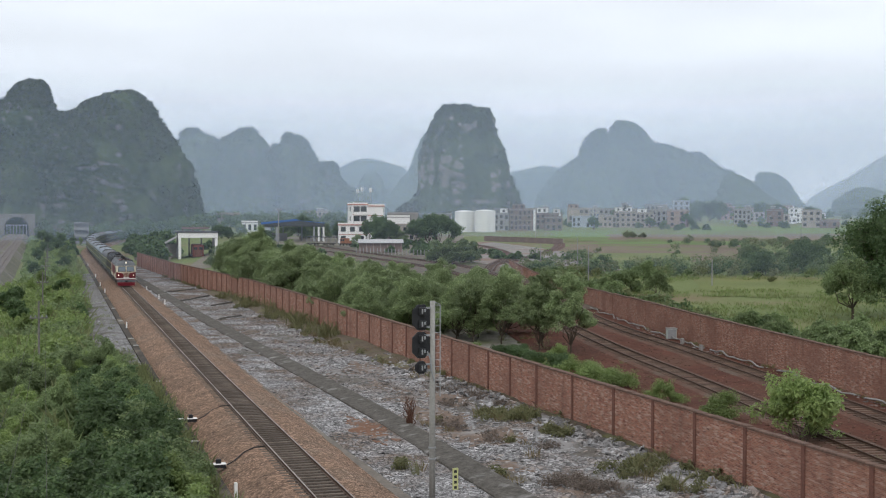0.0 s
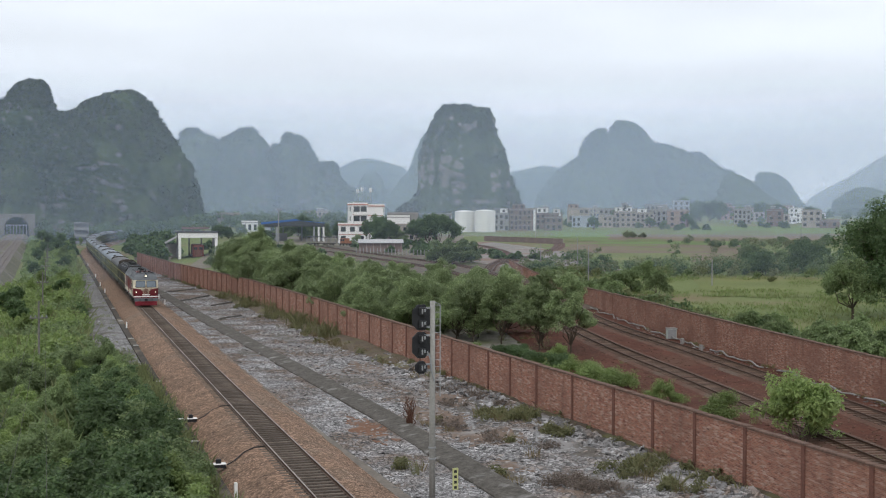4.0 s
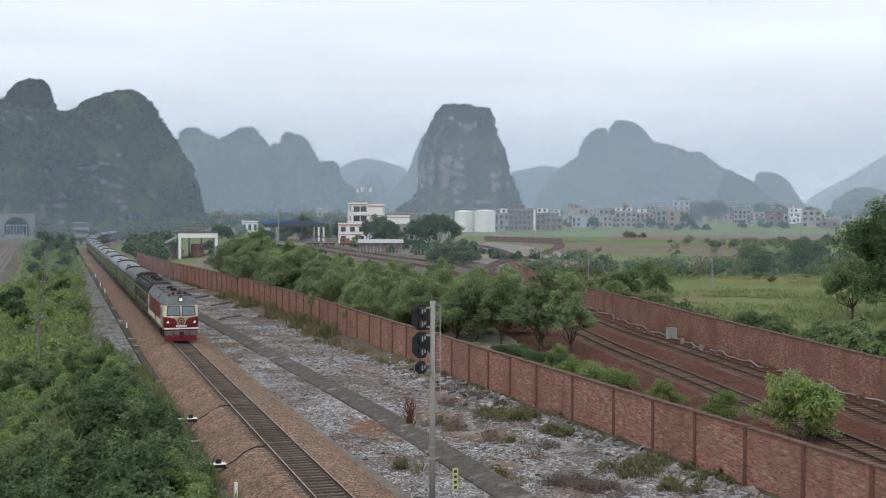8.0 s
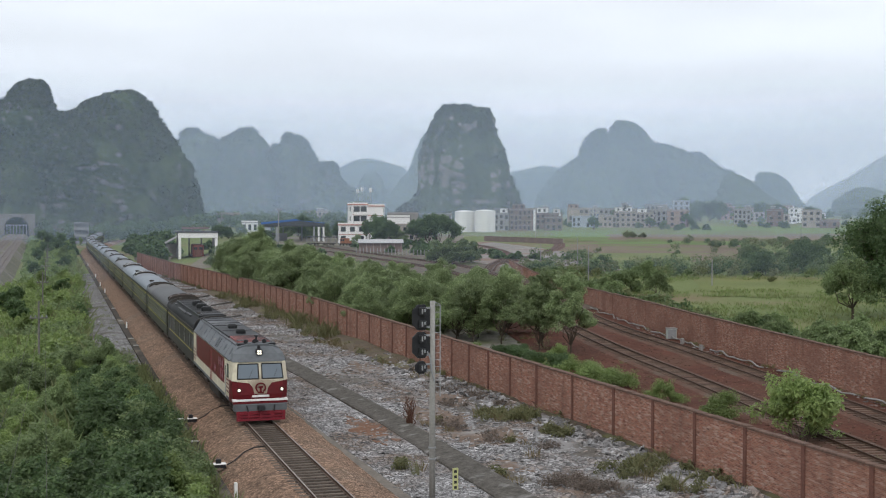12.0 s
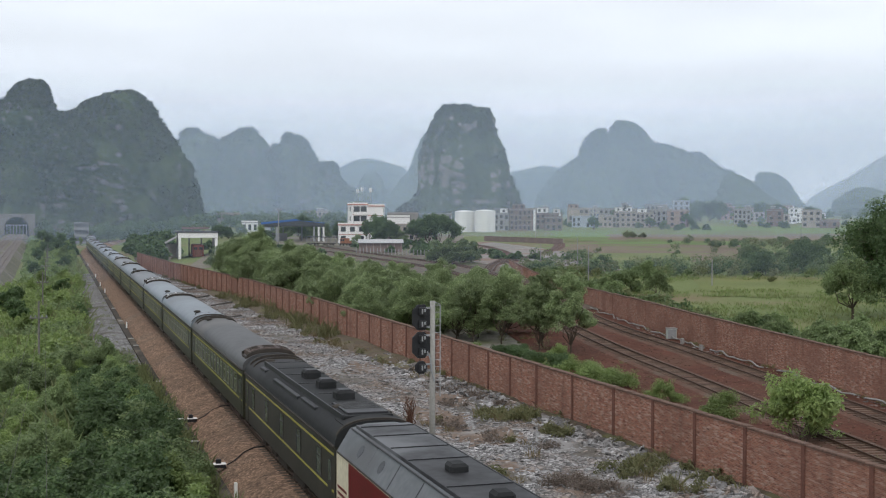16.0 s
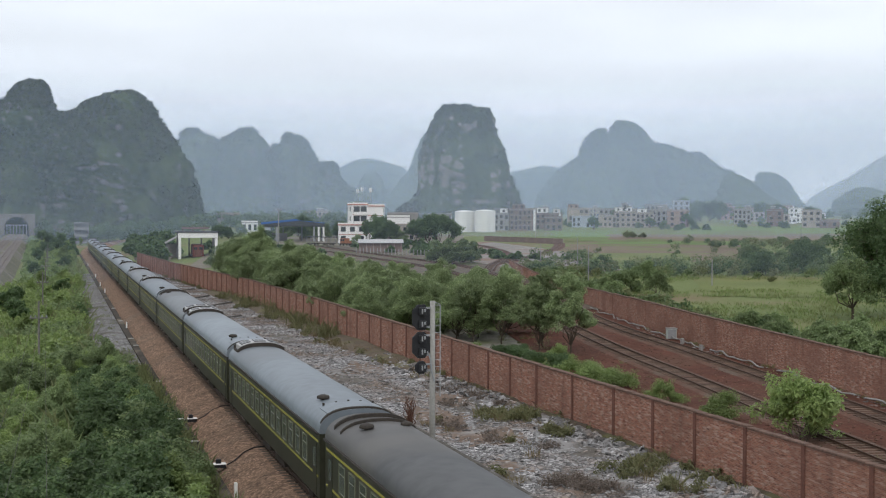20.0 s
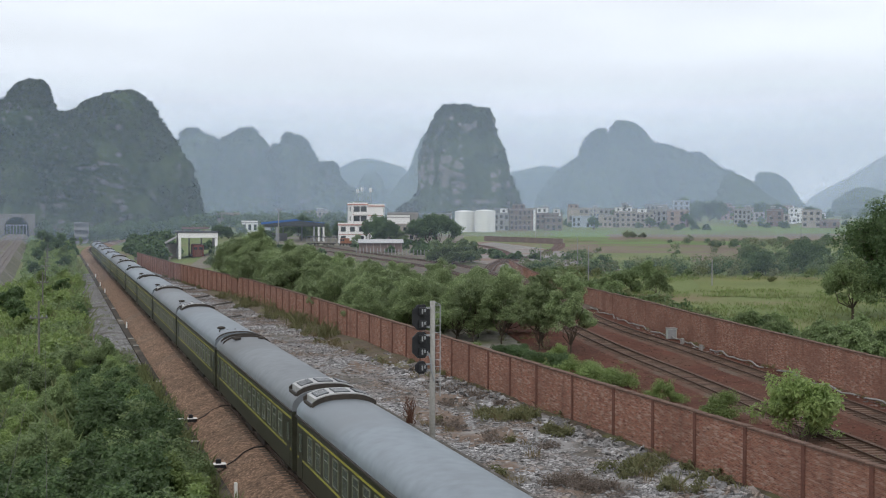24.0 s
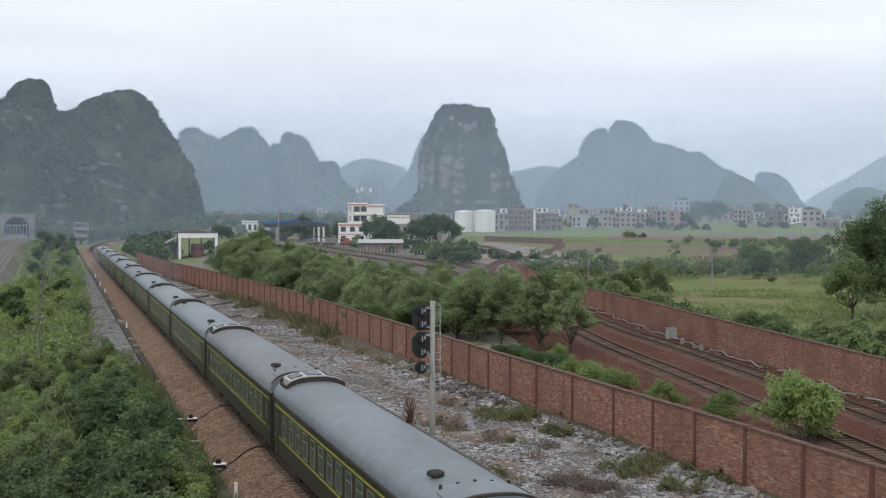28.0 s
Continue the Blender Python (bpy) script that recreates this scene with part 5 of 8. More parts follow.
    for yy in (-5.9, 5.9):
        bogie(c, yy, 0.525, 3.6, 3)
    return c


# Pale blue-grey base colour imitates the sky reflected in the cab glass.
glass_pane = glass_mat("sky_tinted_glass", (0.13, 0.16, 0.19), 0.06)
loco = locomotive()
train = [(loco, 10.2, 20.4, 12.0)]
head = 20.4
pc = power_car("sooty dark green power car with fans along its roof")
train.append((pc, head + 11.35, 22.7, 15.0))
head += 22.7
proto = {
    "old": coach("dark green coach with a brown unit on its sooty roof", roof=M_ROOF_DARK, aircon=(-1,), unit=M_RUSTY),
    "pale": coach("dark green coach with yellow stripes and a pale grey roof", roof=M_ROOF_PALE, aircon=()),
    "mid": coach("dark green coach with one silver unit on its dull grey roof", roof=M_ROOF_MID, aircon=(1,)),
    "lead": coach("dark green coach with a silver unit leading its grey roof", roof=M_ROOF_MID, aircon=(-1,)),
    "cool": coach("dark green coach with one silver unit on its pale roof", roof=M_ROOF_PALE, aircon=(1,)),
}
used = set()
for k in ["old", "cool", "cool", "lead", "cool", "mid", "pale", "pale", "cool", "mid", "pale", "cool", "lead", "pale", "cool"]:
    ob = copy_thing(proto[k], Matrix()) if k in used else proto[k]
    used.add(k)
    train.append((ob, head + 13.288, 26.576, 18.1))
    head += 26.576


def front_at(t):
    """Where the train's nose is on the line at t seconds; it gathers a little speed."""
    ks = [(0.0, 211.0), (6.0, 139.0), (10.0, 92.0), (12.5, 63.2), (14.5, 39.3), (15.0, 33.3), (20.0, -25.0), (25.0, -84.4), (28.0, -120.1)]
    for (t0, s0), (t1, s1) in zip(ks, ks[1:]):
        if t <= t1:
            return s0 + (s1 - s0) * (t - t0) / (t1 - t0)
    return ks[-1][1]


def motions():
    """The train runs along the line towards the footbridge and under it."""
    for ob, back, length, base in train:
        rows = []
        for i in range(29):
            s = front_at(float(i)) + back
            a, c = main_line(s - base / 2), main_line(s + base / 2)
            mid = Vector(((a[0] + c[0]) / 2, (a[1] + c[1]) / 2, (a[2] + c[2]) / 2))
            d = Vector((c[0] - a[0], c[1] - a[1], c[2] - a[2]))
            rows.append((float(i), pose(mid.x, mid.y, mid.z, math.degrees(math.atan2(d.z, math.hypot(d.x, d.y))), 0, math.degrees(math.atan2(-d.x, d.y)))))
        walk(ob, rows)


# ---- plants ----
def leaf(mesh, p, d, s, rnd, slim=0.45):
    """One bent leaf at p, pointing along d."""
    side = Vector((rnd.gauss(0, 1), rnd.gauss(0, 1), rnd.gauss(0, 1))).cross(d)
    if side.length < 1e-4:
        side = d.orthogonal()
    side = side.normalized() * s * slim
    tip = p + d * s
    mid = p + d * s * 0.5
    mesh.add([tuple(p), tuple(mid + side), tuple(tip - Vector((0, 0, s * 0.25))), tuple(mid - side)], [(0, 1, 2, 3)])


def clump(mesh, c, r, n, s, rnd, flat=0.8, slim=0.45):
    """A soft lump of leaves: thick in its middle, ragged outside, most blades lying open to the sky."""
    for i in range(n):
        d = Vector((rnd.gauss(0, 1), rnd.gauss(0, 1), rnd.gauss(0.25, 0.9)))
        d.normalize()
        rr = r * (0.35 + 0.65 * rnd.random() ** 0.6) * (1.35 if rnd.random() < 0.12 else 1.0)
        p = c + Vector((d.x * rr, d.y * rr, d.z * rr * flat))
        t = Vector((rnd.gauss(0, 1), rnd.gauss(0, 1), rnd.gauss(-0.25, 0.55))) + d * 0.7
        t.normalize()
        k = s * rnd.uniform(0.55, 1.4)
        side = (d * 0.7 + Vector((rnd.gauss(0, 0.5), rnd.gauss(0, 0.5), 0.45 + rnd.gauss(0, 0.4)))).cross(t)
        side = (side.normalized() if side.length > 1e-4 else d.orthogonal().normalized()) * k * slim
        mid = p + t * k * 0.5
        mesh.add([tuple(p), tuple(mid + side), tuple(p + t * k - Vector((0, 0, k * 0.22))), tuple(mid - side)], [(0, 1, 2, 3)])


def limb(mesh, p, q, r0, r1, rnd, bend=0.12, n=3):
    """A tapering branch in a few crooked lengths."""
    p, q = Vector(p), Vector(q)
    a = p
    for i in range(1, n + 1):
        t = i / n
        k = p.lerp(q, t) + Vector((rnd.gauss(0, 1), rnd.gauss(0, 1), rnd.gauss(0, 0.5))) * (q - p).length * bend * (0 if i == n else 1)
        mesh.tube(a, k, r0 + (r1 - r0) * (i - 1) / n, r0 + (r1 - r0) * t, n=7, caps=(i == n))
        a = k


def boughs(rnd, height, spread, low, lumps, lean=0.0):
    """Places of leaf lumps, bough by bough: uneven in reach and height, with gaps between them."""
    n = max(5, lumps // 8)
    out = []
    for i in range(n):
        a = 2.4 * i + rnd.uniform(-0.6, 0.6)
        u = math.sqrt((i + 0.35) / n) * rnd.uniform(0.75, 1.12)
        tip = Vector((math.cos(a) * spread * u * 0.74 + lean * u, math.sin(a) * spread * u * 0.74, height * (low + (1 - low) * (0.22 + 0.66 * (1 - u * u) * rnd.uniform(0.75, 1.12) + rnd.uniform(-0.06, 0.12)))))
        subs = []
        for k in range(lumps // n):
            o = Vector((rnd.gauss(0, 1), rnd.gauss(0, 1), rnd.gauss(0, 0.75))) * spread * 0.17
            subs.append((tip + o, spread * rnd.uniform(0.13, 0.25)))
        out.append((tip, subs))
    return out


def tree(name, label, category, height, spread, trunk_r, lumps, leaves, size, leaf_m, seed, group="", trunk_h=0.33, flat=0.75, slim=0.45):
    """A trunk that forks into limbs, each carrying lumps of leaves."""
    rnd = random.Random(seed)
    t = thing(name, label, category, group)
    wood, cm = Mesh(), Mesh()
    fork = Vector((rnd.gauss(0, 0.1), rnd.gauss(0, 0.1), height * trunk_h))
    limb(wood, (0, 0, -0.4), fork, trunk_r, trunk_r * 0.7, rnd, 0.04)
    for tip, subs in boughs(rnd, height, spread, trunk_h, lumps):
        limb(wood, fork, tip, trunk_r * 0.45, trunk_r * 0.1, rnd)
        for c, r in subs:
            if rnd.random() < 0.3:
                limb(wood, tip.lerp(fork, 0.3), c, trunk_r * 0.12, trunk_r * 0.04, rnd, n=2)
            clump(cm, c, r, leaves // lumps, size, rnd, flat, slim)
    part("trunk", wood, M_BARK, t, "forked trunk with limbs")
    part("crown", cm, leaf_m, t)
    return t


def shrub(name, label, height, spread, lumps, leaves, size, leaf_m, seed, slim=0.45):
    rnd = random.Random(seed)
    t = thing(name, label, "shrub")
    st, cm = Mesh(), Mesh()
    for tip, subs in boughs(rnd, height, spread * 1.15, 0.0, lumps):
        limb(st, (tip.x * 0.2, tip.y * 0.2, -0.3), tip, 0.05, 0.015, rnd)
        for c, r in subs:
            c.z = max(c.z, r * 0.6)
            clump(cm, c, r, leaves // lumps, size, rnd, 0.85, slim)
    part("woody_base", st, M_BARK, t)
    part("foliage", cm, leaf_m, t)
    return t


def thicket(name, label, category, spots, leaf_m, seed, lumps=5, leaves=130, size=0.4):
    """Many bushes grown into one another: (x, y, z, height, spread)."""
    rnd = random.Random(seed)
    m = Mesh()
    for x, y, z, h, sp in spots:
        for i in range(lumps):
            a, u = 2.4 * i + rnd.uniform(-0.6, 0.6), math.sqrt((i + 0.3) / lumps)
            c = Vector((x + math.cos(a) * sp * u * 0.8, y + math.sin(a) * sp * u * 0.8, z + h * (0.25 + 0.6 * (1 - u * u) + rnd.uniform(-0.05, 0.15))))
            clump(m, c, sp * rnd.uniform(0.22, 0.38), leaves // lumps, size * 1.1, rnd, 0.85)
    return solid(name, m, leaf_m, label, category, kind="stuff")


def tufts(name, label, spots, leaf_m, blades, height, spread, seed, slim=0.07):
    """Loose grass: thin blades leaning out from each spot (x, y, z, scale)."""
    rnd = random.Random(seed)
    m = Mesh()
    for x, y, z, k in spots:
        for i in range(blades):
            a, rr = rnd.uniform(0, 6.283), spread * k * math.sqrt(rnd.random())
            p = Vector((x + rr * math.cos(a), y + rr * math.sin(a), z - 0.05))
            h = height * k * rnd.uniform(0.5, 1.2)
            d = Vector((rnd.gauss(0, 0.35), rnd.gauss(0, 0.35), 1)).normalized()
            side = d.cross(Vector((rnd.gauss(0, 1), rnd.gauss(0, 1), 0))).normalized() * h * slim
            mid = p + d * h * 0.6
            tip = p + d * h + Vector((d.x, d.y, 0)) * h * 0.5
            m.add([tuple(p - side), tuple(p + side), tuple(mid + side * 0.8), tuple(tip), tuple(mid - side * 0.8)], [(0, 1, 2, 3, 4)])
    return solid(name, m, leaf_m, label, "grass", kind="stuff")


def place(proto, x, y, k, rnd, dz=-0.05, first=[]):
    """Sets the first of a kind in its place, then copies."""
    m = Matrix.LocRotScale((x, y, ground_z(x, y) + dz), Euler((0, 0, rnd.uniform(0, 6.283))), (k * rnd.uniform(0.9, 1.1), k * rnd.uniform(0.9, 1.1), k))
    if proto.name not in first:
        first.append(proto.name)
        proto.matrix_basis = m
        return proto
    o = copy_thing(proto, m)
    o.matrix_basis = m
    return o


rnd = random.Random(11)
# rank shrubs on the bank left of the line
BANK = [shrub("bank_shrub", "dense dark green shrub on the railway bank", 2.9, 1.6, 64, 10500, 0.125, M_LEAF_DARK, 1),
        shrub("bank_shrub", "broad leafy green shrub on the railway bank", 2.4, 1.7, 64, 10500, 0.115, M_LEAF, 2),
        shrub("bank_shrub", "bright yellow-green shrub on the railway bank", 2.2, 1.5, 56, 9000, 0.115, M_LEAF_FRESH, 3),
        shrub("bank_shrub", "tall feathery green shrub on the railway bank", 3.2, 1.5, 64, 10500, 0.15, M_LEAF, 4, slim=0.22)]


def bank_edge(y):
    """How far the shrubs reach towards the track."""
    return float(np.interp(y, (45, 58, 75, 90, 103, 113, 122, 150, 255, 430), (5.8, 5.6, 5.45, 5.2, 4.7, 3.7, 2.9, 3.2, 4.2, 5.5)))


y = 41.0
while y < 100:
    x = bank_edge(y) - 1.2
    lim = -0.042 * y - 1.8
    while x > lim:
        px, py = x + rnd.uniform(-0.5, 0.4), y + rnd.uniform(-0.8, 0.8)
        f = noise.noise((px * 0.2, py * 0.07, 7.0)) + (0.25 if 58 < y < 84 and px > 1 else -0.1)
        kind = 0 if f > 0.3 else rnd.choice((1, 3, 3, 2, 2) if px > 2 else (1, 3, 2, 2, 2))
        if 56 < y < 92 and px > 0.6:
            kind = rnd.choice((0, 0, 1, 1, 3, 2))
        elif y <= 56:
            kind = rnd.choice((2, 2, 1)) if px > 3.6 else rnd.choice((0, 0, 0, 0, 1))
        place(BANK[kind], px, py, rnd.uniform(0.65, 1.1) * (1.12 if kind == 0 else 1.0), rnd)
        x -= rnd.uniform(1.7, 2.4)
    y += 2.1
groups = {0: [], 1: [], 2: []}
y = 100.0
while y < 440:
    x = bank_edge(y) - 1.0
    while x > max(-0.042 * y - 2.5, -6.0 if y > 225 else -99):
        px, py = x + rnd.uniform(-0.6, 0.4), y + rnd.uniform(-0.8, 0.8)
        f = noise.noise((px * 0.15, py * 0.05, 7.0))
        kind = 0 if f > 0.45 else (2 if f < 0.14 else 1)
        k = rnd.uniform(0.6, 1.2) * (0.72 if px > 1.6 else 1.0) * (1.0 + 0.55 * noise.noise((px * 0.12, py * 0.045, 3.0)))
        groups[kind].append((px, py, ground_z(px, py), 2.3 * k, 1.5 * k))
        x -= rnd.uniform(1.2, 1.9) * (1.0 if y < 200 else 1.3)
    y += 1.6 if y < 200 else 2.6
thicket("bank_thicket", "dark tangle of bushes along the railway bank", "bushes", groups[0], M_LEAF_DARK, 22, 6, 260, 0.30)
thicket("bank_thicket", "green tangle of bushes along the railway bank", "bushes", groups[1], M_LEAF, 23, 6, 260, 0.28)
thicket("bank_thicket", "yellow-green tangle of bushes along the railway bank", "bushes", groups[2], M_LEAF_FRESH, 24, 6, 260, 0.26)
spots = []
for i in range(800):
    yy = 62 + 260 * rnd.random()
    xx = rnd.uniform(-0.042 * yy - 2, bank_edge(yy) - 0.1)
    if xx < -5.5 and yy > 225:
        continue
    if yy < 100 and xx > 2:
        continue
    spots.append((xx, yy, ground_z(xx, yy) + 0.3, rnd.uniform(0.7, 1.7)))
tufts("tall_grass", "rank tall green grass on the railway bank", spots[::2], M_LEAF, 16, 1.5, 0.9, 21, slim=0.035)
tufts("tall_grass", "pale seeding grass on the railway bank", spots[1::2], M_LEAF_OLIVE, 14, 1.6, 0.8, 25, slim=0.03)
low = []
for i in range(700):
    yy = 46 + 280 * rnd.random() ** 1.5
    xx = 6.5 - abs(rnd.gauss(0, 0.7)) if yy < 110 else rnd.uniform(bank_edge(yy), 6.4)
    if yy > 118 and rnd.random() < 0.85:
        continue
    low.append((xx, yy, ground_z(xx, yy) + 0.05, rnd.uniform(0.4, 1.0)))
for i in range(520):
    yy = 42 + 62 * rnd.random()
    xx = rnd.uniform(bank_edge(yy) - 0.6, 6.85)
    low.append((xx, yy, ground_z(xx, yy) + 0.12, rnd.uniform(0.7, 1.4)))
tufts("verge_grass", "low ragged grass beside the cable trough", low, M_LEAF_OLIVE, 16, 0.6, 0.5, 26, slim=0.05)

# taller saplings and small trees that stand out of the bank
BANKTREE = [tree("bank_tree", "small dark tree standing out of the bank", "tree", 5.0, 1.9, 0.09, 48, 6500, 0.16, M_LEAF_DARK, 27, "bank trees", trunk_h=0.15),
            tree("bank_tree", "slender pale green tree on the bank", "tree", 4.6, 1.5, 0.08, 48, 6500, 0.17, M_LEAF_FRESH, 28, "bank trees", trunk_h=0.1, slim=0.25)]
for x, y, k, q in ((-4.8, 150, 0.9, 0), (-6.2, 163, 0.95, 0), (-5.4, 176, 0.9, 0), (-3.4, 140, 0.75, 1), (-1.0, 152, 0.7, 1), (0.2, 172, 0.75, 1), (-1.5, 190, 0.8, 1), (-4.0, 205, 0.9, 1), (0.6, 205, 0.8, 0), (-2.8, 232, 0.95, 1), (1.0, 236, 0.9, 1), (-4.6, 262, 1.0, 0), (-0.6, 268, 0.9, 1), (-3.2, 300, 1.0, 1), (1.6, 300, 0.9, 0), (-5.0, 330, 1.1, 0), (0.4, 345, 1.0, 1), (-3.4, 372, 1.2, 0), (2.2, 385, 1.0, 1), (-4.6, 410, 1.2, 1), (0.6, 425, 1.1, 0), (3.4, 440, 1.0, 1), (-3.0, 455, 1.4, 0), (5.6, 500, 0.9, 0), (9.0, 520, 0.8, 1), (13.0, 522, 0.9, 0), (1.2, 480, 1.3, 0), (-6.0, 500, 1.4, 0)):
    place(BANKTREE[q], x, y, k, rnd)

# trees along the yard side of the brick wall
ROW = [tree("yard_tree", "bushy green broadleaf tree behind the brick wall", "tree", 6.3, 2.7, 0.10, 88, 23000, 0.125, M_LEAF_ROW, 31, "trees behind the wall", trunk_h=0.1),
       tree("yard_tree", "dense bushy broadleaf tree behind the brick wall", "tree", 6.9, 2.9, 0.10, 96, 24000, 0.125, M_LEAF_ROW, 32, "trees behind the wall", trunk_h=0.1),
       tree("yard_tree", "spreading mid-green tree behind the brick wall", "tree", 5.9, 3.1, 0.10, 88, 23000, 0.125, M_LEAF_ROW, 33, "trees behind the wall", trunk_h=0.1)]
ROW.append(tree("yard_tree", "dark upright tree on a bare trunk behind the brick wall", "tree", 7.0, 2.3, 0.10, 110, 30000, 0.125, M_LEAF_ROW, 34, "trees behind the wall", trunk_h=0.13))
rnd = random.Random(12)
for x, y, k, q in ((44.6, 102.5, 1.0, 3), (44.6, 109, 1.02, 3), (41.8, 113, 0.95, 3), (43.0, 106, 0.85, 3), (39.8, 115.5, 0.95, 1), (41.5, 119, 1.0, 0), (38.9, 118, 1.0, 2), (36.0, 122, 0.9, 0)):
    place(ROW[q], x, y, k, rnd)
y = 120.0
while y < 262:
    x0, x1 = wall_x(y) + 2.8, float(np.interp(y, (120, 142, 168, 184, 205, 262), (50, 54, 51, 42, 38, 38)))
    x = x0 + rnd.uniform(0, 1.5)
    while x < x1:
        if x > 0.128 * y:
            place(ROW[rnd.choice((0, 0, 1, 2, 2))], x + rnd.uniform(-0.7, 0.7), y + rnd.uniform(-1.4, 1.4), rnd.uniform(0.72, 1.0) * (1.0 - 0.10 * smooth((y - 150) / 30) + 0.42 * smooth((y - 200) / 30) + 0.34 * smooth((y - 140) / 20) * smooth((0.25 - x / y) / 0.04) * smooth((x / y - 0.145) / 0.02)), rnd)
        x += rnd.uniform(3.6, 4.9)
    y += 4.7

# clipped hedges and bushes inside the wall
HEDGE = [shrub("round_bush", "clipped round green bush", 1.35, 1.30, 60, 9000, 0.07, M_LEAF_FRESH, 41),
         shrub("hedge_bush", "bright yellow-green hedge bush", 1.0, 1.6, 40, 5200, 0.09, M_LEAF_FRESH, 42),
         shrub("round_bush", "dark clipped bush under the trees", 1.45, 1.25, 56, 7600, 0.075, M_LEAF_DARK, 43)]
for x, y, k, q in ((39.3, 67.0, 1.15, 0), (39.4, 74.3, 1.0, 0), (39.4, 81.5, 1.1, 1), (39.2, 83.5, 1.2, 1), (39.4, 86, 1.1, 1), (39.5, 88.5, 1.2, 1), (39.3, 93, 1.05, 2), (38.6, 97, 0.9, 2), (38.3, 99, 1.0, 2), (37.9, 101.2, 1.0, 2), (36.4, 107, 0.9, 1), (34.6, 112, 1.0, 2), (33.8, 116, 1.1, 1)):
    place(HEDGE[q], x, y, k, rnd)
for i in range(4):
    y = rnd.uniform(94, 132)
    x = float(np.interp(y, (94, 132), (41.0, 37.5))) + rnd.uniform(-2, 4.5)
    place(HEDGE[rnd.choice((2, 2, 0))], x, y, rnd.uniform(0.7, 1.2), rnd)
young = tree("young_tree", "young tree with drooping fresh green leaves by the wall", "tree", 4.9, 2.7, 0.06, 72, 11000, 0.21, M_LEAF_FRESH, 52, trunk_h=0.02, slim=0.26)
young.matrix_basis = pose(39.6, 58.6, ground_z(39.6, 58.6) - 0.6, 0, 0, 40)

# the big tree at the edge of the fields
big = tree("field_tree", "big spreading tree with a crooked trunk at the field's edge", "tree", 14.8, 8.6, 0.40, 150, 36000, 0.26, M_LEAF_DARK, 61, trunk_h=0.15)
big.matrix_basis = pose(101.0, 129.0, ground_z(101.0, 129.0), 0, 0, 20)
bough = tree("field_tree", "low leaning yellow-green tree beside the big one", "tree", 7.0, 4.6, 0.2, 80, 14000, 0.2, M_LEAF, 62, trunk_h=0.2)
bough.matrix_basis = pose(93.2, 127.5, ground_z(93.2, 127.5), 0, 0, 0)

# field shrubs behind the yard wall and among the plots
FIELD = [shrub("field_shrub", "rough green shrub among the fields", 3.0, 2.2, 48, 5200, 0.2, M_LEAF, 71),
         shrub("field_shrub", "dark green thicket among the fields", 3.4, 2.5, 48, 5400, 0.2, M_LEAF_DARK, 72),
         shrub("field_shrub", "olive green shrub among the fields", 2.3, 2.2, 48, 5000, 0.18, M_LEAF_OLIVE, 73),
         shrub("field_shrub", "feathery pale green bush behind the wall", 3.4, 1.9, 30, 4200, 0.27, M_LEAF, 74, slim=0.2)]
rnd = random.Random(13)
for i in range(26):
    y = rnd.uniform(78, 245)
    place(FIELD[rnd.choice((0, 2, 3, 3, 2))], yard_wall_x(y) + rnd.uniform(2.2, 8.0), y, rnd.uniform(0.5, 0.95), rnd)
for az, d, n, sp in ((33.5, 262, 7, 24), (36.0, 292, 5, 20), (34.0, 430, 5, 36), (26.6, 505, 3, 5), (39.5, 260, 4, 20), (25.3, 255, 3, 8)):
    for i in range(n):
        a, dd = radians(az + rnd.gauss(0, 0.5) * math.degrees(sp / d)), d + rnd.gauss(0, 6)
        place(FIELD[rnd.choice((0, 1, 1, 2, 2))], dd * math.sin(a), dd * math.cos(a), rnd.uniform(0.7, 1.2), rnd)
for i in range(22):
    y = rnd.uniform(70, 112)
    place(FIELD[rnd.choice((3, 3, 0, 3))], yard_wall_x(y) + rnd.uniform(4.5, 11.0), y, rnd.uniform(0.8, 1.25), rnd)
for px, d, k in ((26.2, 196, 1.3), (26.9, 204, 1.5), (27.5, 190, 1.2), (24.6, 178, 1.0), (31.6, 272, 1.0), (32.3, 262, 1.2), (33.0, 282, 1.3), (33.9, 266, 1.2), (34.6, 285, 1.4), (35.3, 262, 1.3), (35.9, 276, 1.2), (34.0, 310, 1.5), (31.8, 320, 1.3)):
    place(FIELD[rnd.choice((0, 1, 1, 3))], d * math.sin(radians(px)), d * math.cos(radians(px)), k, rnd)
masses = {0: [], 1: [], 2: []}
for i in range(330):
    y = rnd.uniform(80, 252)
    x = yard_wall_x(y) + rnd.uniform(2.2, 9.5)
    h = rnd.uniform(1.0, 2.9) * (0.75 + 0.7 * noise.noise((y * 0.06, 1.0, 0.0)))
    masses[rnd.choice((0, 1, 1, 1, 2, 2))].append((x, y, ground_z(x, y), max(0.7, h), max(0.8, h * 0.75)))
for az, d, n, sp in ((33.0, 266, 70, 30), (36.5, 290, 60, 26), (34.2, 432, 60, 46), (31.4, 402, 24, 26), (29.6, 252, 40, 18), (38.5, 425, 36, 30), (39.6, 262, 40, 18), (27.8, 242, 24, 16), (25.3, 262, 24, 14), (23.6, 300, 16, 10), (35, 350, 30, 40)):
    for i in range(n):
        a, dd = radians(az) + rnd.gauss(0, 0.55) * sp / d, d + rnd.gauss(0, 7)
        h = rnd.uniform(0.9, 3.2)
        x, y = dd * math.sin(a), dd * math.cos(a)
        if x > yard_wall_x(y) + 1.5:
            masses[rnd.choice((0, 1, 1, 2, 2))].append((x, y, ground_z(x, y), h, h * 0.8))
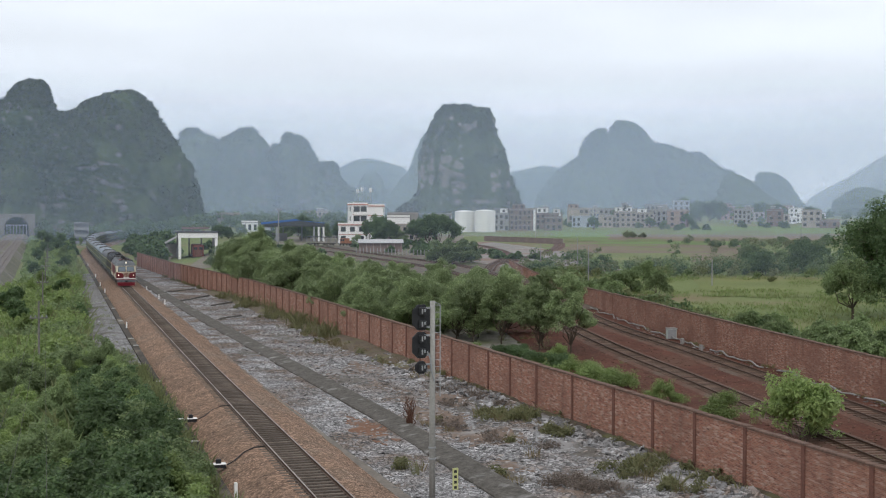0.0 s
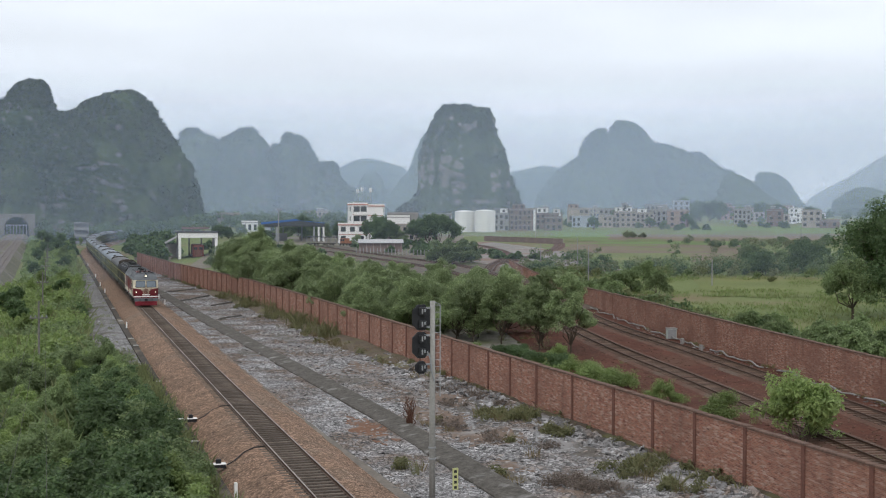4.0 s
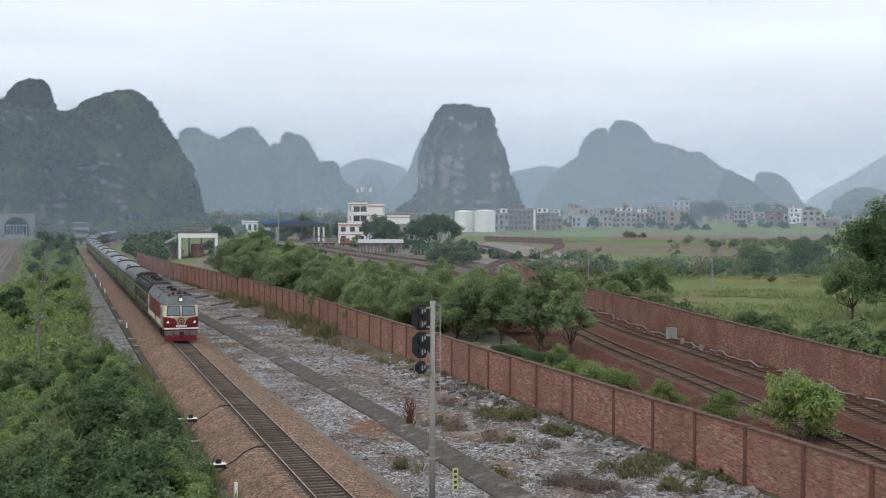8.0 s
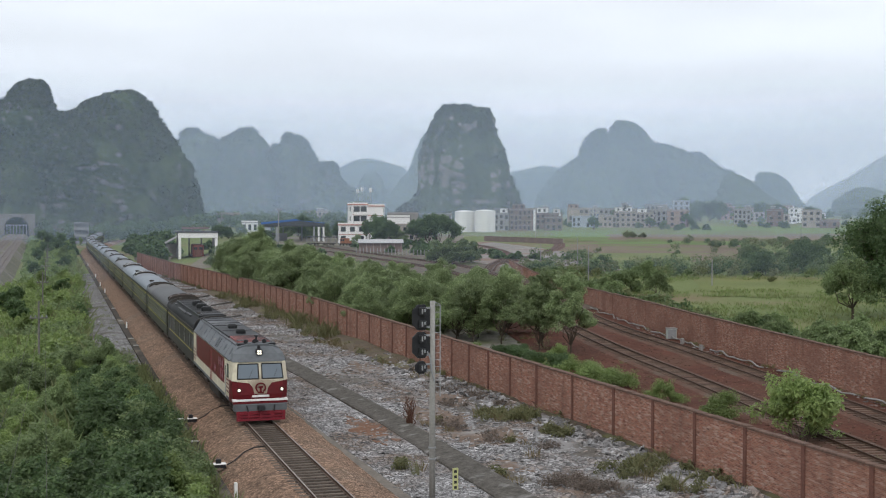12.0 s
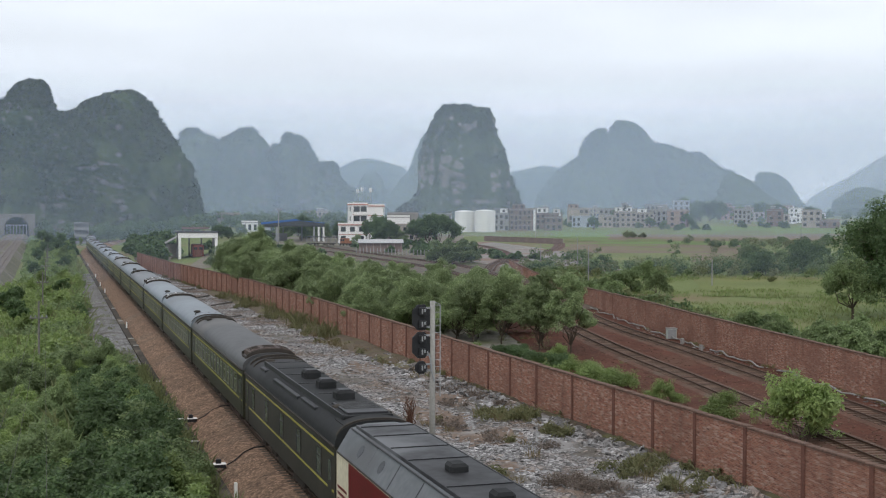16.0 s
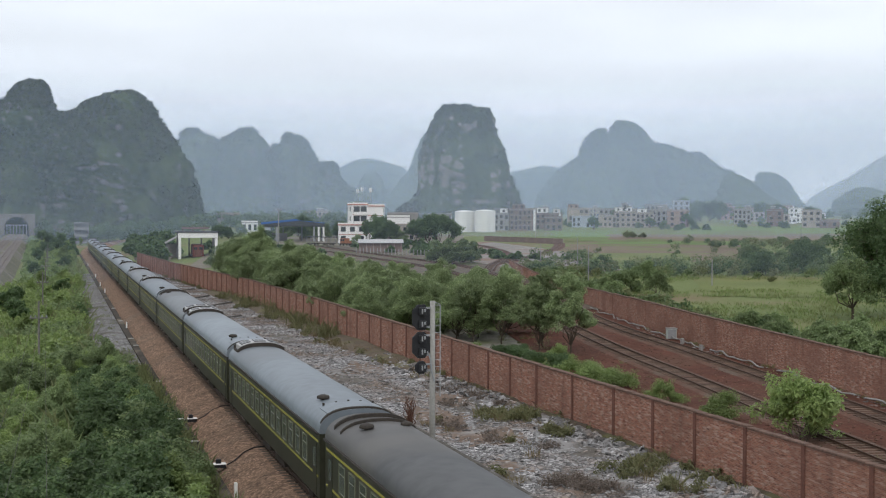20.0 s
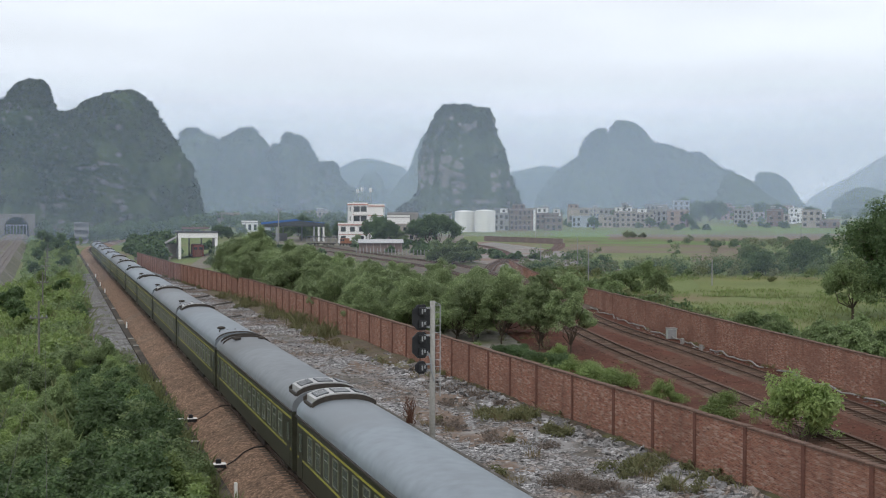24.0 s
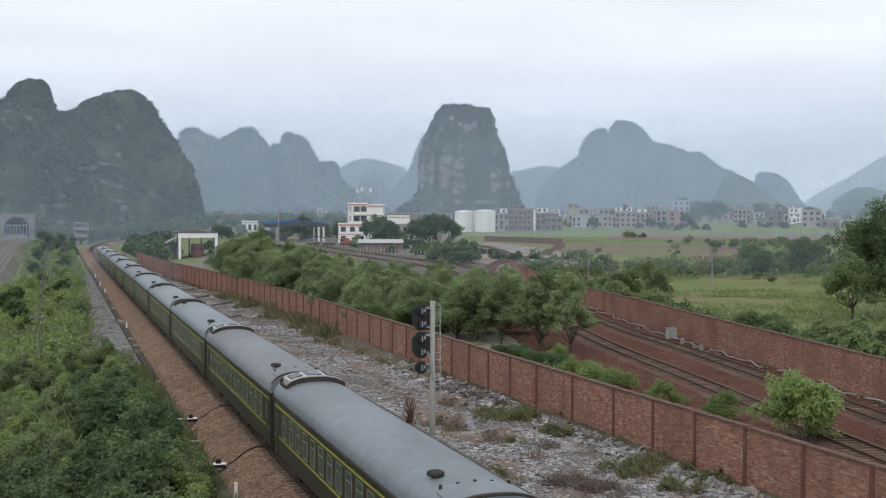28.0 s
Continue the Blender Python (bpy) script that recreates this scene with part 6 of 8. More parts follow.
for q, m_, lab in ((0, M_LEAF_DARK, "dark overgrown hedge between the field plots"), (1, M_LEAF, "green overgrown hedge between the field plots"), (2, M_LEAF_OLIVE, "olive scrub between the field plots")):
    thicket("field_hedge", lab, "bushes", masses[q], m_, 77 + q, 5, 190, 0.32)
spots = []
for i in range(1500):
    a, d = radians(rnd.uniform(24, 41)), rnd.uniform(120, 330)
    x, y = d * math.sin(a), d * math.cos(a)
    if x < yard_wall_x(y) + 1.5 or (noise.noise((x * 0.05, y * 0.05, 2.0)) < 0.0 and d > 170):
        continue
    spots.append((x, y, ground_z(x, y) + 0.1, rnd.uniform(0.6, 1.4)))
tufts("field_grass", "long rough grass in the pasture", spots[::2], M_PASTURE, 26, 0.55, 1.7, 75, slim=0.06)
tufts("field_grass", "green rushes in the pasture", spots[1::2], M_LEAF_FRESH, 26, 0.55, 1.6, 76, slim=0.06)

# trees by the village, the yard and along the foot of the hills
FAR = [tree("village_tree", "dark broadleaf tree among the village houses", "tree", 9.5, 4.6, 0.2, 72, 6500, 0.44, M_LEAF_DARK, 81, "far trees", trunk_h=0.04),
       tree("village_tree", "green broadleaf tree among the village houses", "tree", 8.0, 4.2, 0.2, 72, 6000, 0.42, M_LEAF, 82, "far trees", trunk_h=0.08)]
rnd = random.Random(14)
for px, d, k, q in ((14.2, 414, 0.9, 0), (14.6, 412, 1.1, 0), (15.0, 408, 0.9, 0), (13.5, 400, 0.5, 1), (15.5, 430, 0.7, 1), (16.3, 420, 0.95, 0), (16.9, 415, 1.15, 0), (17.4, 425, 1.1, 0), (17.9, 430, 0.95, 0), (17.3, 285, 0.72, 1), (17.9, 279, 0.78, 1), (18.5, 286, 0.74, 1), (18.9, 292, 0.66, 1), (10.2, 475, 0.9, 1), (11.1, 478, 1.0, 0), (12.0, 470, 0.8, 1), (8.6, 380, 0.6, 1), (9.3, 400, 0.6, 0), (12.7, 445, 0.8, 0), (13.0, 450, 0.75, 0)):
    a = radians(px)
    place(FAR[q], d * math.sin(a), d * math.cos(a), k, rnd)
for px, d, k in ((26.0, 720, 1.3), (25.7, 740, 1.1), (29.5, 940, 1.7), (29.9, 930, 1.6), (30.3, 960, 1.7), (32.1, 1000, 1.6), (32.6, 980, 1.4), (33.0, 1010, 1.5), (34.3, 800, 1.3), (34.6, 815, 1.1), (28.8, 985, 2.0), (24.6, 640, 0.8), (27.2, 690, 0.7), (28.9, 720, 0.9), (29.3, 880, 1.4), (31.2, 900, 1.3), (31.5, 890, 1.1), (22.4, 690, 1.0), (21.2, 640, 0.8)):
    a = radians(px)
    place(FAR[0], d * math.sin(a), d * math.cos(a), k, rnd)
for i in range(34):
    a, d = radians(rnd.uniform(6.9, 12.4)), rnd.uniform(415, 600)
    if radians(8.9) < a < radians(12.3):
        d = max(d, 472 + 0.2 * (d - 415))
    place(FAR[rnd.choice((0, 0, 1))], d * math.sin(a), d * math.cos(a), rnd.uniform(0.4, 0.75), rnd)
slope = []
for i in range(150):
    y = rnd.uniform(228, 600)
    slope.append((float(np.interp(y, (215, 342, 480, 628), (-12.8, -14.4, -16.2, -18.8))) + rnd.uniform(6.2, 11), y, 0.0, rnd.uniform(1.2, 2.6), rnd.uniform(1.0, 2.0)))
thicket("cutting_scrub", "scrub on the slope of the second railway", "bushes", [(x, y, ground_z(x, y) + 0.2, h, w) for x, y, z, h, w in slope], M_LEAF, 86, 6, 220, 0.34)
woods = {0: [], 1: []}
for i in range(90):
    y = rnd.uniform(285, 405)
    x = float(np.interp(y, (285, 405), (90, 92))) + rnd.uniform(-2, 26)
    woods[i % 2].append((x, y, rnd.uniform(0.7, 2.0)))
for i in range(40):
    y = rnd.uniform(300, 420)
    woods[i % 2].append((rnd.uniform(44, 66), y, rnd.uniform(0.8, 2.4)))
for i in range(260):
    a = radians(rnd.uniform(-5, 15))
    d = rnd.uniform(540, 650) if a < radians(6.5) else rnd.uniform(640, 900)
    if not (-36 < d * math.sin(a) < 4 and d < 628):
        woods[i % 2].append((d * math.sin(a), d * math.cos(a), rnd.uniform(5, 9)))
for i in range(80):
    y = rnd.uniform(330, 540)
    x = 20 + max(0, (y - 430)) ** 2 / 1200 + rnd.uniform(3, 18)
    if x < 0.083 * y or y > 380:
        woods[i % 2].append((x, y, rnd.uniform(2.5, 4.6)))
for i in range(70):
    y = rnd.uniform(420, 560)
    woods[i % 2].append((rnd.uniform(-5, 5), y, rnd.uniform(2.0, 3.6)))
for i in range(150):
    a, d = radians(rnd.uniform(15, 40)), rnd.uniform(1020, 1300)
    woods[i % 2].append((d * math.sin(a), d * math.cos(a), rnd.uniform(6, 11)))
for i in range(40):
    a, d = radians(rnd.uniform(19, 36)), rnd.uniform(640, 1000)
    woods[i % 2].append((d * math.sin(a), d * math.cos(a), rnd.uniform(2, 5)))
for q, lab in ((0, "dark woods along the foot of the hills"), (1, "green woods and bushes round the village")):
    thicket("far_woods", lab, "woods", [(x, y, ground_z(x, y) - 0.3, h, h * 0.55) for x, y, h in woods[q]], (M_LEAF_DARK, M_LEAF_DARK)[q], 83 + q, 7, 300, 0.9)


# ---- yard buildings and the village ----
WALLS = {"white": M_WHITE,
         "beige": mat("beige_render", (0.40, 0.355, 0.31), (0.29, 0.26, 0.23), rough=0.9, scale=0.3, fine=2.5, bump=0.1),
         "grey": mat("grey_render", (0.33, 0.325, 0.32), (0.22, 0.215, 0.21), rough=0.9, scale=0.3, fine=2.5, bump=0.1),
         "brick": mat("bare_brick_house", (0.225, 0.168, 0.15), (0.15, 0.112, 0.10), rough=0.95, scale=0.4, fine=3.5, bump=0.2),
         "pink": mat("pink_brick_house", (0.36, 0.265, 0.235), (0.26, 0.195, 0.17), rough=0.95, scale=0.4, fine=3.5, bump=0.2),
         "blue": mat("pale_blue_render", (0.42, 0.47, 0.52), (0.33, 0.37, 0.42), rough=0.9, scale=0.4, fine=3, bump=0.1)}
M_DARKWIN = glass_mat("dark_window", (0.03, 0.035, 0.04), 0.15)
M_ROOFRED = mat("red_roof_edge", (0.40, 0.13, 0.09), (0.30, 0.10, 0.07), rough=0.8, fine=3)


def house(label, x, y, w, d, h, floors, bays, colour, turn=0.0, name="village_house", edge=None, tank=False, balcony=False, loggia=False, upper=(), end=0):
    """A flat-roofed block turned to face the camera, with windows floor by floor, a parapet and slab edges."""
    a = -math.atan2(x, y) + radians(turn)
    z = ground_z(x, y)
    hs = thing(name, label, "house", at=Matrix.Translation((x, y, z)) @ Matrix.Rotation(a, 4, "Z"))
    part("wall", Mesh().box(-w / 2, 0, -1.0, w / 2, d, h), WALLS[colour], hs)
    edge_m = edge or M_CONC
    part("roof", Mesh().box(-w / 2 - 0.25, -0.25, h, w / 2 + 0.25, d + 0.25, h + 0.3, ch=0.05), edge_m, hs, "flat roof slab")
    part("parapet", Mesh().box(-w / 2 - 0.05, -0.05, h + 0.3, w / 2 + 0.05, 0.15, h + 0.85).box(-w / 2 - 0.05, d - 0.15, h + 0.3, w / 2 + 0.05, d + 0.05, h + 0.85), WALLS[colour], hs)
    fh = h / floors
    ww = min(1.9, w / max(1, bays) * 0.56)
    hr = random.Random(int(x * 7 + y))
    if loggia:
        bays = 0
    for f in range(floors):
        if f:
            part("floor_band", Mesh().box(-w / 2 - 0.04, -0.1, f * fh - 0.1, w / 2 + 0.04, -0.003, f * fh + 0.08), edge_m, hs)
        for b_ in range(bays):
            cx = -w / 2 + w * (b_ + 0.5) / bays
            if hr.random() < 0.12:
                continue
            z0, z1 = f * fh + fh * (0.33 if hr.random() < 0.75 else 0.1), f * fh + fh * 0.82
            fr = Mesh().box(cx - ww / 2, -0.09, z0 - 0.1, cx + ww / 2, -0.004, z0).box(cx - ww / 2, -0.09, z1, cx + ww / 2, -0.004, z1 + 0.1)
            fr.box(cx - ww / 2, -0.09, z0, cx - ww / 2 + 0.1, -0.004, z1).box(cx + ww / 2 - 0.1, -0.09, z0, cx + ww / 2, -0.004, z1)
            win = part("window", fr, M_CONC, hs)
            part("pane", Mesh().box(cx - ww / 2 + 0.1, -0.03, z0, cx + ww / 2 - 0.1, -0.005, z1), M_DARKWIN, win)
        if loggia:
            # Flat dark panel before the wall stands for shade inside an open balcony.
            lg = part("loggia", Mesh().box(-w / 2 + 0.35, -0.05, f * fh + 0.5, w / 2 - 0.35, -0.012, f * fh + fh * 0.86), M_DARKWIN, hs, "flat dark panel for the shade in an open balcony")
            part("pillar", Mesh().box(-0.12, -0.2, f * fh + 0.5, 0.12, -0.051, f * fh + fh * 0.86), WALLS[colour], lg)
        if balcony and f:
            part("balcony", Mesh().box(-w / 2 + 0.3, -1.1, f * fh - 0.12, w / 2 - 0.3, -0.11, f * fh + 0.05).box(-w / 2 + 0.3, -1.1, f * fh + 0.05, w / 2 - 0.3, -1.0, f * fh + 0.95), WALLS[colour], hs)
    for sx in (-1, 1):
        for f in range(floors):
            x0, x1 = sorted((sx * (w / 2 + 0.004), sx * (w / 2 + 0.06)))
            part("side_window", Mesh().box(x0, d * 0.4, f * fh + fh * 0.35, x1, d * 0.4 + 1.2, f * fh + fh * 0.8), M_DARKWIN, hs)
    for k0, k1, uh, uc in upper:
        up = part("upper_storey", Mesh().box(w * k0, d * 0.2, h + 0.3, w * k1, d * 0.9, h + 0.3 + uh), WALLS[uc], hs, "set-back upper storey")
        part("upper_roof", Mesh().box(w * k0 - 0.3, d * 0.2 - 0.4, h + 0.301 + uh, w * k1 + 0.3, d * 0.9 + 0.2, h + 0.55 + uh), M_CONC, up)
        n_ = max(1, int(w * (k1 - k0) / 2.6))
        for q in range(n_):
            cx = w * (k0 + (k1 - k0) * (q + 0.5) / n_)
            part("pane", Mesh().box(cx - 0.6, d * 0.2 - 0.04, h + 0.3 + uh * 0.32, cx + 0.6, d * 0.2 - 0.004, h + 0.3 + uh * 0.8), M_DARKWIN, up)
    if end:
        x0, x1 = sorted((end * (w / 2 - 1.0), end * (w / 2 + 0.07)))
        part("end_wall", Mesh().box(x0, -0.14, -1.0, x1, -0.092, h + 0.5), WALLS["white"], hs, "white plastered corner")
    if tank:
        k = hr.uniform(-0.3, 0.1)
        st = part("stair_head", Mesh().box(w * k, d * 0.3, h + 0.3, w * (k + 0.28), d * 0.75, h + 2.4, ch=0.05), WALLS["grey"], hs)
        part("slab", Mesh().box(w * k - 0.3, d * 0.3 - 0.4, h + 2.401, w * (k + 0.28) + 0.3, d * 0.75 + 0.3, h + 2.55), M_WHITE, st, "pale slab")
        part("water_tank", Mesh().lathe(w * 0.32, d * 0.4, [(0.7, h + 0.3), (0.7, h + 1.9), (0.5, h + 2.2)], 12), M_METAL, hs, "roof water tank")
    return hs


house("white four-storey block with balconies and a red roof edge", 102.6, 421.8, 5.4, 9, 13.5, 4, 2, "white", 12, "white_block", M_ROOFRED, balcony=True, loggia=True)
house("plain white gabled end of a four-storey block", 107.6, 421.5, 6.4, 9, 13.0, 4, 0, "white", -4, "white_block", M_ROOFRED)
house("low white annex with a red-edged roof", 98.4, 416.0, 9.5, 4, 6.4, 2, 3, "white", 4, "white_annex", M_ROOFRED)
house("grey and white two-storey yard office", 133.6, 475.5, 12.1, 10, 9.6, 3, 5, "grey", 3, "yard_office")
house("white flat-roofed block behind the yard", 150.0, 530.0, 10.5, 9, 9.0, 3, 3, "white", 0)
house("two-storey beige house by the railway", 96.8, 729.4, 14.0, 8, 7.2, 2, 4, "beige")
house("single-storey white hut by the yard", 83.8, 557.3, 7.3, 6, 5.0, 1, 3, "white")
house("row of beige houses beyond the trees", 176.0, 850.0, 18.0, 10, 7.6, 2, 6, "beige", tank=True)
house("grey houses behind the tanks", 226.2, 720.9, 15.1, 10, 7.0, 2, 4, "grey")
house("grey three-storey house beside the tanks", 219.1, 592.0, 7.9, 12, 8.4, 3, 3, "grey", upper=((-0.1, 0.4, 2.6, "white"),))
house("bare red brick apartment block of five floors", 229.1, 587.6, 13.2, 12, 10.6, 4, 6, "brick", 4, "apartment_block", end=1, upper=((-0.35, 0.1, 2.6, "brick"),))
house("bare red brick apartment block of four floors", 251.2, 606.8, 13.7, 12, 8.2, 3, 5, "brick", -5, "apartment_block", end=1, upper=((-0.45, -0.05, 3.2, "white"), (0.2, 0.42, 2.4, "white")))
house("low brick house with a white end wall", 243.8, 581.0, 8.8, 8, 6.7, 2, 3, "brick", 6)
house("pale blue and white two-storey house", 293.3, 651.4, 15.9, 8, 6.0, 2, 6, "blue")
house("beige three-storey village house", 306.0, 690.0, 12.8, 10, 10.4, 3, 4, "beige", 5, upper=((-0.45, 0.0, 2.6, "pink"),))
house("unfinished grey concrete house", 335.0, 712.0, 9.3, 10, 10.0, 3, 3, "grey", -6)
house("beige three-storey house at the field's edge", 313.7, 640.5, 12.5, 12, 8.6, 3, 4, "beige", 4, upper=((-0.45, 0.3, 2.8, "white"), (-0.15, 0.1, 5.2, "grey")))
house("grey two-storey house at the field's edge", 324.5, 637.6, 10.3, 10, 8.0, 3, 4, "beige", 2, upper=((-0.4, 0.1, 2.4, "white"),))
house("grey village houses behind the field", 425.7, 816.8, 16.0, 12, 12.4, 3, 5, "grey", 6)
house("small grey village house", 400.0, 800.0, 9.0, 10, 9.0, 3, 3, "beige", -4)
house("tall narrow white house of four floors", 453.7, 831.0, 12.6, 10, 15.4, 4, 3, "blue", 4)
house("pink brick house of three floors", 530.0, 891.0, 17.0, 12, 10.4, 3, 4, "pink", 3, upper=((-0.35, 0.15, 3.0, "pink"),))
house("low grey house beside the pink one", 542.2, 882.0, 13.5, 8, 6.7, 2, 3, "grey")
house("pink brick house at the village end", 595.0, 926.0, 11.2, 10, 11.6, 3, 3, "pink", -3)
house("white-framed unfinished house at the village end", 606.0, 920.2, 10.2, 10, 11.0, 3, 2, "pink", 3, end=1)
house("long low white shed at the field's edge", 475.0, 724.6, 15.3, 6, 3.2, 1, 5, "white", name="field_shed")
house("low dark brick field shed", 411.2, 583.5, 10.6, 8, 4.0, 1, 2, "brick", name="field_shed")
house("distant white greenhouse roof", 660.0, 950.0, 9.0, 8, 4.0, 1, 2, "white", name="greenhouse")
lb = thing("lineside_building", "small pale concrete lineside building with open storeys", "building", at=Matrix.Translation((9.8, 545.0, ground_z(9.8, 545.0))))
for k in range(4):
    part("floor_slab", Mesh().box(-3.2, -0.3, k * 2.9 + 0.1, 3.2, 4.6, k * 2.9 + 0.42, ch=0.04), WALLS["grey"], lb, "pale grey floor slab")
    if k < 3:
        part("back_wall", Mesh().box(-3.0, 4.2, k * 2.9 + 0.42, 3.0, 4.4, k * 2.9 + 3.0), WALLS["grey"], lb)
        part("parapet", Mesh().box(-3.1, -0.2, k * 2.9 + 0.42, 3.1, -0.05, k * 2.9 + 1.2), WALLS["grey"], lb)
        for x in (-3.0, -0.1, 2.8):
            part("column", Mesh().box(x, 0, k * 2.9 + 0.42, x + 0.25, 0.25, k * 2.9 + 3.0), WALLS["grey"], lb)
rnd = random.Random(19)
for i in range(22):
    a, d = radians(rnd.choice((rnd.uniform(19.8, 23.5), rnd.uniform(24, 28.6), rnd.uniform(31, 34.5)))), rnd.uniform(700, 1010)
    c = rnd.choice(("grey", "beige", "brick", "grey", "pink", "white"))
    n_ = rnd.choice((2, 3, 3))
    house({"grey": "grey village house", "beige": "beige village house", "brick": "brick village house", "pink": "pink brick village house", "white": "whitewashed village house"}[c] + " among its neighbours", d * math.sin(a), d * math.cos(a), rnd.uniform(8, 13), 8, n_ * 3.2, n_, rnd.choice((2, 3, 4)), c, rnd.uniform(-14, 14), tank=rnd.random() < 0.5)

# roof masts on the white block
for dx, hh in ((-2.2, 5.0), (-0.6, 5.6), (2.6, 5.4)):
    x, y = 104.5 + dx, 424.5
    mast = thing("roof_mast", "thin phone mast on the white block's roof", "mast", "roof masts", at=Matrix.Translation((x, y, ground_z(x, y) + 14.4)))
    part("pole", Mesh().tube((0, 0, 0), (0, 0, hh), 0.09, 0.06, n=6), M_METAL, mast)
    for k in range(3):
        a = 2.1 * k
        part("panel_antenna", Mesh().box(-0.10, -0.05, hh - 1.7, 0.10, 0.05, hh - 0.2, m=Matrix.Translation((0.4 * math.cos(a), 0.4 * math.sin(a), 0))), M_WHITE, mast)

# two white storage tanks
for x, y, r, h in ((192.0, 571.0, 4.9, 9.8), (199.8, 563.0, 5.1, 10.2)):
    tk = thing("storage_tank", "big white cylindrical oil storage tank", "tank", "white storage tanks", at=Matrix.Translation((x, y, ground_z(x, y))))
    part("shell", Mesh().lathe(0, 0, [(r, -0.5), (r, h)], 40), M_WHITE, tk, smooth=False)
    part("roof", Mesh().lathe(0, 0, [(r + 0.12, h), (r + 0.12, h + 0.15), (r * 0.5, h + 0.65), (0.3, h + 0.8)], 40), M_WHITE, tk, "shallow white cone roof")
    for k in range(6):
        part("shell_band", Mesh().lathe(0, 0, [(r + 0.02, k * h / 6 + 0.3), (r + 0.05, k * h / 6 + 0.34), (r + 0.02, k * h / 6 + 0.38)], 40), M_WHITE, tk)
    part("ladder", Mesh().box(-0.3, -r - 0.25, 0, -0.24, -r - 0.18, h + 0.8).box(0.24, -r - 0.25, 0, 0.3, -r - 0.18, h + 0.8), M_METAL, tk)

# the locomotive shed with its white portal
sx, sy = 38.2, 352.0
sz = ground_z(sx, sy) - 0.9
shed = thing("engine_shed", "open engine shed with a white concrete portal", "shed", at=Matrix.Translation((sx, sy, sz)) @ Matrix.Rotation(-0.06, 4, "Z"))
for x in (-5.1, 5.1):
    part("column", Mesh().box(x - 0.38, 0, -1.2, x + 0.38, 0.8, 6.5), M_WHITE, shed, "white portal column")
part("lintel", Mesh().box(-5.55, -0.05, 6.5, 5.55, 0.85, 8.0), M_WHITE, shed, "white portal beam")
part("roof", Mesh().box(-6.0, -0.3, 8.0, 6.0, 18.0, 8.3, ch=0.05), M_BLACK, shed, "dark flat roof")
for x in (-5.5, 5.3):
    part("side_wall", Mesh().box(x, 0.9, -1.2, x + 0.2, 18.0, 3.4), WALLS["grey"], shed)
    for k in range(4):
        part("side_post", Mesh().box(x - 0.05, 2.5 + k * 4.4, 3.4, x + 0.25, 2.9 + k * 4.4, 8.0), M_CONC, shed)
for x in (-5.2, -1.8, 1.8, 5.2):
    part("back_post", Mesh().box(x - 0.2, 17.5, -1.2, x + 0.2, 17.9, 7.9), M_CONC, shed)
for k in range(3):
    part("truss", Mesh().box(-5.2, 3.0 + k * 5, 6.6, 5.2, 3.2 + k * 5, 7.0), M_METAL, shed)
for y in (2.4, 7.5, 13.4):
    part("lean_to_post", Mesh().box(-8.7, y, -1.2, -8.4, y + 0.3, 5.0), M_CONC, shed)
lean = part("lean_to_roof", Mesh().add([(-9.0, 1.6, 5.0), (-5.52, 1.6, 6.9), (-5.52, 14.4, 6.9), (-9.0, 14.4, 5.0), (-9.0, 1.6, 4.75), (-5.52, 1.6, 6.65), (-5.52, 14.4, 6.65), (-9.0, 14.4, 4.75)], [(0, 1, 2, 3), (7, 6, 5, 4), (0, 4, 5, 1), (3, 2, 6, 7), (0, 3, 7, 4)]), M_CONC, shed, "pale sloping lean-to roof")
part("lean_to_wall", Mesh().box(-8.6, 13.5, -1.2, -5.55, 13.7, 4.6), WALLS["beige"], lean)
for x in (-4.0, -1.2, 2.0):
    part("roof_post", Mesh().box(x - 0.1, 6.0, 8.3, x + 0.1, 6.2, 10.0), M_BRICK_DARK, shed)
part("roof_sign", Mesh().box(-4.3, 5.9, 8.95, 3.4, 6.0, 9.5), WALLS["brick"], shed, "rusty red board on the roof")
wag = thing("parked_locomotive", "rust-red locomotive parked in the engine shed", "locomotive", at=Matrix.Translation((sx + 0.2, sy + 1.5, sz + 0.1)) @ Matrix.Rotation(-0.06, 4, "Z"))
part("body", Mesh().box(-1.55, 0, 1.0, 1.55, 14, 4.4, ch=0.25), mat("rust_red_paint", (0.20, 0.055, 0.042), (0.13, 0.038, 0.03), rough=0.6), wag)
part("hood", Mesh().box(-1.0, -0.9, 1.0, 1.0, -0.01, 3.0, ch=0.15), M_BRICK_DARK, wag, "dark red bonnet")
for x in (-1.9, 1.6):
    part("side_platform", Mesh().box(x, 0.2, 0.7, x + 0.35, 13.5, 1.5, ch=0.03), M_UNDER, wag)
for x in (-0.75, 0.75):
    part("windscreen", Mesh().box(x - 0.5, -0.04, 2.9, x + 0.5, -0.004, 3.7), M_DARKWIN, wag)
part("buffer_beam", Mesh().box(-1.4, -0.3, 0.4, 1.4, 0.2, 1.0), M_BLACK, wag)
for y in (3.0, 10.5):
    bogie(wag, y)

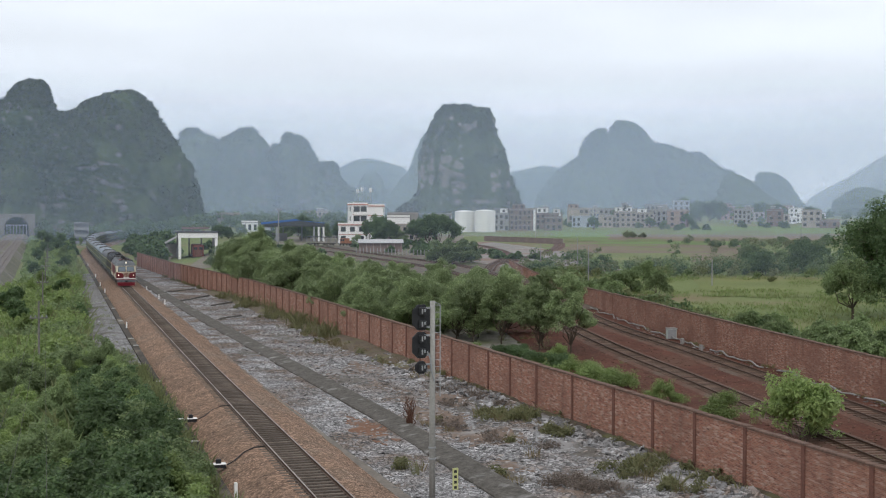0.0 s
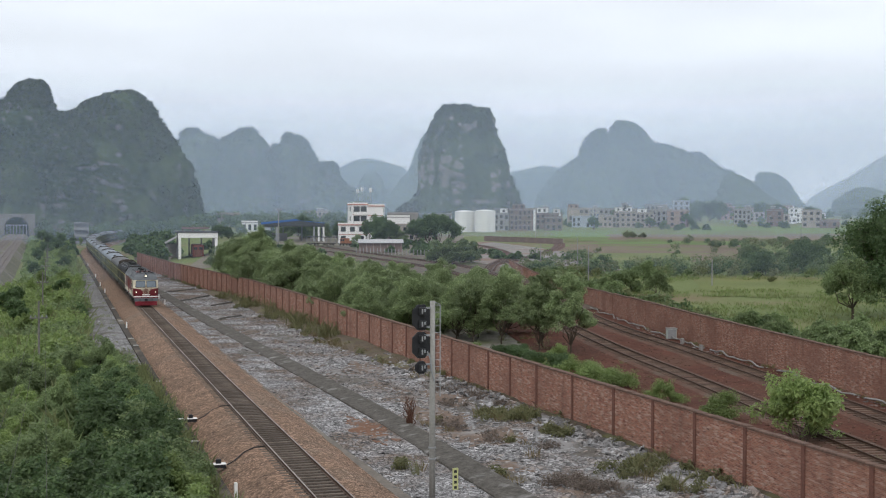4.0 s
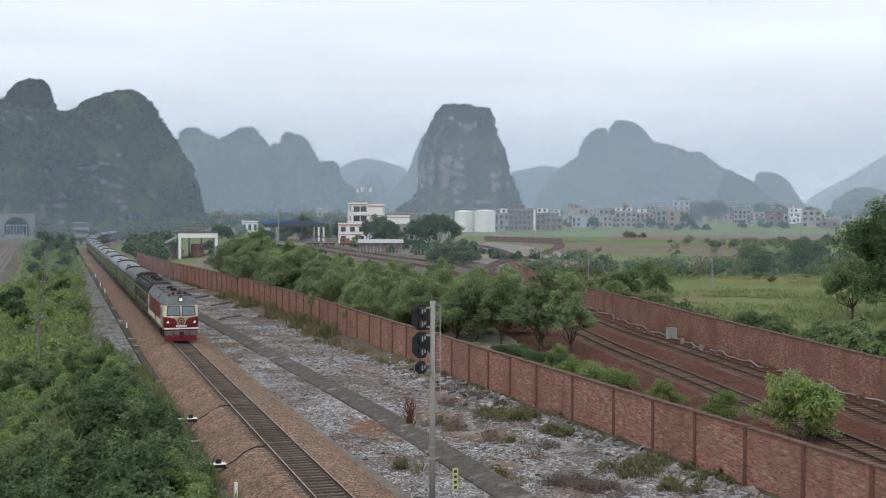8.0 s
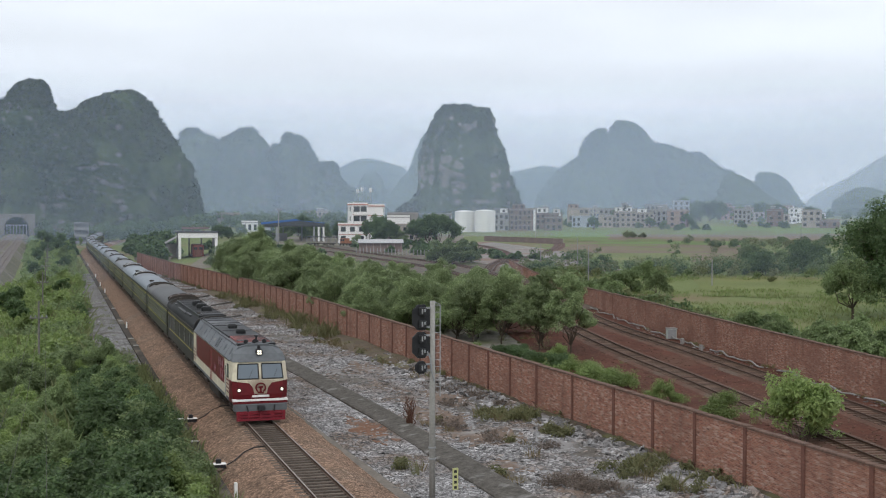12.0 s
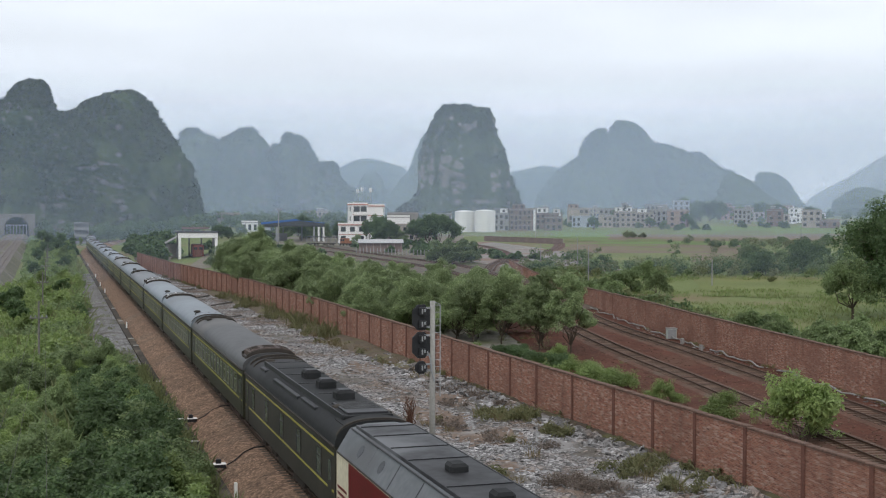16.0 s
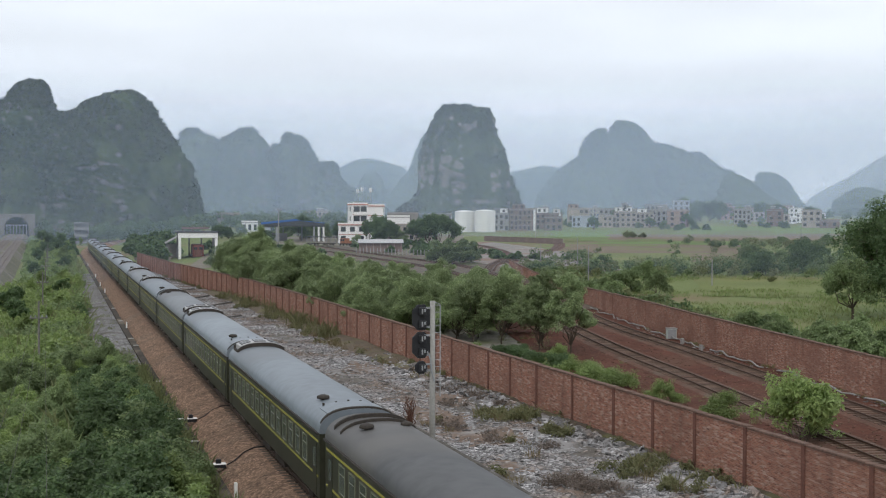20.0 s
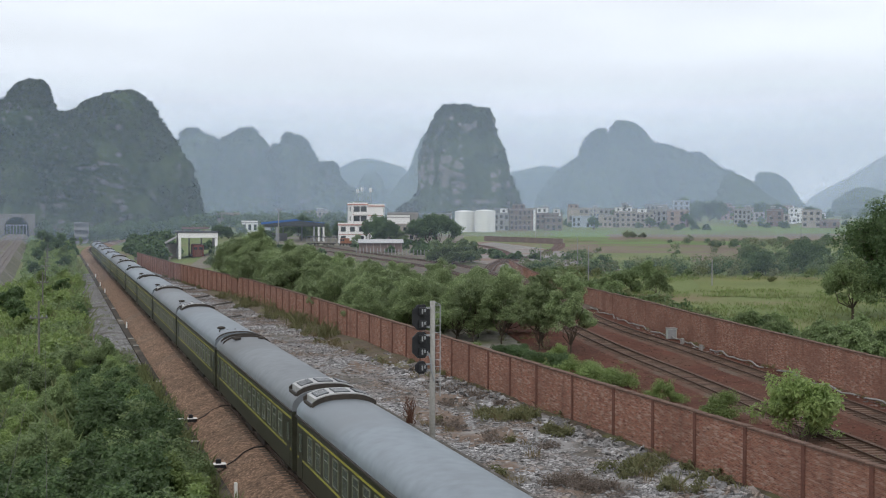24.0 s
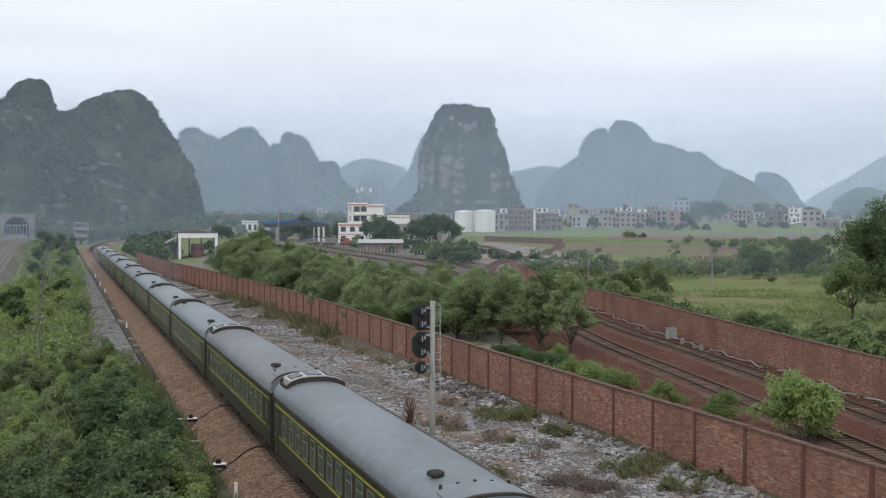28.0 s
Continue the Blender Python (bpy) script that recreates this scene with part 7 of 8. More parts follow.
# the blue-roofed open shed
bx, by = 82.0, 440.0
bz = ground_z(bx, by)
bs = thing("open_shed", "open steel shed with a bright blue sheet roof", "shed", at=Matrix.Translation((bx, by, bz)) @ Matrix.Rotation(-0.16, 4, "Z"))
M_BLUE = mat("blue_sheet_roof", (0.05, 0.14, 0.38), (0.04, 0.11, 0.30), rough=0.5, fine=3, bump=0.1)
part("roof", Mesh().add([(-11.5, -1, 6.6), (1.5, -1, 7.9), (11.5, -1, 6.9), (-11.5, 12, 6.6), (1.5, 12, 7.9), (11.5, 12, 6.9), (-11.5, -1, 6.4), (1.5, -1, 7.7), (11.5, -1, 6.7), (-11.5, 12, 6.4), (1.5, 12, 7.7), (11.5, 12, 6.7)],
                        [(0, 1, 4, 3), (1, 2, 5, 4), (9, 10, 7, 6), (10, 11, 8, 7), (0, 6, 7, 1), (1, 7, 8, 2), (3, 4, 10, 9), (4, 5, 11, 10), (0, 3, 9, 6), (2, 8, 11, 5)]), M_BLUE, bs, "blue profiled sheet roof")
part("gable_beam", Mesh().box(-11.3, -0.9, 5.5, 11.4, -0.6, 5.9), M_BLACK, bs)
# Dark infill added to imitate the roof's shaded underside.
part("roof_shade_panel", Mesh().add([(x, y, z) for y in (-0.85, -0.75) for x, z in ((-11.3, 5.9), (11.3, 5.9), (11.3, 6.68), (1.5, 7.66), (-11.3, 6.38))], [(0, 1, 2, 3, 4), (9, 8, 7, 6, 5), (0, 5, 6, 1), (1, 6, 7, 2), (2, 7, 8, 3), (3, 8, 9, 4), (4, 9, 5, 0)]), M_FLANKDARK, bs, "dark panel for the shade under the roof")
part("fascia", Mesh().add([(-11.6, -1.06, 6.35), (1.5, -1.06, 7.65), (1.5, -1.06, 8.35), (-11.6, -1.06, 7.05), (-11.6, -1.01, 6.35), (1.5, -1.01, 7.65), (1.5, -1.01, 8.35), (-11.6, -1.01, 7.05)], [(0, 1, 2, 3), (7, 6, 5, 4), (3, 2, 6, 7), (0, 4, 5, 1), (0, 3, 7, 4), (1, 5, 6, 2)]), M_BLUE, bs, "bright blue roof edge")
for x in (-10.8, -3.5, 3.5, 10.8):
    part("back_column", Mesh().box(x - 0.2, 11.4, -1.5, x + 0.2, 11.8, 6.6), M_METAL, bs)
part("workshop_wall", Mesh().box(-11.2, 8.0, -1.5, -2.0, 8.2, 3.0), WALLS["grey"], bs)
for x in (-11.0, -6, 7.5, 9.2, 11.0):
    part("column", Mesh().box(x - 0.3, -0.8, -1.5, x + 0.3, -0.2, 6.5), M_WHITE if abs(x) > 7.6 else M_METAL, bs)
part("side_wall", Mesh().box(11.0, 0, -1.5, 11.2, 11.5, 5.6), WALLS["white"], bs)
part("end_wall", Mesh().box(-11.45, -0.5, 1.0, -8.2, -0.3, 6.3), WALLS["blue"], bs, "pale blue sheet wall")

# a works train standing in the yard
M_ORANGE = mat("works_orange", (0.30, 0.115, 0.05), (0.2, 0.085, 0.045), rough=0.6, fine=5, bump=0.1)
for x, y, canopy in ((79.0, 389.0, 1), (83.5, 386.0, 1), (88.2, 383.0, 0)):
    wk = thing("works_trolley", "dark flat works trolley with a canopy in the yard" if canopy else "orange motor trolley standing in the yard", "rail trolley", "works trolleys", at=pose(x, y, ground_z(x, y) + 0.5, 0, 0, -58))
    part("deck", Mesh().box(-1.2, -2.2, 0.5, 1.2, 2.2, 0.75, ch=0.03), M_UNDER, wk)
    for yy in (-1.4, 1.4):
        w_ = Mesh()
        for sx_ in (-0.75, 0.75):
            w_.tube((sx_ - 0.06, yy, 0.3), (sx_ + 0.06, yy, 0.3), 0.32, n=14)
        part("wheelset", w_.tube((-0.75, yy, 0.3), (0.75, yy, 0.3), 0.07, n=8), M_UNDER, wk)
    if canopy:
        for xx in (-1.1, 1.1):
            for yy in (-2.0, 2.0):
                part("post", Mesh().tube((xx, yy, 0.75), (xx, yy, 2.6), 0.05, n=6), M_METAL, wk)
        part("canopy", Mesh().box(-1.3, -2.3, 2.6, 1.3, 2.3, 2.85, ch=0.06), M_BLACK, wk)
    else:
        part("cab", Mesh().box(-1.1, -1.2, 0.75, 1.1, 1.0, 2.4, ch=0.08), M_ORANGE, wk, "orange cab")
        part("bonnet", Mesh().box(-0.9, 1.01, 0.75, 0.9, 2.1, 1.5, ch=0.06), M_ORANGE, wk)
        for xx in (-0.5, 0.5):
            part("pane", Mesh().box(xx - 0.38, -1.22, 1.5, xx + 0.38, -1.204, 2.15), M_DARKWIN, wk)

# low brick store with a pale sheet roof beside the yard
ls = thing("brick_store", "long low brick store with a pale sheet roof", "shed", at=Matrix.Translation((88.8, 340.0, ground_z(88.8, 340))) @ Matrix.Rotation(-0.26, 4, "Z"))
part("wall", Mesh().box(-6.2, 0, -1, 6.2, 4.5, 2.7), WALLS["brick"], ls)
part("roof", Mesh().add([(-6.6, -0.8, 2.7), (6.6, -0.8, 2.7), (6.6, 5, 3.6), (-6.6, 5, 3.6), (-6.6, -0.8, 2.85), (6.6, -0.8, 2.85), (6.6, 5, 3.75), (-6.6, 5, 3.75)], [(3, 2, 1, 0), (4, 5, 6, 7), (0, 1, 5, 4), (1, 2, 6, 5), (2, 3, 7, 6), (3, 0, 4, 7)]), M_SILVER, ls, "pale corrugated roof")
for k in range(7):
    part("pier", Mesh().box(-6.1 + k * 2.0 - 0.12, -0.16, -1, -6.1 + k * 2.0 + 0.12, -0.004, 2.68), WALLS["pink"], ls)

# brick wall round the far side of the yard
far_wall = thing("wall_far_yard", "low brown brick wall across the far side of the yard", "wall", kind="structure")
for i in range(5, 14):
    x0, y0 = 145 + i * 1.6, 455 - i * 4.6
    x1, y1 = 145 + (i + 1) * 1.6, 455 - (i + 1) * 4.6
    a = Vector((x0, y0, ground_z(x0, y0)))
    p = part("wall_panel", Mesh().box(-0.12, 0.05, -0.8, 0.12, 4.82, 1.9), WALLS["brick"], far_wall)
    p.matrix_basis = Matrix.Translation(a) @ Matrix.Rotation(math.atan2(y1 - y0, x1 - x0) - math.pi / 2, 4, "Z")

# ---- plots of the fields ----
def plot(label, az0, az1, d0, d1, material, lift):
    s = Mesh()
    for j in range(13):
        for i in range(13):
            a, d = radians(az0 + (az1 - az0) * i / 12), d0 + (d1 - d0) * j / 12
            d *= 1 + 0.012 * noise.noise((a * 60, d * 0.02, lift * 10))
            a += 0.012 * noise.noise((d * 0.03, lift * 90, a * 30)) + 0.006 * noise.noise((d * 0.15, lift * 40, 1.0))
            x, y = d * math.sin(a), d * math.cos(a)
            s.v.append((x, y, ground_z(x, y) + lift))
    s.f = [(j * 13 + i, j * 13 + i + 1, (j + 1) * 13 + i + 1, (j + 1) * 13 + i) for j in range(12) for i in range(12)]
    return solid("field_plot", s, material, label, "field", kind="structure", smooth=True)


M_PADDY = mat("young_rice", (0.105, 0.165, 0.038), (0.135, 0.19, 0.055), rough=0.9, scale=0.08, fine=1.5, bump=0.6, c3=(0.11, 0.15, 0.05), dist=0.2)
M_OLIVE = mat("rough_pasture", (0.15, 0.172, 0.058), (0.105, 0.13, 0.045), rough=0.95, scale=0.06, fine=1.2, bump=0.8, c3=(0.18, 0.165, 0.07), dist=0.25)
M_PLOUGH = mat("ploughed_earth", (0.18, 0.132, 0.092), (0.135, 0.105, 0.07), rough=0.95, scale=0.1, fine=1.5, bump=0.8, c3=(0.14, 0.14, 0.06), dist=0.2)
for i, (lab, a0, a1, d0, d1, m) in enumerate((
        ("bright green rice plot", 22.6, 30.0, 505, 640, M_PADDY), ("bright green rice plot", 28.5, 36.5, 600, 760, M_PADDY),
        ("bare brown ploughed plot", 25.2, 34.0, 470, 560, M_PLOUGH), ("green rice plot", 24.6, 31.5, 430, 462, M_PADDY),
        ("bare brown ploughed plot", 23.4, 32.0, 352, 425, M_PLOUGH), ("rough pasture", 23.2, 30.5, 292, 348, M_OLIVE),
        ("bright green plot", 25.0, 29.5, 250, 288, M_PADDY), ("rough yellow-green pasture", 29.4, 41, 192, 246, M_OLIVE), ("bare brown ploughed plot", 29.0, 33.0, 300, 345, M_PLOUGH),
        ("bare brown ploughed plot", 33.5, 37.2, 470, 580, M_PLOUGH), ("pale green plot", 33.0, 41, 330, 440, M_OLIVE), ("yellow-green plot", 34.5, 41, 255, 320, M_PADDY))):
    plot(lab, a0, a1, d0, d1, m, 0.05 + 0.003 * i)
rnd = random.Random(51)
for i in range(30):
    a0, d0 = rnd.uniform(22.5, 37.5), 285 + 420 * rnd.random() ** 1.2
    m, lab = rnd.choice(((M_PADDY, "narrow green vegetable strip"), (M_OLIVE, "narrow weedy strip"), (M_PLOUGH, "narrow bare brown strip"), (M_OLIVE, "narrow weedy strip")))
    plot(lab, a0, a0 + rnd.uniform(1.2, 4.0), d0, d0 + d0 * rnd.uniform(0.012, 0.04), m, 0.09 + 0.003 * i)

# concrete post fence and clutter in front of the brick store
FENCE_POST = thing("fence_post", "rough concrete fence post beside the brick store", "fence post", "fence posts by the store")
part("post", Mesh().box(-0.1, -0.1, -0.4, 0.1, 0.1, 1.75, ch=0.02), M_CONC, FENCE_POST)
for i in range(26):
    x, y = 80.0 + i * 0.72, 333.0 - i * 1.1
    m = Matrix.Translation((x, y, ground_z(x, y))) @ Matrix.Rotation(0.03 * math.sin(i * 2.3), 4, "Y")
    if i == 0:
        FENCE_POST.matrix_basis = m
    else:
        copy_thing(FENCE_POST, m)
bstop = thing("buffer_stop", "white-painted buffer stop at a siding's end", "buffer stop", at=pose(62.5, 331.0, ground_z(62.5, 331.0), 0, 0, 20))
for x in (-2.6, -0.9, 0.9, 2.6):
    part("post", Mesh().box(x * 0.7 - 0.15, -0.2, -0.3, x * 0.7 + 0.15, 0.2, 1.4, ch=0.04), M_WHITE if x < 2 else M_CONC, bstop)
part("beam", Mesh().box(-2.1, -0.3, 0.8, 2.1, -0.21, 1.15), M_CONC_DARK, bstop, "dark cross beam")
house("pale office with a white upper floor among trees", 119.0, 430.0, 12.0, 9, 5.8, 2, 5, "beige", 3, "yard_office")
house("white annex above the pale office", 121.5, 439.0, 8.5, 6, 8.8, 2, 0, "white", 0, "yard_office")

# pale bowed wall beside the engine shed
pw = Mesh()
pw.sweep([(-0.15, -1.0), (-0.15, 2.4), (0.15, 2.4), (0.15, -1.0)], [(x, y, ground_z(x, y), nx, ny) for x, y, z, nx, ny in spline([(21.5, 366), (24.5, 360), (28.5, 357.5), (31.0, 357)], 1.0)], closed=True)
solid("bowed_wall", pw, WALLS["beige"], "low pale bowed wall beside the engine shed", "wall")


# ---- trackside things ----
M_POLE = mat("weathered_pole", (0.19, 0.185, 0.165), (0.13, 0.125, 0.11), rough=0.95, scale=0.6, fine=8)
def post(name, label, category, x, y, h, r, group="", material=None, arm=0.0, z=None, drop=0.55):
    p = thing(name, label, category, group, at=Matrix.Translation((x, y, ground_z(x, y) if z is None else z)))
    part("pole", Mesh().tube((0, 0, -0.5), (0, 0, h), r, r * 0.7, n=10), material or M_CONC, p)
    if arm:
        part("crossarm", Mesh().box(-arm, -r - 0.06, h - drop, arm, -r + 0.03, h - drop + 0.1), M_POLE if drop > 1 else M_METAL, p)
        for sx in (-0.85, -0.35, 0.35, 0.85):
            part("insulator", Mesh().lathe(sx * arm, -r - 0.015, [(0.03, h - drop + 0.1), (0.05, h - drop + 0.16), (0.045, h - drop + 0.24), (0.02, h - drop + 0.27)], 8), M_METAL, p)
    return p


# old pole line on the bank
poles = []
for x, y, h in ((-1.55, 108, 5.7), (-1.9, 168, 5.6), (-2.1, 228, 5.4), (-2.2, 275, 5.4), (-2.4, 330, 5.4)):
    poles.append(post("pole_line_post", "weathered concrete pole with a crossarm on the bank", "utility pole", x, y, h + 1.0, 0.115, "poles along the bank", arm=0.75, material=M_POLE, drop=1.45))
wires = Mesh()
order = sorted(((p.location.x, p.location.y, p.location.z) for p in poles), key=lambda q: q[1])
for (x0, y0, z0), (x1, y1, z1) in zip(order, order[1:]):
    for u in (-0.52, 0.52):
        for k in range(6):
            t0, t1 = k / 6, (k + 1) / 6
            def sag(t):
                return Vector((x0 + (x1 - x0) * t + u, y0 + (y1 - y0) * t, z0 + 5.2 + (z1 - z0) * t - 1.6 * t * (1 - t)))
            wires.tube(sag(t0), sag(t1), 0.01, n=4, caps=False)
x0, y0, z0 = order[0]
for u, ex, ez in ((-0.5, -3.2, 2.2), (0.0, -1.9, 2.2), (0.5, -0.3, 2.3)):
    a, e = Vector((x0 + u, y0, z0 + 5.2)), Vector((ex, 33.0, ez))
    for k in range(8):
        p, q = a.lerp(e, k / 8), a.lerp(e, (k + 1) / 8)
        p.z -= 5.0 * (k / 8) * (1 - k / 8)
        q.z -= 5.0 * ((k + 1) / 8) * (1 - (k + 1) / 8)
        wires.tube(p, q, 0.012, n=4, caps=False)
solid("line_wires", wires, M_CONC_DARK, "thin slack wires along the pole line", "wire")

# poles in the fields, the yard and by the village
for x, y, h, r in ((108.3, 187.3, 4.4, 0.12), (225.4, 334.8, 6.0, 0.16), (66.6, 382.7, 12.2, 0.22), (189.3, 470.5, 11.5, 0.2), (113.4, 256.2, 6.5, 0.11), (170.4, 526.4, 10, 0.2), (105.7, 259.5, 5.0, 0.1), (80.5, 177.6, 7.5, 0.09), (150, 480, 8, 0.15)):
    post("field_pole", "slim concrete pole standing in the open", "utility pole", x, y, h, r, "poles in the open", arm=0.8 if h > 7.8 else 0.0)
lm = thing("light_mast_head", "row of lamps on the tall yard pole", "lamp", at=Matrix.Translation((66.6, 382.4, ground_z(66.6, 382.4) + 12.25)))
for k in (-1, 0, 1):
    part("floodlight", Mesh().box(k * 0.9 - 0.3, -0.2, -0.25, k * 0.9 + 0.3, 0.2, 0.15, ch=0.04), M_METAL, lm)

# colour-light signal
M_MAST = mat("mast_concrete", (0.33, 0.325, 0.305), (0.24, 0.235, 0.22), rough=0.9, scale=0.8, fine=10)
sig = thing("railway_signal", "colour-light railway signal with two dark hooded heads on a concrete mast", "railway signal", at=Matrix.LocRotScale((15.44, 50.26, -0.27), None, (0.95, 0.95, 0.95)))
part("mast", Mesh().tube((0, 0, -1.2), (0, 0, 8.78), 0.15, 0.12, n=14), M_MAST, sig, "pale concrete mast", smooth=True)
for z in (2.05, 1.55):
    part("mast_band", Mesh().tube((0, 0, z), (0, 0, z + 0.05), 0.18, 0.18, n=14), M_METAL, sig)
part("mast_foot", Mesh().tube((0, 0, -1.3), (0, 0, -0.45), 0.24, 0.2, n=14), M_CONC, sig)


def signal_head(z0, z1, w, lamps):
    h = (z1 - z0) / 2
    pts = []
    q = 0.26 if lamps > 1 else h * 0.59
    for cx, cz in ((w / 2, -h + q), (w / 2, h - q), (w / 2 - q, h), (q - w / 2, h), (-w / 2, h - q), (-w / 2, q - h), (q - w / 2, -h), (w / 2 - q, -h)):
        pts.append((cx - 0.54, cz + (z0 + z1) / 2))
    head = part("signal_head", hull(Mesh(), pts, -0.03, 0.03), M_BLACK, sig, "black eight-sided signal backboard")
    for k in range(lamps):
        z = z0 + (z1 - z0) * (k + 0.5) / lamps
        hood = Mesh()
        n = 16
        vs = []
        for y, rr in ((0.031, 0.17), (0.031, 0.14), (0.42, 0.17), (0.34, 0.14)):
            vs += [(-0.46 + rr * math.cos(2 * math.pi * i / n), y if i < 9 or y < 0.1 else y * 0.4, z + rr * math.sin(2 * math.pi * i / n)) for i in range(n)]
        fs = []
        for i in range(n):
            j = (i + 1) % n
            fs += [(i, j, 2 * n + j, 2 * n + i), (n + i, 3 * n + i, 3 * n + j, n + j), (2 * n + i, 2 * n + j, 3 * n + j, 3 * n + i)]
        part("hood", hood.add(vs, fs), M_BLACK, head)
        back = part("lamp_box", Mesh().box(-0.68, -0.3, z - 0.17, -0.36, -0.031, z + 0.17, ch=0.03), M_BLACK, head, "dark lamp box with fittings")
        part("clasp", Mesh().box(-0.60, -0.335, z - 0.10, -0.54, -0.302, z + 0.12).box(-0.48, -0.335, z - 0.02, -0.42, -0.302, z + 0.12), M_METAL, back)
    for z in (z0 + 0.1, z1 - 0.2):
        part("bracket", Mesh().box(-0.4, -0.06, z, -0.1, 0.02, z + 0.08), M_METAL, head)


signal_head(7.45, 8.62, 0.84, 2)
signal_head(6.18, 7.38, 0.84, 2)
signal_head(5.47, 6.05, 0.58, 1)
lad = Mesh()
for x in (0.36,):
    lad.tube((x, -0.02, 4.4), (x, -0.02, 8.6), 0.024, n=6).tube((x, -0.02, 8.6), (0.1, -0.02, 8.72), 0.024, n=6)
part("ladder_rails", lad, M_METAL, sig)
for k in range(13):
    part("ladder_rung", Mesh().tube((0.1, -0.02, 4.85 + k * 0.31), (0.36, -0.02, 4.85 + k * 0.31), 0.016, n=6), M_METAL, sig)
part("cable_loop", Mesh().tube((-0.3, -0.2, 6.5), (-0.16, -0.24, 6.1), 0.03, n=6).tube((-0.16, -0.24, 6.1), (-0.1, -0.2, 5.6), 0.03, n=6).tube((-0.1, -0.2, 5.6), (0.05, -0.16, 5.1), 0.03, n=6), M_METAL, sig, "pale cable loop")

# yellow marker board with four dark squares
M_MARK = mat("marker_yellow", (0.55, 0.55, 0.26), (0.46, 0.46, 0.22), rough=0.7, fine=8, bump=0.05)
mk = thing("marker_board", "upright pale yellow marker board with four dark squares", "sign", at=Matrix.Translation((17.26, 52.6, -0.9)))
part("post", Mesh().tube((0, 0.03, -0.3), (0, 0.03, 1.0), 0.03, n=8), M_METAL, mk)
bd = part("board", Mesh().box(-0.135, -0.03, 0.08, 0.135, 0.0, 1.14, ch=0.0), M_MARK, mk)
for k in range(4):
    part("square", Mesh().box(-0.065, -0.036, 0.18 + k * 0.245, 0.065, -0.031, 0.31 + k * 0.245), M_BLACK, bd, "dark square")

# low junction boxes with white lids beside the trough, their leads to the rail
for x, y in ((7.47, 74.8), (7.36, 60.6)):
    jb = thing("track_box", "low black track box with a white lid on legs", "junction box", "track boxes", at=Matrix.LocRotScale((x, y, -0.82), None, (0.85, 0.85, 0.85)))
    part("box", Mesh().box(-0.62, -0.22, 0.1, 0.62, 0.22, 0.3, ch=0.02), M_BLACK, jb)
    part("lid", Mesh().box(-0.1, -0.26, 0.302, 0.64, 0.26, 0.35, ch=0.02), M_WHITE, jb, "white lid")
    part("lid", Mesh().box(-0.85, -0.2, 0.302, -0.2, 0.12, 0.34, ch=0.02), M_WHITE, jb, "white lid")
    part("relay", Mesh().box(0.05, -0.14, 0.352, 0.35, 0.14, 0.6, ch=0.03), M_BLACK, jb)
    for lx in (-0.5, 0.5):
        part("leg", Mesh().box(lx - 0.04, -0.04, -0.3, lx + 0.04, 0.04, 0.1), M_METAL, jb)
    lead = Mesh()
    pts = [Vector((x + 0.6, y, -0.62)), Vector((x + 1.0, y + 0.3, -0.50)), Vector((x + 1.6, y + 1.2, -0.28)), Vector((x + 2.2, y + 1.6, -0.12)), Vector((x + 2.75, y + 1.5, -0.08))]
    for a, e in zip(pts, pts[1:]):
        lead.tube(a, e, 0.035, n=6)
    solid("track_lead", lead, M_BLACK, "black cable lying over the ballast to the rail", "cable", group="track leads")

# open joints and a step across the rubble further on
for x0, y0, x1, y1 in ((16.6, 205, 22.5, 214), (17.2, 184, 22.8, 195), (20.5, 172, 25.4, 181), (18.8, 150, 22.0, 154)):
    jm = Mesh()
    a, e = Vector((x0, y0, 0)), Vector((x1, y1, 0))
    for k in range(8):
        p, q = a.lerp(e, k / 8), a.lerp(e, (k + 1) / 8)
        p.x += 0.25 * noise.noise((k * 1.0, y0, 0))
        jm.tube((p.x, p.y, apron_z(p.x, p.y) + 0.03), (q.x, q.y, apron_z(q.x, q.y) + 0.03), 0.16, n=6)
    solid("joint_ridge", jm, M_CONC_DARK, "dark raised joint across the rubble paving", "joint", kind="structure")

# small white stakes along the line
STAKE = thing("white_stake", "short white concrete stake beside the track", "marker post", "white stakes")
part("stake", Mesh().box(-0.075, -0.075, -0.3, 0.075, 0.075, 0.72, ch=0.02), M_WHITE, STAKE)
stakes = [(7.5, 54.2), (7.35, 141), (7.4, 208), (7.3, 228), (7.5, 262), (14.6, 178), (14.7, 190), (14.5, 214), (14.6, 246), (14.4, 300), (7.4, 325)]
for i, (x, y) in enumerate(stakes):
    m = Matrix.Translation((x, y, -0.86))
    if i == 0:
        STAKE.matrix_basis = m
    else:
        copy_thing(STAKE, m)
SLAB = thing("cover_slab", "small pale concrete cover slab on the trough", "slab", "cover slabs")
part("slab", Mesh().box(-0.26, -0.11, 0, 0.26, 0.11, 0.07, ch=0.01), mat("limewashed_concrete", (0.58, 0.57, 0.55), (0.42, 0.41, 0.39), rough=0.9, scale=1.0, fine=10), SLAB)
for i, (x, y) in enumerate(((7.1, 68.2), (7.2, 94), (7.15, 121), (7.1, 128), (7.15, 150), (7.2, 171))):
    m = Matrix.Translation((x, y, -0.78))
    if i == 0:
        SLAB.matrix_basis = m
    else:
        copy_thing(SLAB, m)

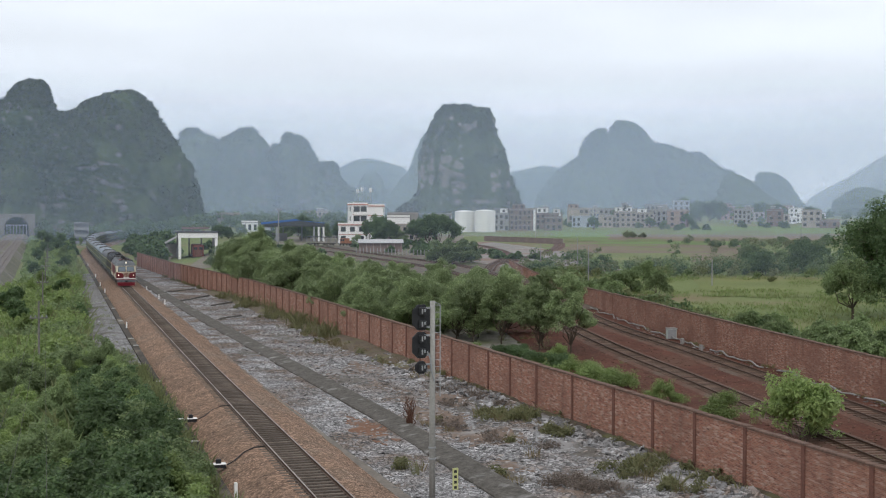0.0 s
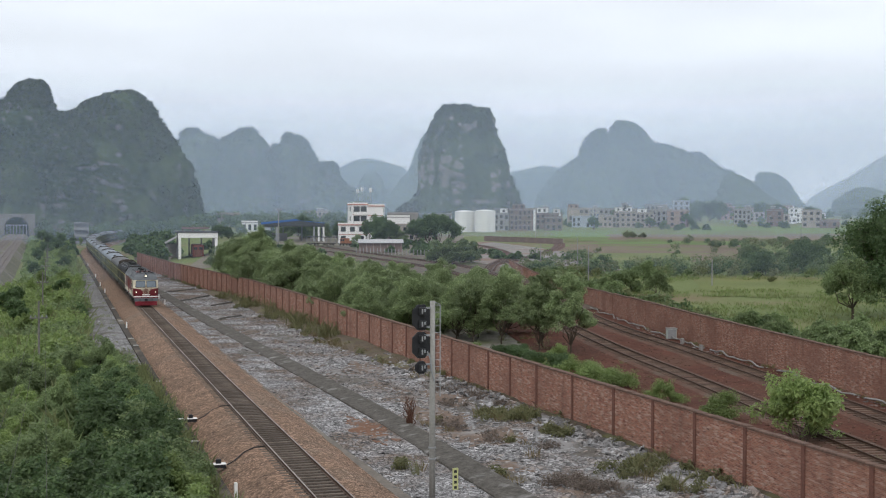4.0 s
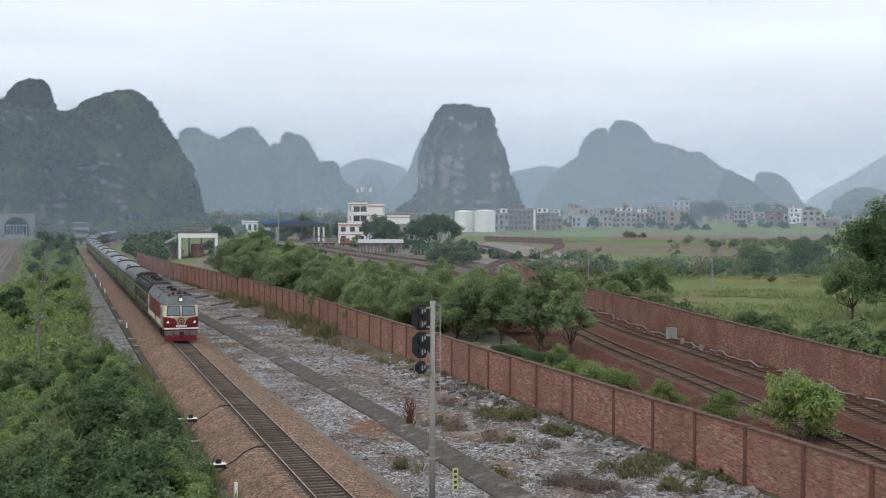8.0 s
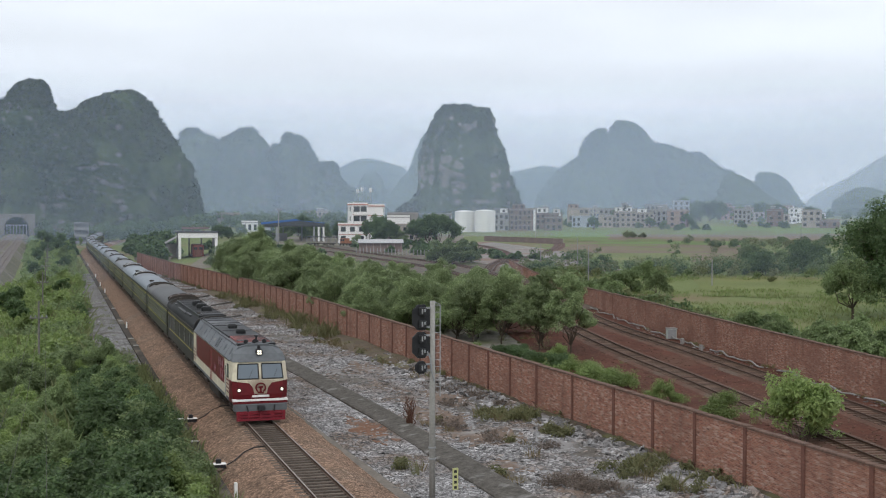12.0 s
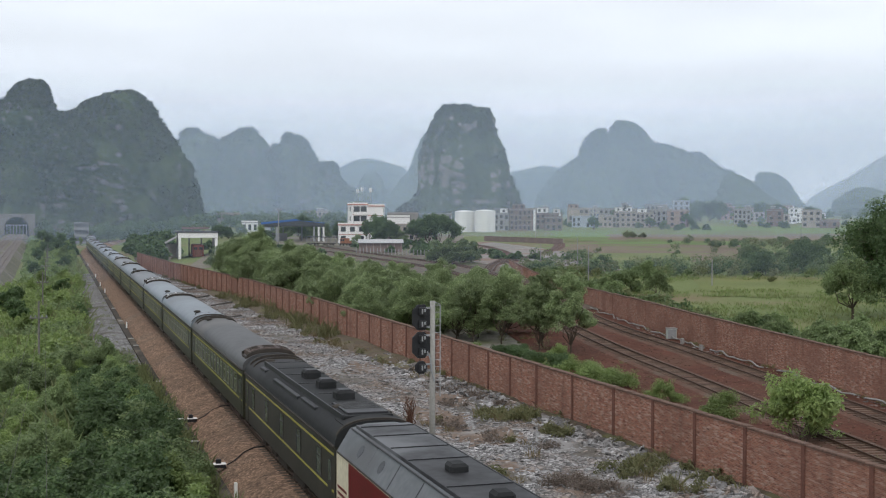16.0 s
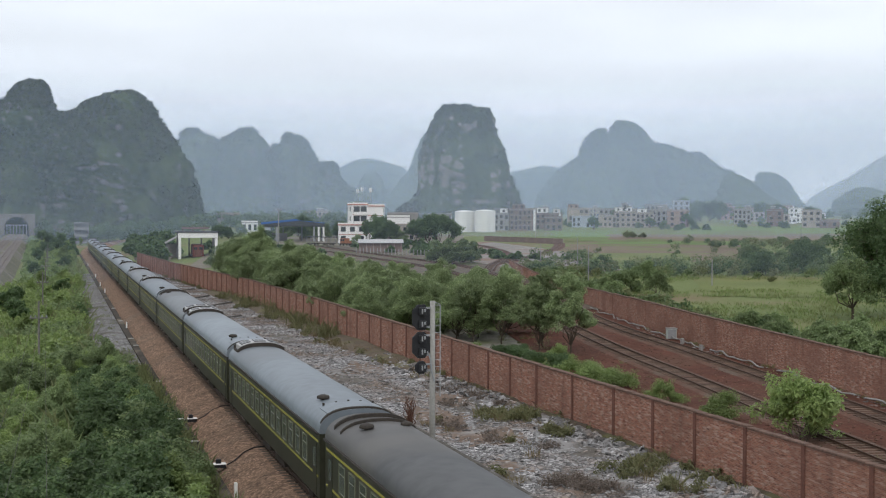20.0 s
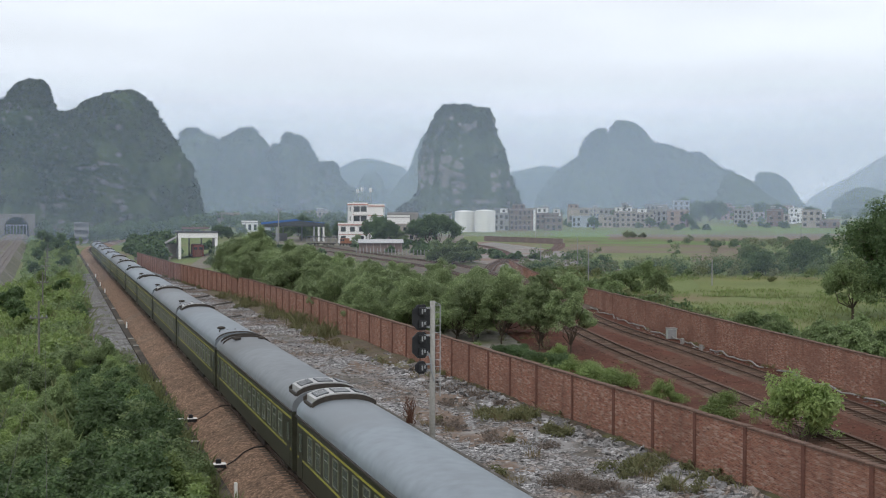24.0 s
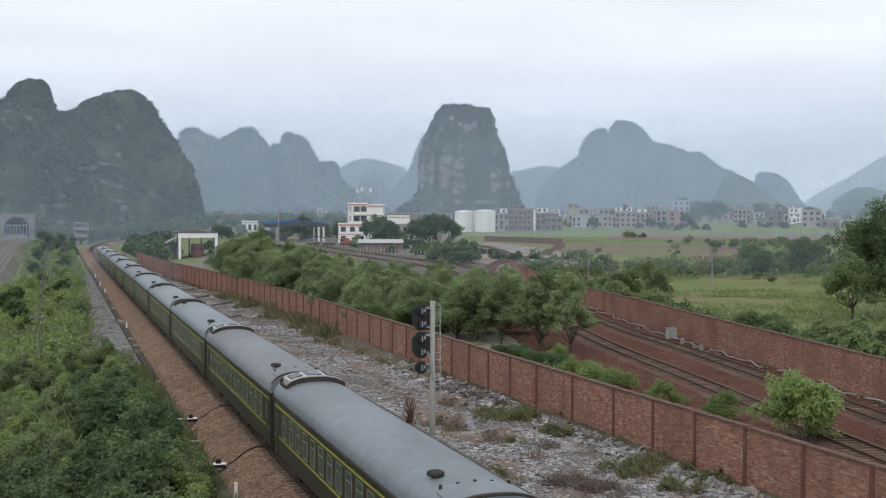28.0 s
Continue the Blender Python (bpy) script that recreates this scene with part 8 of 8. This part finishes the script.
# kerb between ballast and rubble
k_path = [(float(np.interp(y, (34, 52, 63, 81, 120), (15.2, 14.72, 14.42, 14.18, 14.05))) + 0.08 * noise.noise((y * 0.21, 3.0, 0.0)), y, -0.9 + 0.05 * noise.noise((y * 0.37, 7.0, 0.0)), 1.0, 0.0) for y in range(34, 332, 2)]
solid("ballast_kerb", Mesh().sweep([(-0.3, -0.3), (-0.28, 0.1), (0.24, 0.12), (0.28, -0.3)], k_path), mat("dusty_kerb", (0.19, 0.165, 0.14), (0.12, 0.105, 0.09), rough=0.95, scale=0.7, fine=6, bump=0.5, c3=(0.15, 0.14, 0.12)), "dusty concrete kerb between ballast and rubble", kind="structure")

# yard: signal cabinet, cable and white pipes
cb = thing("signal_cabinet", "pale green-grey metal cabinet beside the yard track", "cabinet", at=pose(60.3, 112.4, ground_z(60.3, 112.4), 0, 0, -14) @ Matrix.Scale(0.84, 4))
part("body", Mesh().box(-0.58, -0.4, 0.1, 0.58, 0.4, 1.42, ch=0.03), mat("cabinet_paint", (0.45, 0.50, 0.47), (0.38, 0.43, 0.40), rough=0.6, fine=4, bump=0.05), cb)
part("roof", Mesh().box(-0.66, -0.48, 1.42, 0.66, 0.48, 1.52, ch=0.02), M_CONC, cb)
part("plinth", Mesh().box(-0.55, -0.4, -0.3, 0.55, 0.4, 0.1), M_CONC, cb)
part("door", Mesh().box(-0.5, -0.422, 0.2, 0.5, -0.402, 1.32), M_METAL, cb)
HEX = [(0.07 * math.cos(math.pi * k / 3), 0.07 * math.sin(math.pi * k / 3)) for k in range(6)]
for first_y, last_y in ((62, 70.5), (71.5, 86), (87.5, 101), (101.8, 119), (120, 134), (136, 150)):
    run = []
    y = first_y
    while y <= last_y:
        x = yard_wall_x(y) - 1.25 + 0.4 * math.sin(y * 0.62) * math.sin(y * 0.17)
        run.append((x, y))
        y += 0.7
    sta = [(x, y, ground_z(x, y) + 0.34 + 0.14 * math.sin(y * 1.3) * math.sin(y * 0.4), 0.98, -0.2) for x, y in run]
    solid("cable_duct", Mesh().sweep(HEX, sta, closed=True), M_CONC, "pale crooked cable duct at the yard wall's foot", "cable duct", group="cable ducts", smooth=True)
for x, y in ((57.6, 101.5), (58.9, 107.5)):
    sb = thing("yard_stump", "short concrete stump beside the yard track", "marker post", "yard stumps", at=Matrix.Translation((x, y, ground_z(x, y))))
    part("stump", Mesh().box(-0.15, -0.15, -0.2, 0.15, 0.15, 0.7, ch=0.03), M_CONC, sb)
yard_rubble = [(yard_wall_x(y) - 1.0, y) for y in range(64, 170, 3)]

# pale path under the trees
s = sheet("garden_path", [(41.5, 100, 0, 1, 0.0), (42.5, 106, 0, 1, 0), (43, 112, 0, 1, 0), (42, 120, 0, 1, 0), (41, 130, 0, 1, 0)], -4.5, 4.5, 0.10, mat("trodden_gravel", (0.25, 0.232, 0.205), (0.15, 0.138, 0.12), rough=0.95, scale=0.5, fine=4.0, bump=0.8, c3=(0.13, 0.14, 0.075), patch=0.52), "trodden pale gravel under the trees", cross=6)

# the other railway and its tunnel at the foot of the hill
M_WEATHERED = mat("weathered_concrete", (0.23, 0.22, 0.205), (0.15, 0.145, 0.132), rough=0.95, scale=0.12, fine=2.0, bump=0.3, c3=(0.09, 0.10, 0.06))
M_SIDEBED = mat("dull_ballast", (0.17, 0.145, 0.125), (0.11, 0.095, 0.082), rough=0.95, scale=0.4, fine=4, bump=0.6)
side_line = spline([(-14.6, 215), (-15.9, 342), (-17.0, 480), (-18.9, 628)], 8)
sp_path = [(x, y, 0.2 + max(0, y - 300) * 0.0095, nx, ny) for x, y, z, nx, ny in side_line]
solid("side_embankment", Mesh().sweep([(-8.5, -2.8), (-4.6, -0.3), (3.9, -0.3), (6.8, -2.8)], sp_path), mat("embankment_slope", (0.14, 0.135, 0.085), (0.10, 0.09, 0.06), rough=0.95, scale=0.15, fine=2.0, bump=0.6, c3=(0.19, 0.17, 0.14), dist=0.1), "grassy brown embankment of the other railway", kind="structure")
for u in (-2.2, 2.2):
    t = thing("railway_track", "track of the second railway on its embankment", "track", "second railway", kind="structure")
    pth = shifted(sp_path, u)
    add_rails(t, pth, 0.0, polished=False)
    part("track_bed", Mesh().sweep([(-1.8, -0.28), (-1.3, -0.16), (1.3, -0.16), (1.8, -0.28)], pth), M_SIDEBED, t, "dull grey-brown ballast")
tx, ty, tz = -19.0, 630.0, 3.3
tun = thing("tunnel_portal", "grey concrete tunnel portal with a round arch", "tunnel portal", at=Matrix.Translation((tx, ty, tz)) @ Matrix.Rotation(0.03, 4, "Z"))
arch_in = [(-5.6, -2.0)] + [(5.6 * -math.cos(math.pi * i / 16), 3.2 + 5.0 * math.sin(math.pi * i / 16)) for i in range(17)] + [(5.6, -2.0)]
outer = [(-8.6, -2.0)] + [(-8.6 + 17.2 * i / 16, 9.8) for i in range(17)] + [(8.6, -2.0)]
n = len(arch_in)
pm = Mesh().add([(x, y, z) for y in (0, 1.2) for pr in (arch_in, outer) for x, z in pr], [])
pm.f = [(i, i + 1, n + i + 1, n + i) for i in range(n - 1)] + [(2 * n + i, 3 * n + i, 3 * n + i + 1, 2 * n + i + 1) for i in range(n - 1)] + [(i, 2 * n + i, 2 * n + i + 1, i + 1) for i in range(n - 1)] + [(n + i, n + i + 1, 3 * n + i + 1, 3 * n + i) for i in range(n - 1)]
part("headwall", pm, M_WEATHERED, tun, "weathered concrete headwall")
part("bore", Mesh().add([(x, y, z) for y in (1.2, 40) for x, z in arch_in], [(i, n + i, n + i + 1, i + 1) for i in range(n - 1)] + [tuple(range(2 * n - 1, n - 1, -1))]), M_CONC_DARK, tun, "dark tunnel lining")
for k in range(7):
    x = -4.5 + k * 1.5
    part("gate_bar", Mesh().box(x - 0.14, -0.4, -2.0, x + 0.14, -0.2, 4.6), M_METAL, tun)
part("gate_rail", Mesh().box(-5.2, -0.42, 4.0, 5.2, -0.18, 4.35), M_METAL, tun)

# ---- ledge of brown earth at the wall's foot ----
led = Mesh()
for j in range(100):
    y = 88 + j * 1.3
    k = smooth((y - 88) / 14) * (1 - smooth((y - 195) / 22)) * (0.75 + 0.45 * noise.noise((y * 0.11, 2.0, 0.0)))
    x1 = wall_x(y) + 0.05
    for u, h in ((-3.1, -0.25), (-2.5, 0.16), (-1.9, 0.42), (-1.0, 0.46), (0.0, 0.55)):
        x = x1 + u * (0.6 + 0.4 * k) + (0.25 * noise.noise((y * 0.4, u, 4.0)) if u < 0 else 0)
        led.v.append((x, y, apron_z(x, y) + h * k - 0.08 * (1 - k) + 0.10 * noise.noise((x * 0.9, y * 0.9, 6.0)) * (1 if u < 0 else 0)))
led.f = [(j * 5 + i, j * 5 + i + 1, (j + 1) * 5 + i + 1, (j + 1) * 5 + i) for j in range(99) for i in range(4)]
solid("earth_ledge", led, mat("ledge_earth", (0.145, 0.115, 0.085), (0.085, 0.068, 0.05), rough=0.95, scale=0.6, fine=4, bump=0.8, c3=(0.13, 0.125, 0.06), dist=0.06), "ledge of brown earth along the wall's foot", kind="structure", smooth=True)

foot = Mesh()
for j in range(92):
    y = 43 + j * 0.5
    for u, h in ((-0.95, -0.12), (-0.62, 0.10), (-0.3, 0.26), (0.0, 0.34)):
        x = wall_x(y) + 0.05 + u * (1 + 0.45 * noise.noise((y * 0.6, 1.0, u)))
        foot.v.append((x, y, apron_z(x, y) + h + 0.1 * noise.noise((x * 1.2, y * 0.9, 8.0))))
foot.f = [(j * 4 + i, j * 4 + i + 1, (j + 1) * 4 + i + 1, (j + 1) * 4 + i) for j in range(91) for i in range(3)]
solid("earth_ledge", foot, mat("dark_foot_earth", (0.085, 0.065, 0.048), (0.05, 0.04, 0.03), rough=0.95, scale=0.9, fine=5, bump=0.8, c3=(0.10, 0.10, 0.045), dist=0.05), "strip of dark brown soil along the wall's foot", kind="structure", smooth=True)

# ---- bare patches in the rubble ----
def bare_patch(label, cx, cy, rx, ry, material, seed):
    m = Mesh()
    for k in range(5):
        for i in range(28):
            t = 2 * math.pi * i / 28
            q = k / 4 * (1 + 0.35 * noise.noise((2 * math.cos(t), 2 * math.sin(t), seed)) + 0.2 * noise.noise((6 * math.cos(t), 6 * math.sin(t), seed)))
            x, y = cx + rx * q * math.cos(t), cy + ry * q * math.sin(t)
            m.v.append((x, y, apron_z(x, y) + 0.045 - 0.06 * k / 4))
    m.f = [(k * 28 + i, k * 28 + (i + 1) % 28, (k + 1) * 28 + (i + 1) % 28, (k + 1) * 28 + i) for k in range(4) for i in range(28)]
    solid("bare_patch", m, material, label, kind="structure", smooth=True)


M_RUSTPATCH = mat("rust_stained_soil", (0.21, 0.112, 0.072), (0.13, 0.078, 0.055), rough=0.95, scale=1.2, fine=7, bump=0.8, c3=(0.24, 0.215, 0.20), dist=0.05, spec=0.12)
M_PATCH = mat("patch_soil", (0.195, 0.142, 0.112), (0.125, 0.095, 0.077), rough=0.95, scale=1.2, fine=7, bump=0.8, c3=(0.26, 0.245, 0.235), dist=0.05, spec=0.12)
M_PATCH_DARK = mat("patch_cinder", (0.15, 0.135, 0.12), (0.09, 0.08, 0.07), rough=0.95, scale=1.2, fine=7, bump=0.8, c3=(0.25, 0.24, 0.235), dist=0.05, spec=0.12)
for i, (cx, cy, rx, ry, dark) in enumerate(((17.5, 70.2, 1.25, 5.2, 2), (22.6, 66, 1.8, 4.2, 0), (24.5, 52, 1.6, 2.6, 1), (25.6, 74, 1.7, 5.5, 1), (21.6, 92, 1.5, 6.0, 1), (24.2, 98, 1.6, 5.0, 0), (16.6, 112, 0.9, 5.0, 1), (22.4, 126, 1.5, 7.0, 1), (21.8, 57.5, 1.0, 2.6, 0), (26.6, 60, 1.2, 3.2, 1), (22.8, 72.5, 1.9, 5.5, 0), (25.4, 80.5, 1.6, 5.0, 0), (23.2, 52.0, 1.5, 2.4, 0), (24.6, 65.5, 1.2, 3.0, 0), (20.8, 55.0, 1.0, 2.2, 1))):
    bare_patch(("bare brown earth patch in the rubble", "dark cindery patch in the rubble", "rust-stained earth patch in the rubble")[dark], cx, cy, rx, ry, (M_PATCH, M_PATCH_DARK, M_RUSTPATCH)[dark], i * 3.7)

# ---- weeds on the rubble ----
rnd = random.Random(15)
green_spots, dry_spots = [], []
for cx, cy, r, n_, dry in ((26.0, 71.0, 0.9, 36, 0.35), (27.5, 70.2, 0.8, 30, 0.15), (27.2, 64.5, 0.6, 24, 0.25), (26.8, 53.1, 0.8, 30, 0.2), (28.0, 54.2, 0.5, 12, 0.3), (29.4, 50.2, 0.5, 22, 0.4), (29.6, 56.0, 0.3, 14, 0.3), (26.8, 49.0, 0.8, 16, 0.1), (16.6, 58.3, 0.5, 10, 0.3), (20.7, 54.5, 0.7, 8, 0.7),
                           (25.5, 118, 1.8, 30, 0.9), (25.8, 126, 1.8, 30, 0.8), (26.0, 136, 1.8, 40, 0.4), (26.4, 150, 1.6, 60, 0.15), (25.8, 170, 1.8, 70, 0.1), (25.0, 190, 1.6, 50, 0.3), (26.5, 100, 1.4, 26, 0.8), (27.0, 108, 1.2, 22, 0.8), (26.2, 113, 1.5, 26, 0.9), (27.2, 91, 1.1, 16, 0.8), (21.5, 69, 1.0, 10, 0.9), (24, 63, 1.2, 10, 0.9)):
    for i in range(n_):
        x, y = cx + rnd.gauss(0, r * 0.6), cy + rnd.gauss(0, r * 1.1)
        (dry_spots if rnd.random() < dry else green_spots).append((x, y, apron_z(x, y), rnd.uniform(0.6, 1.25)))
tall = []
for i in range(46):
    y = rnd.choice((rnd.gauss(136, 5), rnd.gauss(152, 6), rnd.gauss(176, 8), rnd.gauss(124, 3)))
    x = wall_x(y) - rnd.uniform(0.4, 2.4)
    tall.append((x, y, apron_z(x, y) + 0.2, rnd.uniform(0.6, 1.3)))
tufts("tall_weeds", "tall feathery green weeds at the wall's foot", tall, M_WEED, 24, 1.5, 0.6, 94, slim=0.022)
for i in range(260):
    y = rnd.uniform(44, 260)
    x = wall_x(y) - rnd.uniform(0.15, 0.9)
    (dry_spots if rnd.random() < 0.55 else green_spots).append((x, y, apron_z(x, y), rnd.uniform(0.5, 1.1)))
thicket("weeds", "dull green bushy weeds growing out of the rubble", "weeds", [(x, y, z - 0.05, 0.55 * k, 0.5 * k) for x, y, z, k in green_spots[::2]], M_WEED, 91, 5, 150, 0.10)
tufts("weeds", "thin upright green weeds on the rubble", green_spots[1::4], M_WEED, 26, 0.8, 0.3, 93, slim=0.02)
tufts("dry_weeds", "dry straw-coloured weeds on the rubble", dry_spots[::2], M_DRY, 24, 0.5, 0.38, 92, slim=0.035)
twigs = []
for cx, cy, r, n_ in ((23.2, 52.0, 0.75, 26), (22.3, 52.6, 0.5, 10), (24.2, 50.6, 0.5, 8), (28.4, 82.5, 0.7, 18), (27.6, 79.0, 0.7, 14), (26.2, 84.0, 0.9, 12), (22.6, 69.0, 1.0, 12), (23.6, 64.0, 0.9, 9), (28.0, 75.0, 0.5, 10), (25.2, 61.0, 0.6, 7), (25.0, 77.0, 0.8, 8)):
    for i in range(n_):
        x, y = cx + rnd.gauss(0, r * 0.6), cy + rnd.gauss(0, r * 1.1)
        twigs.append((x, y, apron_z(x, y) - 0.05, 0.4 * rnd.uniform(0.5, 1.3), 0.5 * rnd.uniform(0.7, 1.2)))
thicket("withered_scrub", "low withered grey-brown scrub on the rubble", "scrub", twigs, leaf_mat("withered_leaves", (0.15, 0.118, 0.096), (0.27, 0.22, 0.185)), 95, 5, 80, 0.075)
dead = thing("dead_shrub", "withered brown upright shrub on the rubble", "shrub", at=Matrix.Translation((19.9, 69.5, apron_z(19.9, 69.5))))
dm = Mesh()
for i in range(26):
    a = rnd.uniform(0, 6.28)
    limb(dm, (0, 0, -0.1), (0.25 * math.cos(a), 0.25 * math.sin(a), rnd.uniform(0.9, 1.9)), 0.035, 0.012, rnd, 0.08)
part("stems", dm, mat("withered_stem", (0.12, 0.06, 0.04), (0.08, 0.04, 0.03), rough=0.95, bump=0.2), dead)

# ---- loose stones and sleepers, piece by piece ----
def stone(seed, slab=0.45):
    r = random.Random(seed)
    m = Mesh()
    n = 7
    vs = []
    for z, k in ((-0.5, 0.85), (0.25, 1.0), (0.55, 0.7)):
        for i in range(n):
            a = 2 * math.pi * i / n
            q = k * r.uniform(0.7, 1.1)
            vs.append((q * math.cos(a), q * math.sin(a) * 0.8, z * slab * r.uniform(0.7, 1.2)))
    fs = [(k * n + i, k * n + (i + 1) % n, (k + 1) * n + (i + 1) % n, (k + 1) * n + i) for k in range(2) for i in range(n)] + [tuple(range(2 * n, 3 * n))]
    return m.add(vs, fs)


M_BLOCK = mat("loose_limestone", (0.36, 0.355, 0.358), (0.17, 0.167, 0.167), rough=0.95, scale=1.5, fine=8, bump=0.5, vary=0.35, c3=(0.22, 0.19, 0.17))
M_BLOCKS = mat("loose_limestone_heap", (0.31, 0.303, 0.302), (0.115, 0.11, 0.108), rough=0.95, scale=1.5, fine=8, bump=0.5, island=0.5, c3=(0.22, 0.18, 0.155))
STONES = [stone(s_) for s_ in range(9)]
STONE_DATA = [s_.data("stone", M_BLOCK) for s_ in STONES]
heap = thing("stone_heap", "loose grey limestone blocks along the wall's foot", "stones", kind="structure")
rnd = random.Random(16)
for i in range(290):
    y = 46 + 42 * rnd.random() ** 1.4
    x = wall_x(y) - 0.75 - abs(rnd.gauss(0, 0.9))
    k = rnd.uniform(0.18, 0.44)
    o = part("stone", STONE_DATA[rnd.randrange(9)], None, heap)
    o.matrix_basis = Matrix.LocRotScale((x, y, apron_z(x, y) + k * 0.1), Euler((rnd.gauss(0, 0.3), rnd.gauss(0, 0.3), rnd.uniform(0, 6.28))), (k, k, k))
rest = Mesh()
for i in range(13000):
    y = 40 + 150 * rnd.random() ** 1.7
    x = rnd.uniform(14.6, wall_x(y) - 0.3)
    if abs(x - drain_x(y)) < 0.9:
        continue
    k = rnd.uniform(0.06, 0.20) * (1 if x > 20 else 0.8)
    m = Matrix.LocRotScale((x, y, apron_z(x, y) + k * 0.02), Euler((rnd.gauss(0, 0.2), rnd.gauss(0, 0.2), rnd.uniform(0, 6.28))), (k * rnd.uniform(0.8, 1.7), k, k * 0.7))
    st = STONES[rnd.randrange(9)]
    rest.add([tuple(m @ Vector(p)) for p in st.v], st.f)
for i in range(1700):
    y = 45 + 60 * rnd.random() ** 1.3
    x = wall_x(y) - 0.6 - abs(rnd.gauss(0, 0.8))
    k = rnd.uniform(0.12, 0.34)
    m = Matrix.LocRotScale((x, y, apron_z(x, y) + 0.25 * max(0.0, 1 - (wall_x(y) - x) / 1.6)), Euler((rnd.gauss(0, 0.5), rnd.gauss(0, 0.5), rnd.uniform(0, 6.28))), (k * rnd.uniform(0.8, 1.4), k, k))
    st = STONES[rnd.randrange(9)]
    rest.add([tuple(m @ Vector(p)) for p in st.v], st.f)
solid("loose_rubble", rest, M_BLOCKS, "scattered slabs and lumps of grey rubble", "stones", kind="stuff")
yr = Mesh()
for bx_, by_ in yard_rubble:
    for i in range(22):
        x, y = bx_ + rnd.gauss(0, 0.5), by_ + rnd.uniform(-1.5, 1.5)
        k = rnd.uniform(0.1, 0.28)
        m = Matrix.LocRotScale((x, y, ground_z(x, y) + 0.08), Euler((0, 0, rnd.uniform(0, 6.28))), (k, k, k))
        st = STONES[rnd.randrange(9)]
        yr.add([tuple(m @ Vector(p)) for p in st.v], st.f)
solid("yard_rubble", yr, M_BLOCKS, "broken grey stones along the foot of the yard wall", "stones", kind="stuff")

yp = Mesh()
for i in range(4200):
    y = 46 + 74 * rnd.random() ** 1.3
    x = rnd.uniform(float(np.interp(y, (46, 120), (36.0, 46.0))), yard_wall_x(y) - 0.4)
    k = rnd.uniform(0.03, 0.11)
    m = Matrix.LocRotScale((x, y, ground_z(x, y) + 0.16), Euler((0, 0, rnd.uniform(0, 6.28))), (k * 1.3, k, k))
    st = STONES[rnd.randrange(9)]
    yp.add([tuple(m @ Vector(p)) for p in st.v], st.f)
solid("yard_pebbles", yp, mat("rusty_pebbles", (0.17, 0.10, 0.075), (0.09, 0.055, 0.042), rough=0.95, scale=1.5, fine=8, bump=0.4, island=0.45, spec=0.12), "rust-brown stones strewn between the yard tracks", "stones", kind="stuff")
yw = []
for i in range(170):
    y = rnd.uniform(52, 125)
    x = float(np.interp(y, (46, 120), (37.5, 45.5))) + rnd.gauss(0, 1.3) if rnd.random() < 0.7 else yard_wall_x(y) - rnd.uniform(0.3, 1.2)
    yw.append((x, y, ground_z(x, y) + 0.12, rnd.uniform(0.4, 1.0)))
tufts("yard_weeds", "low green weeds along the edges of the yard", yw, M_WEED, 26, 0.5, 0.45, 95, slim=0.035)

far_sleepers = Mesh()
for i in range(660):
    s_ = 34 + i * 0.6
    if i < 300:
        o = part("sleeper", SLEEPER_DATA, None, track_1)
        o.location = (TRACK_X, s_, 0)
    else:
        far_sleepers.add([(x + TRACK_X, y + s_, z) for x, y, z in SLEEPER.v], SLEEPER.f)
part("sleepers", far_sleepers, M_SLEEPER, track_1)["kind"] = "stuff"

# uneven bricks standing proud of the nearest stretch of wall
BRICK_DATA = Mesh().box(-0.014, -0.115, -0.028, 0.0, 0.115, 0.028, ch=0.0).data("brick", mat("single_brick", (0.34, 0.15, 0.11), (0.20, 0.085, 0.06), rough=0.95, fine=12, bump=0.4, vary=0.25))
trackside = bpy.data.objects["wall_trackside"]
rnd = random.Random(17)
for i in range(290):
    y = 43.5 + rnd.randrange(128) * 0.25 + 0.12
    if min(abs(y - p) for p in TRACKSIDE_PIERS) < 0.3:
        continue
    z = -0.6 + rnd.randrange(38) * 0.07
    o = part("brick", BRICK_DATA, None, trackside)
    o.matrix_basis = Matrix.Translation((wall_x(y) - 0.121, y, z)) @ Matrix.Rotation(0.024, 4, "Z")


motions()
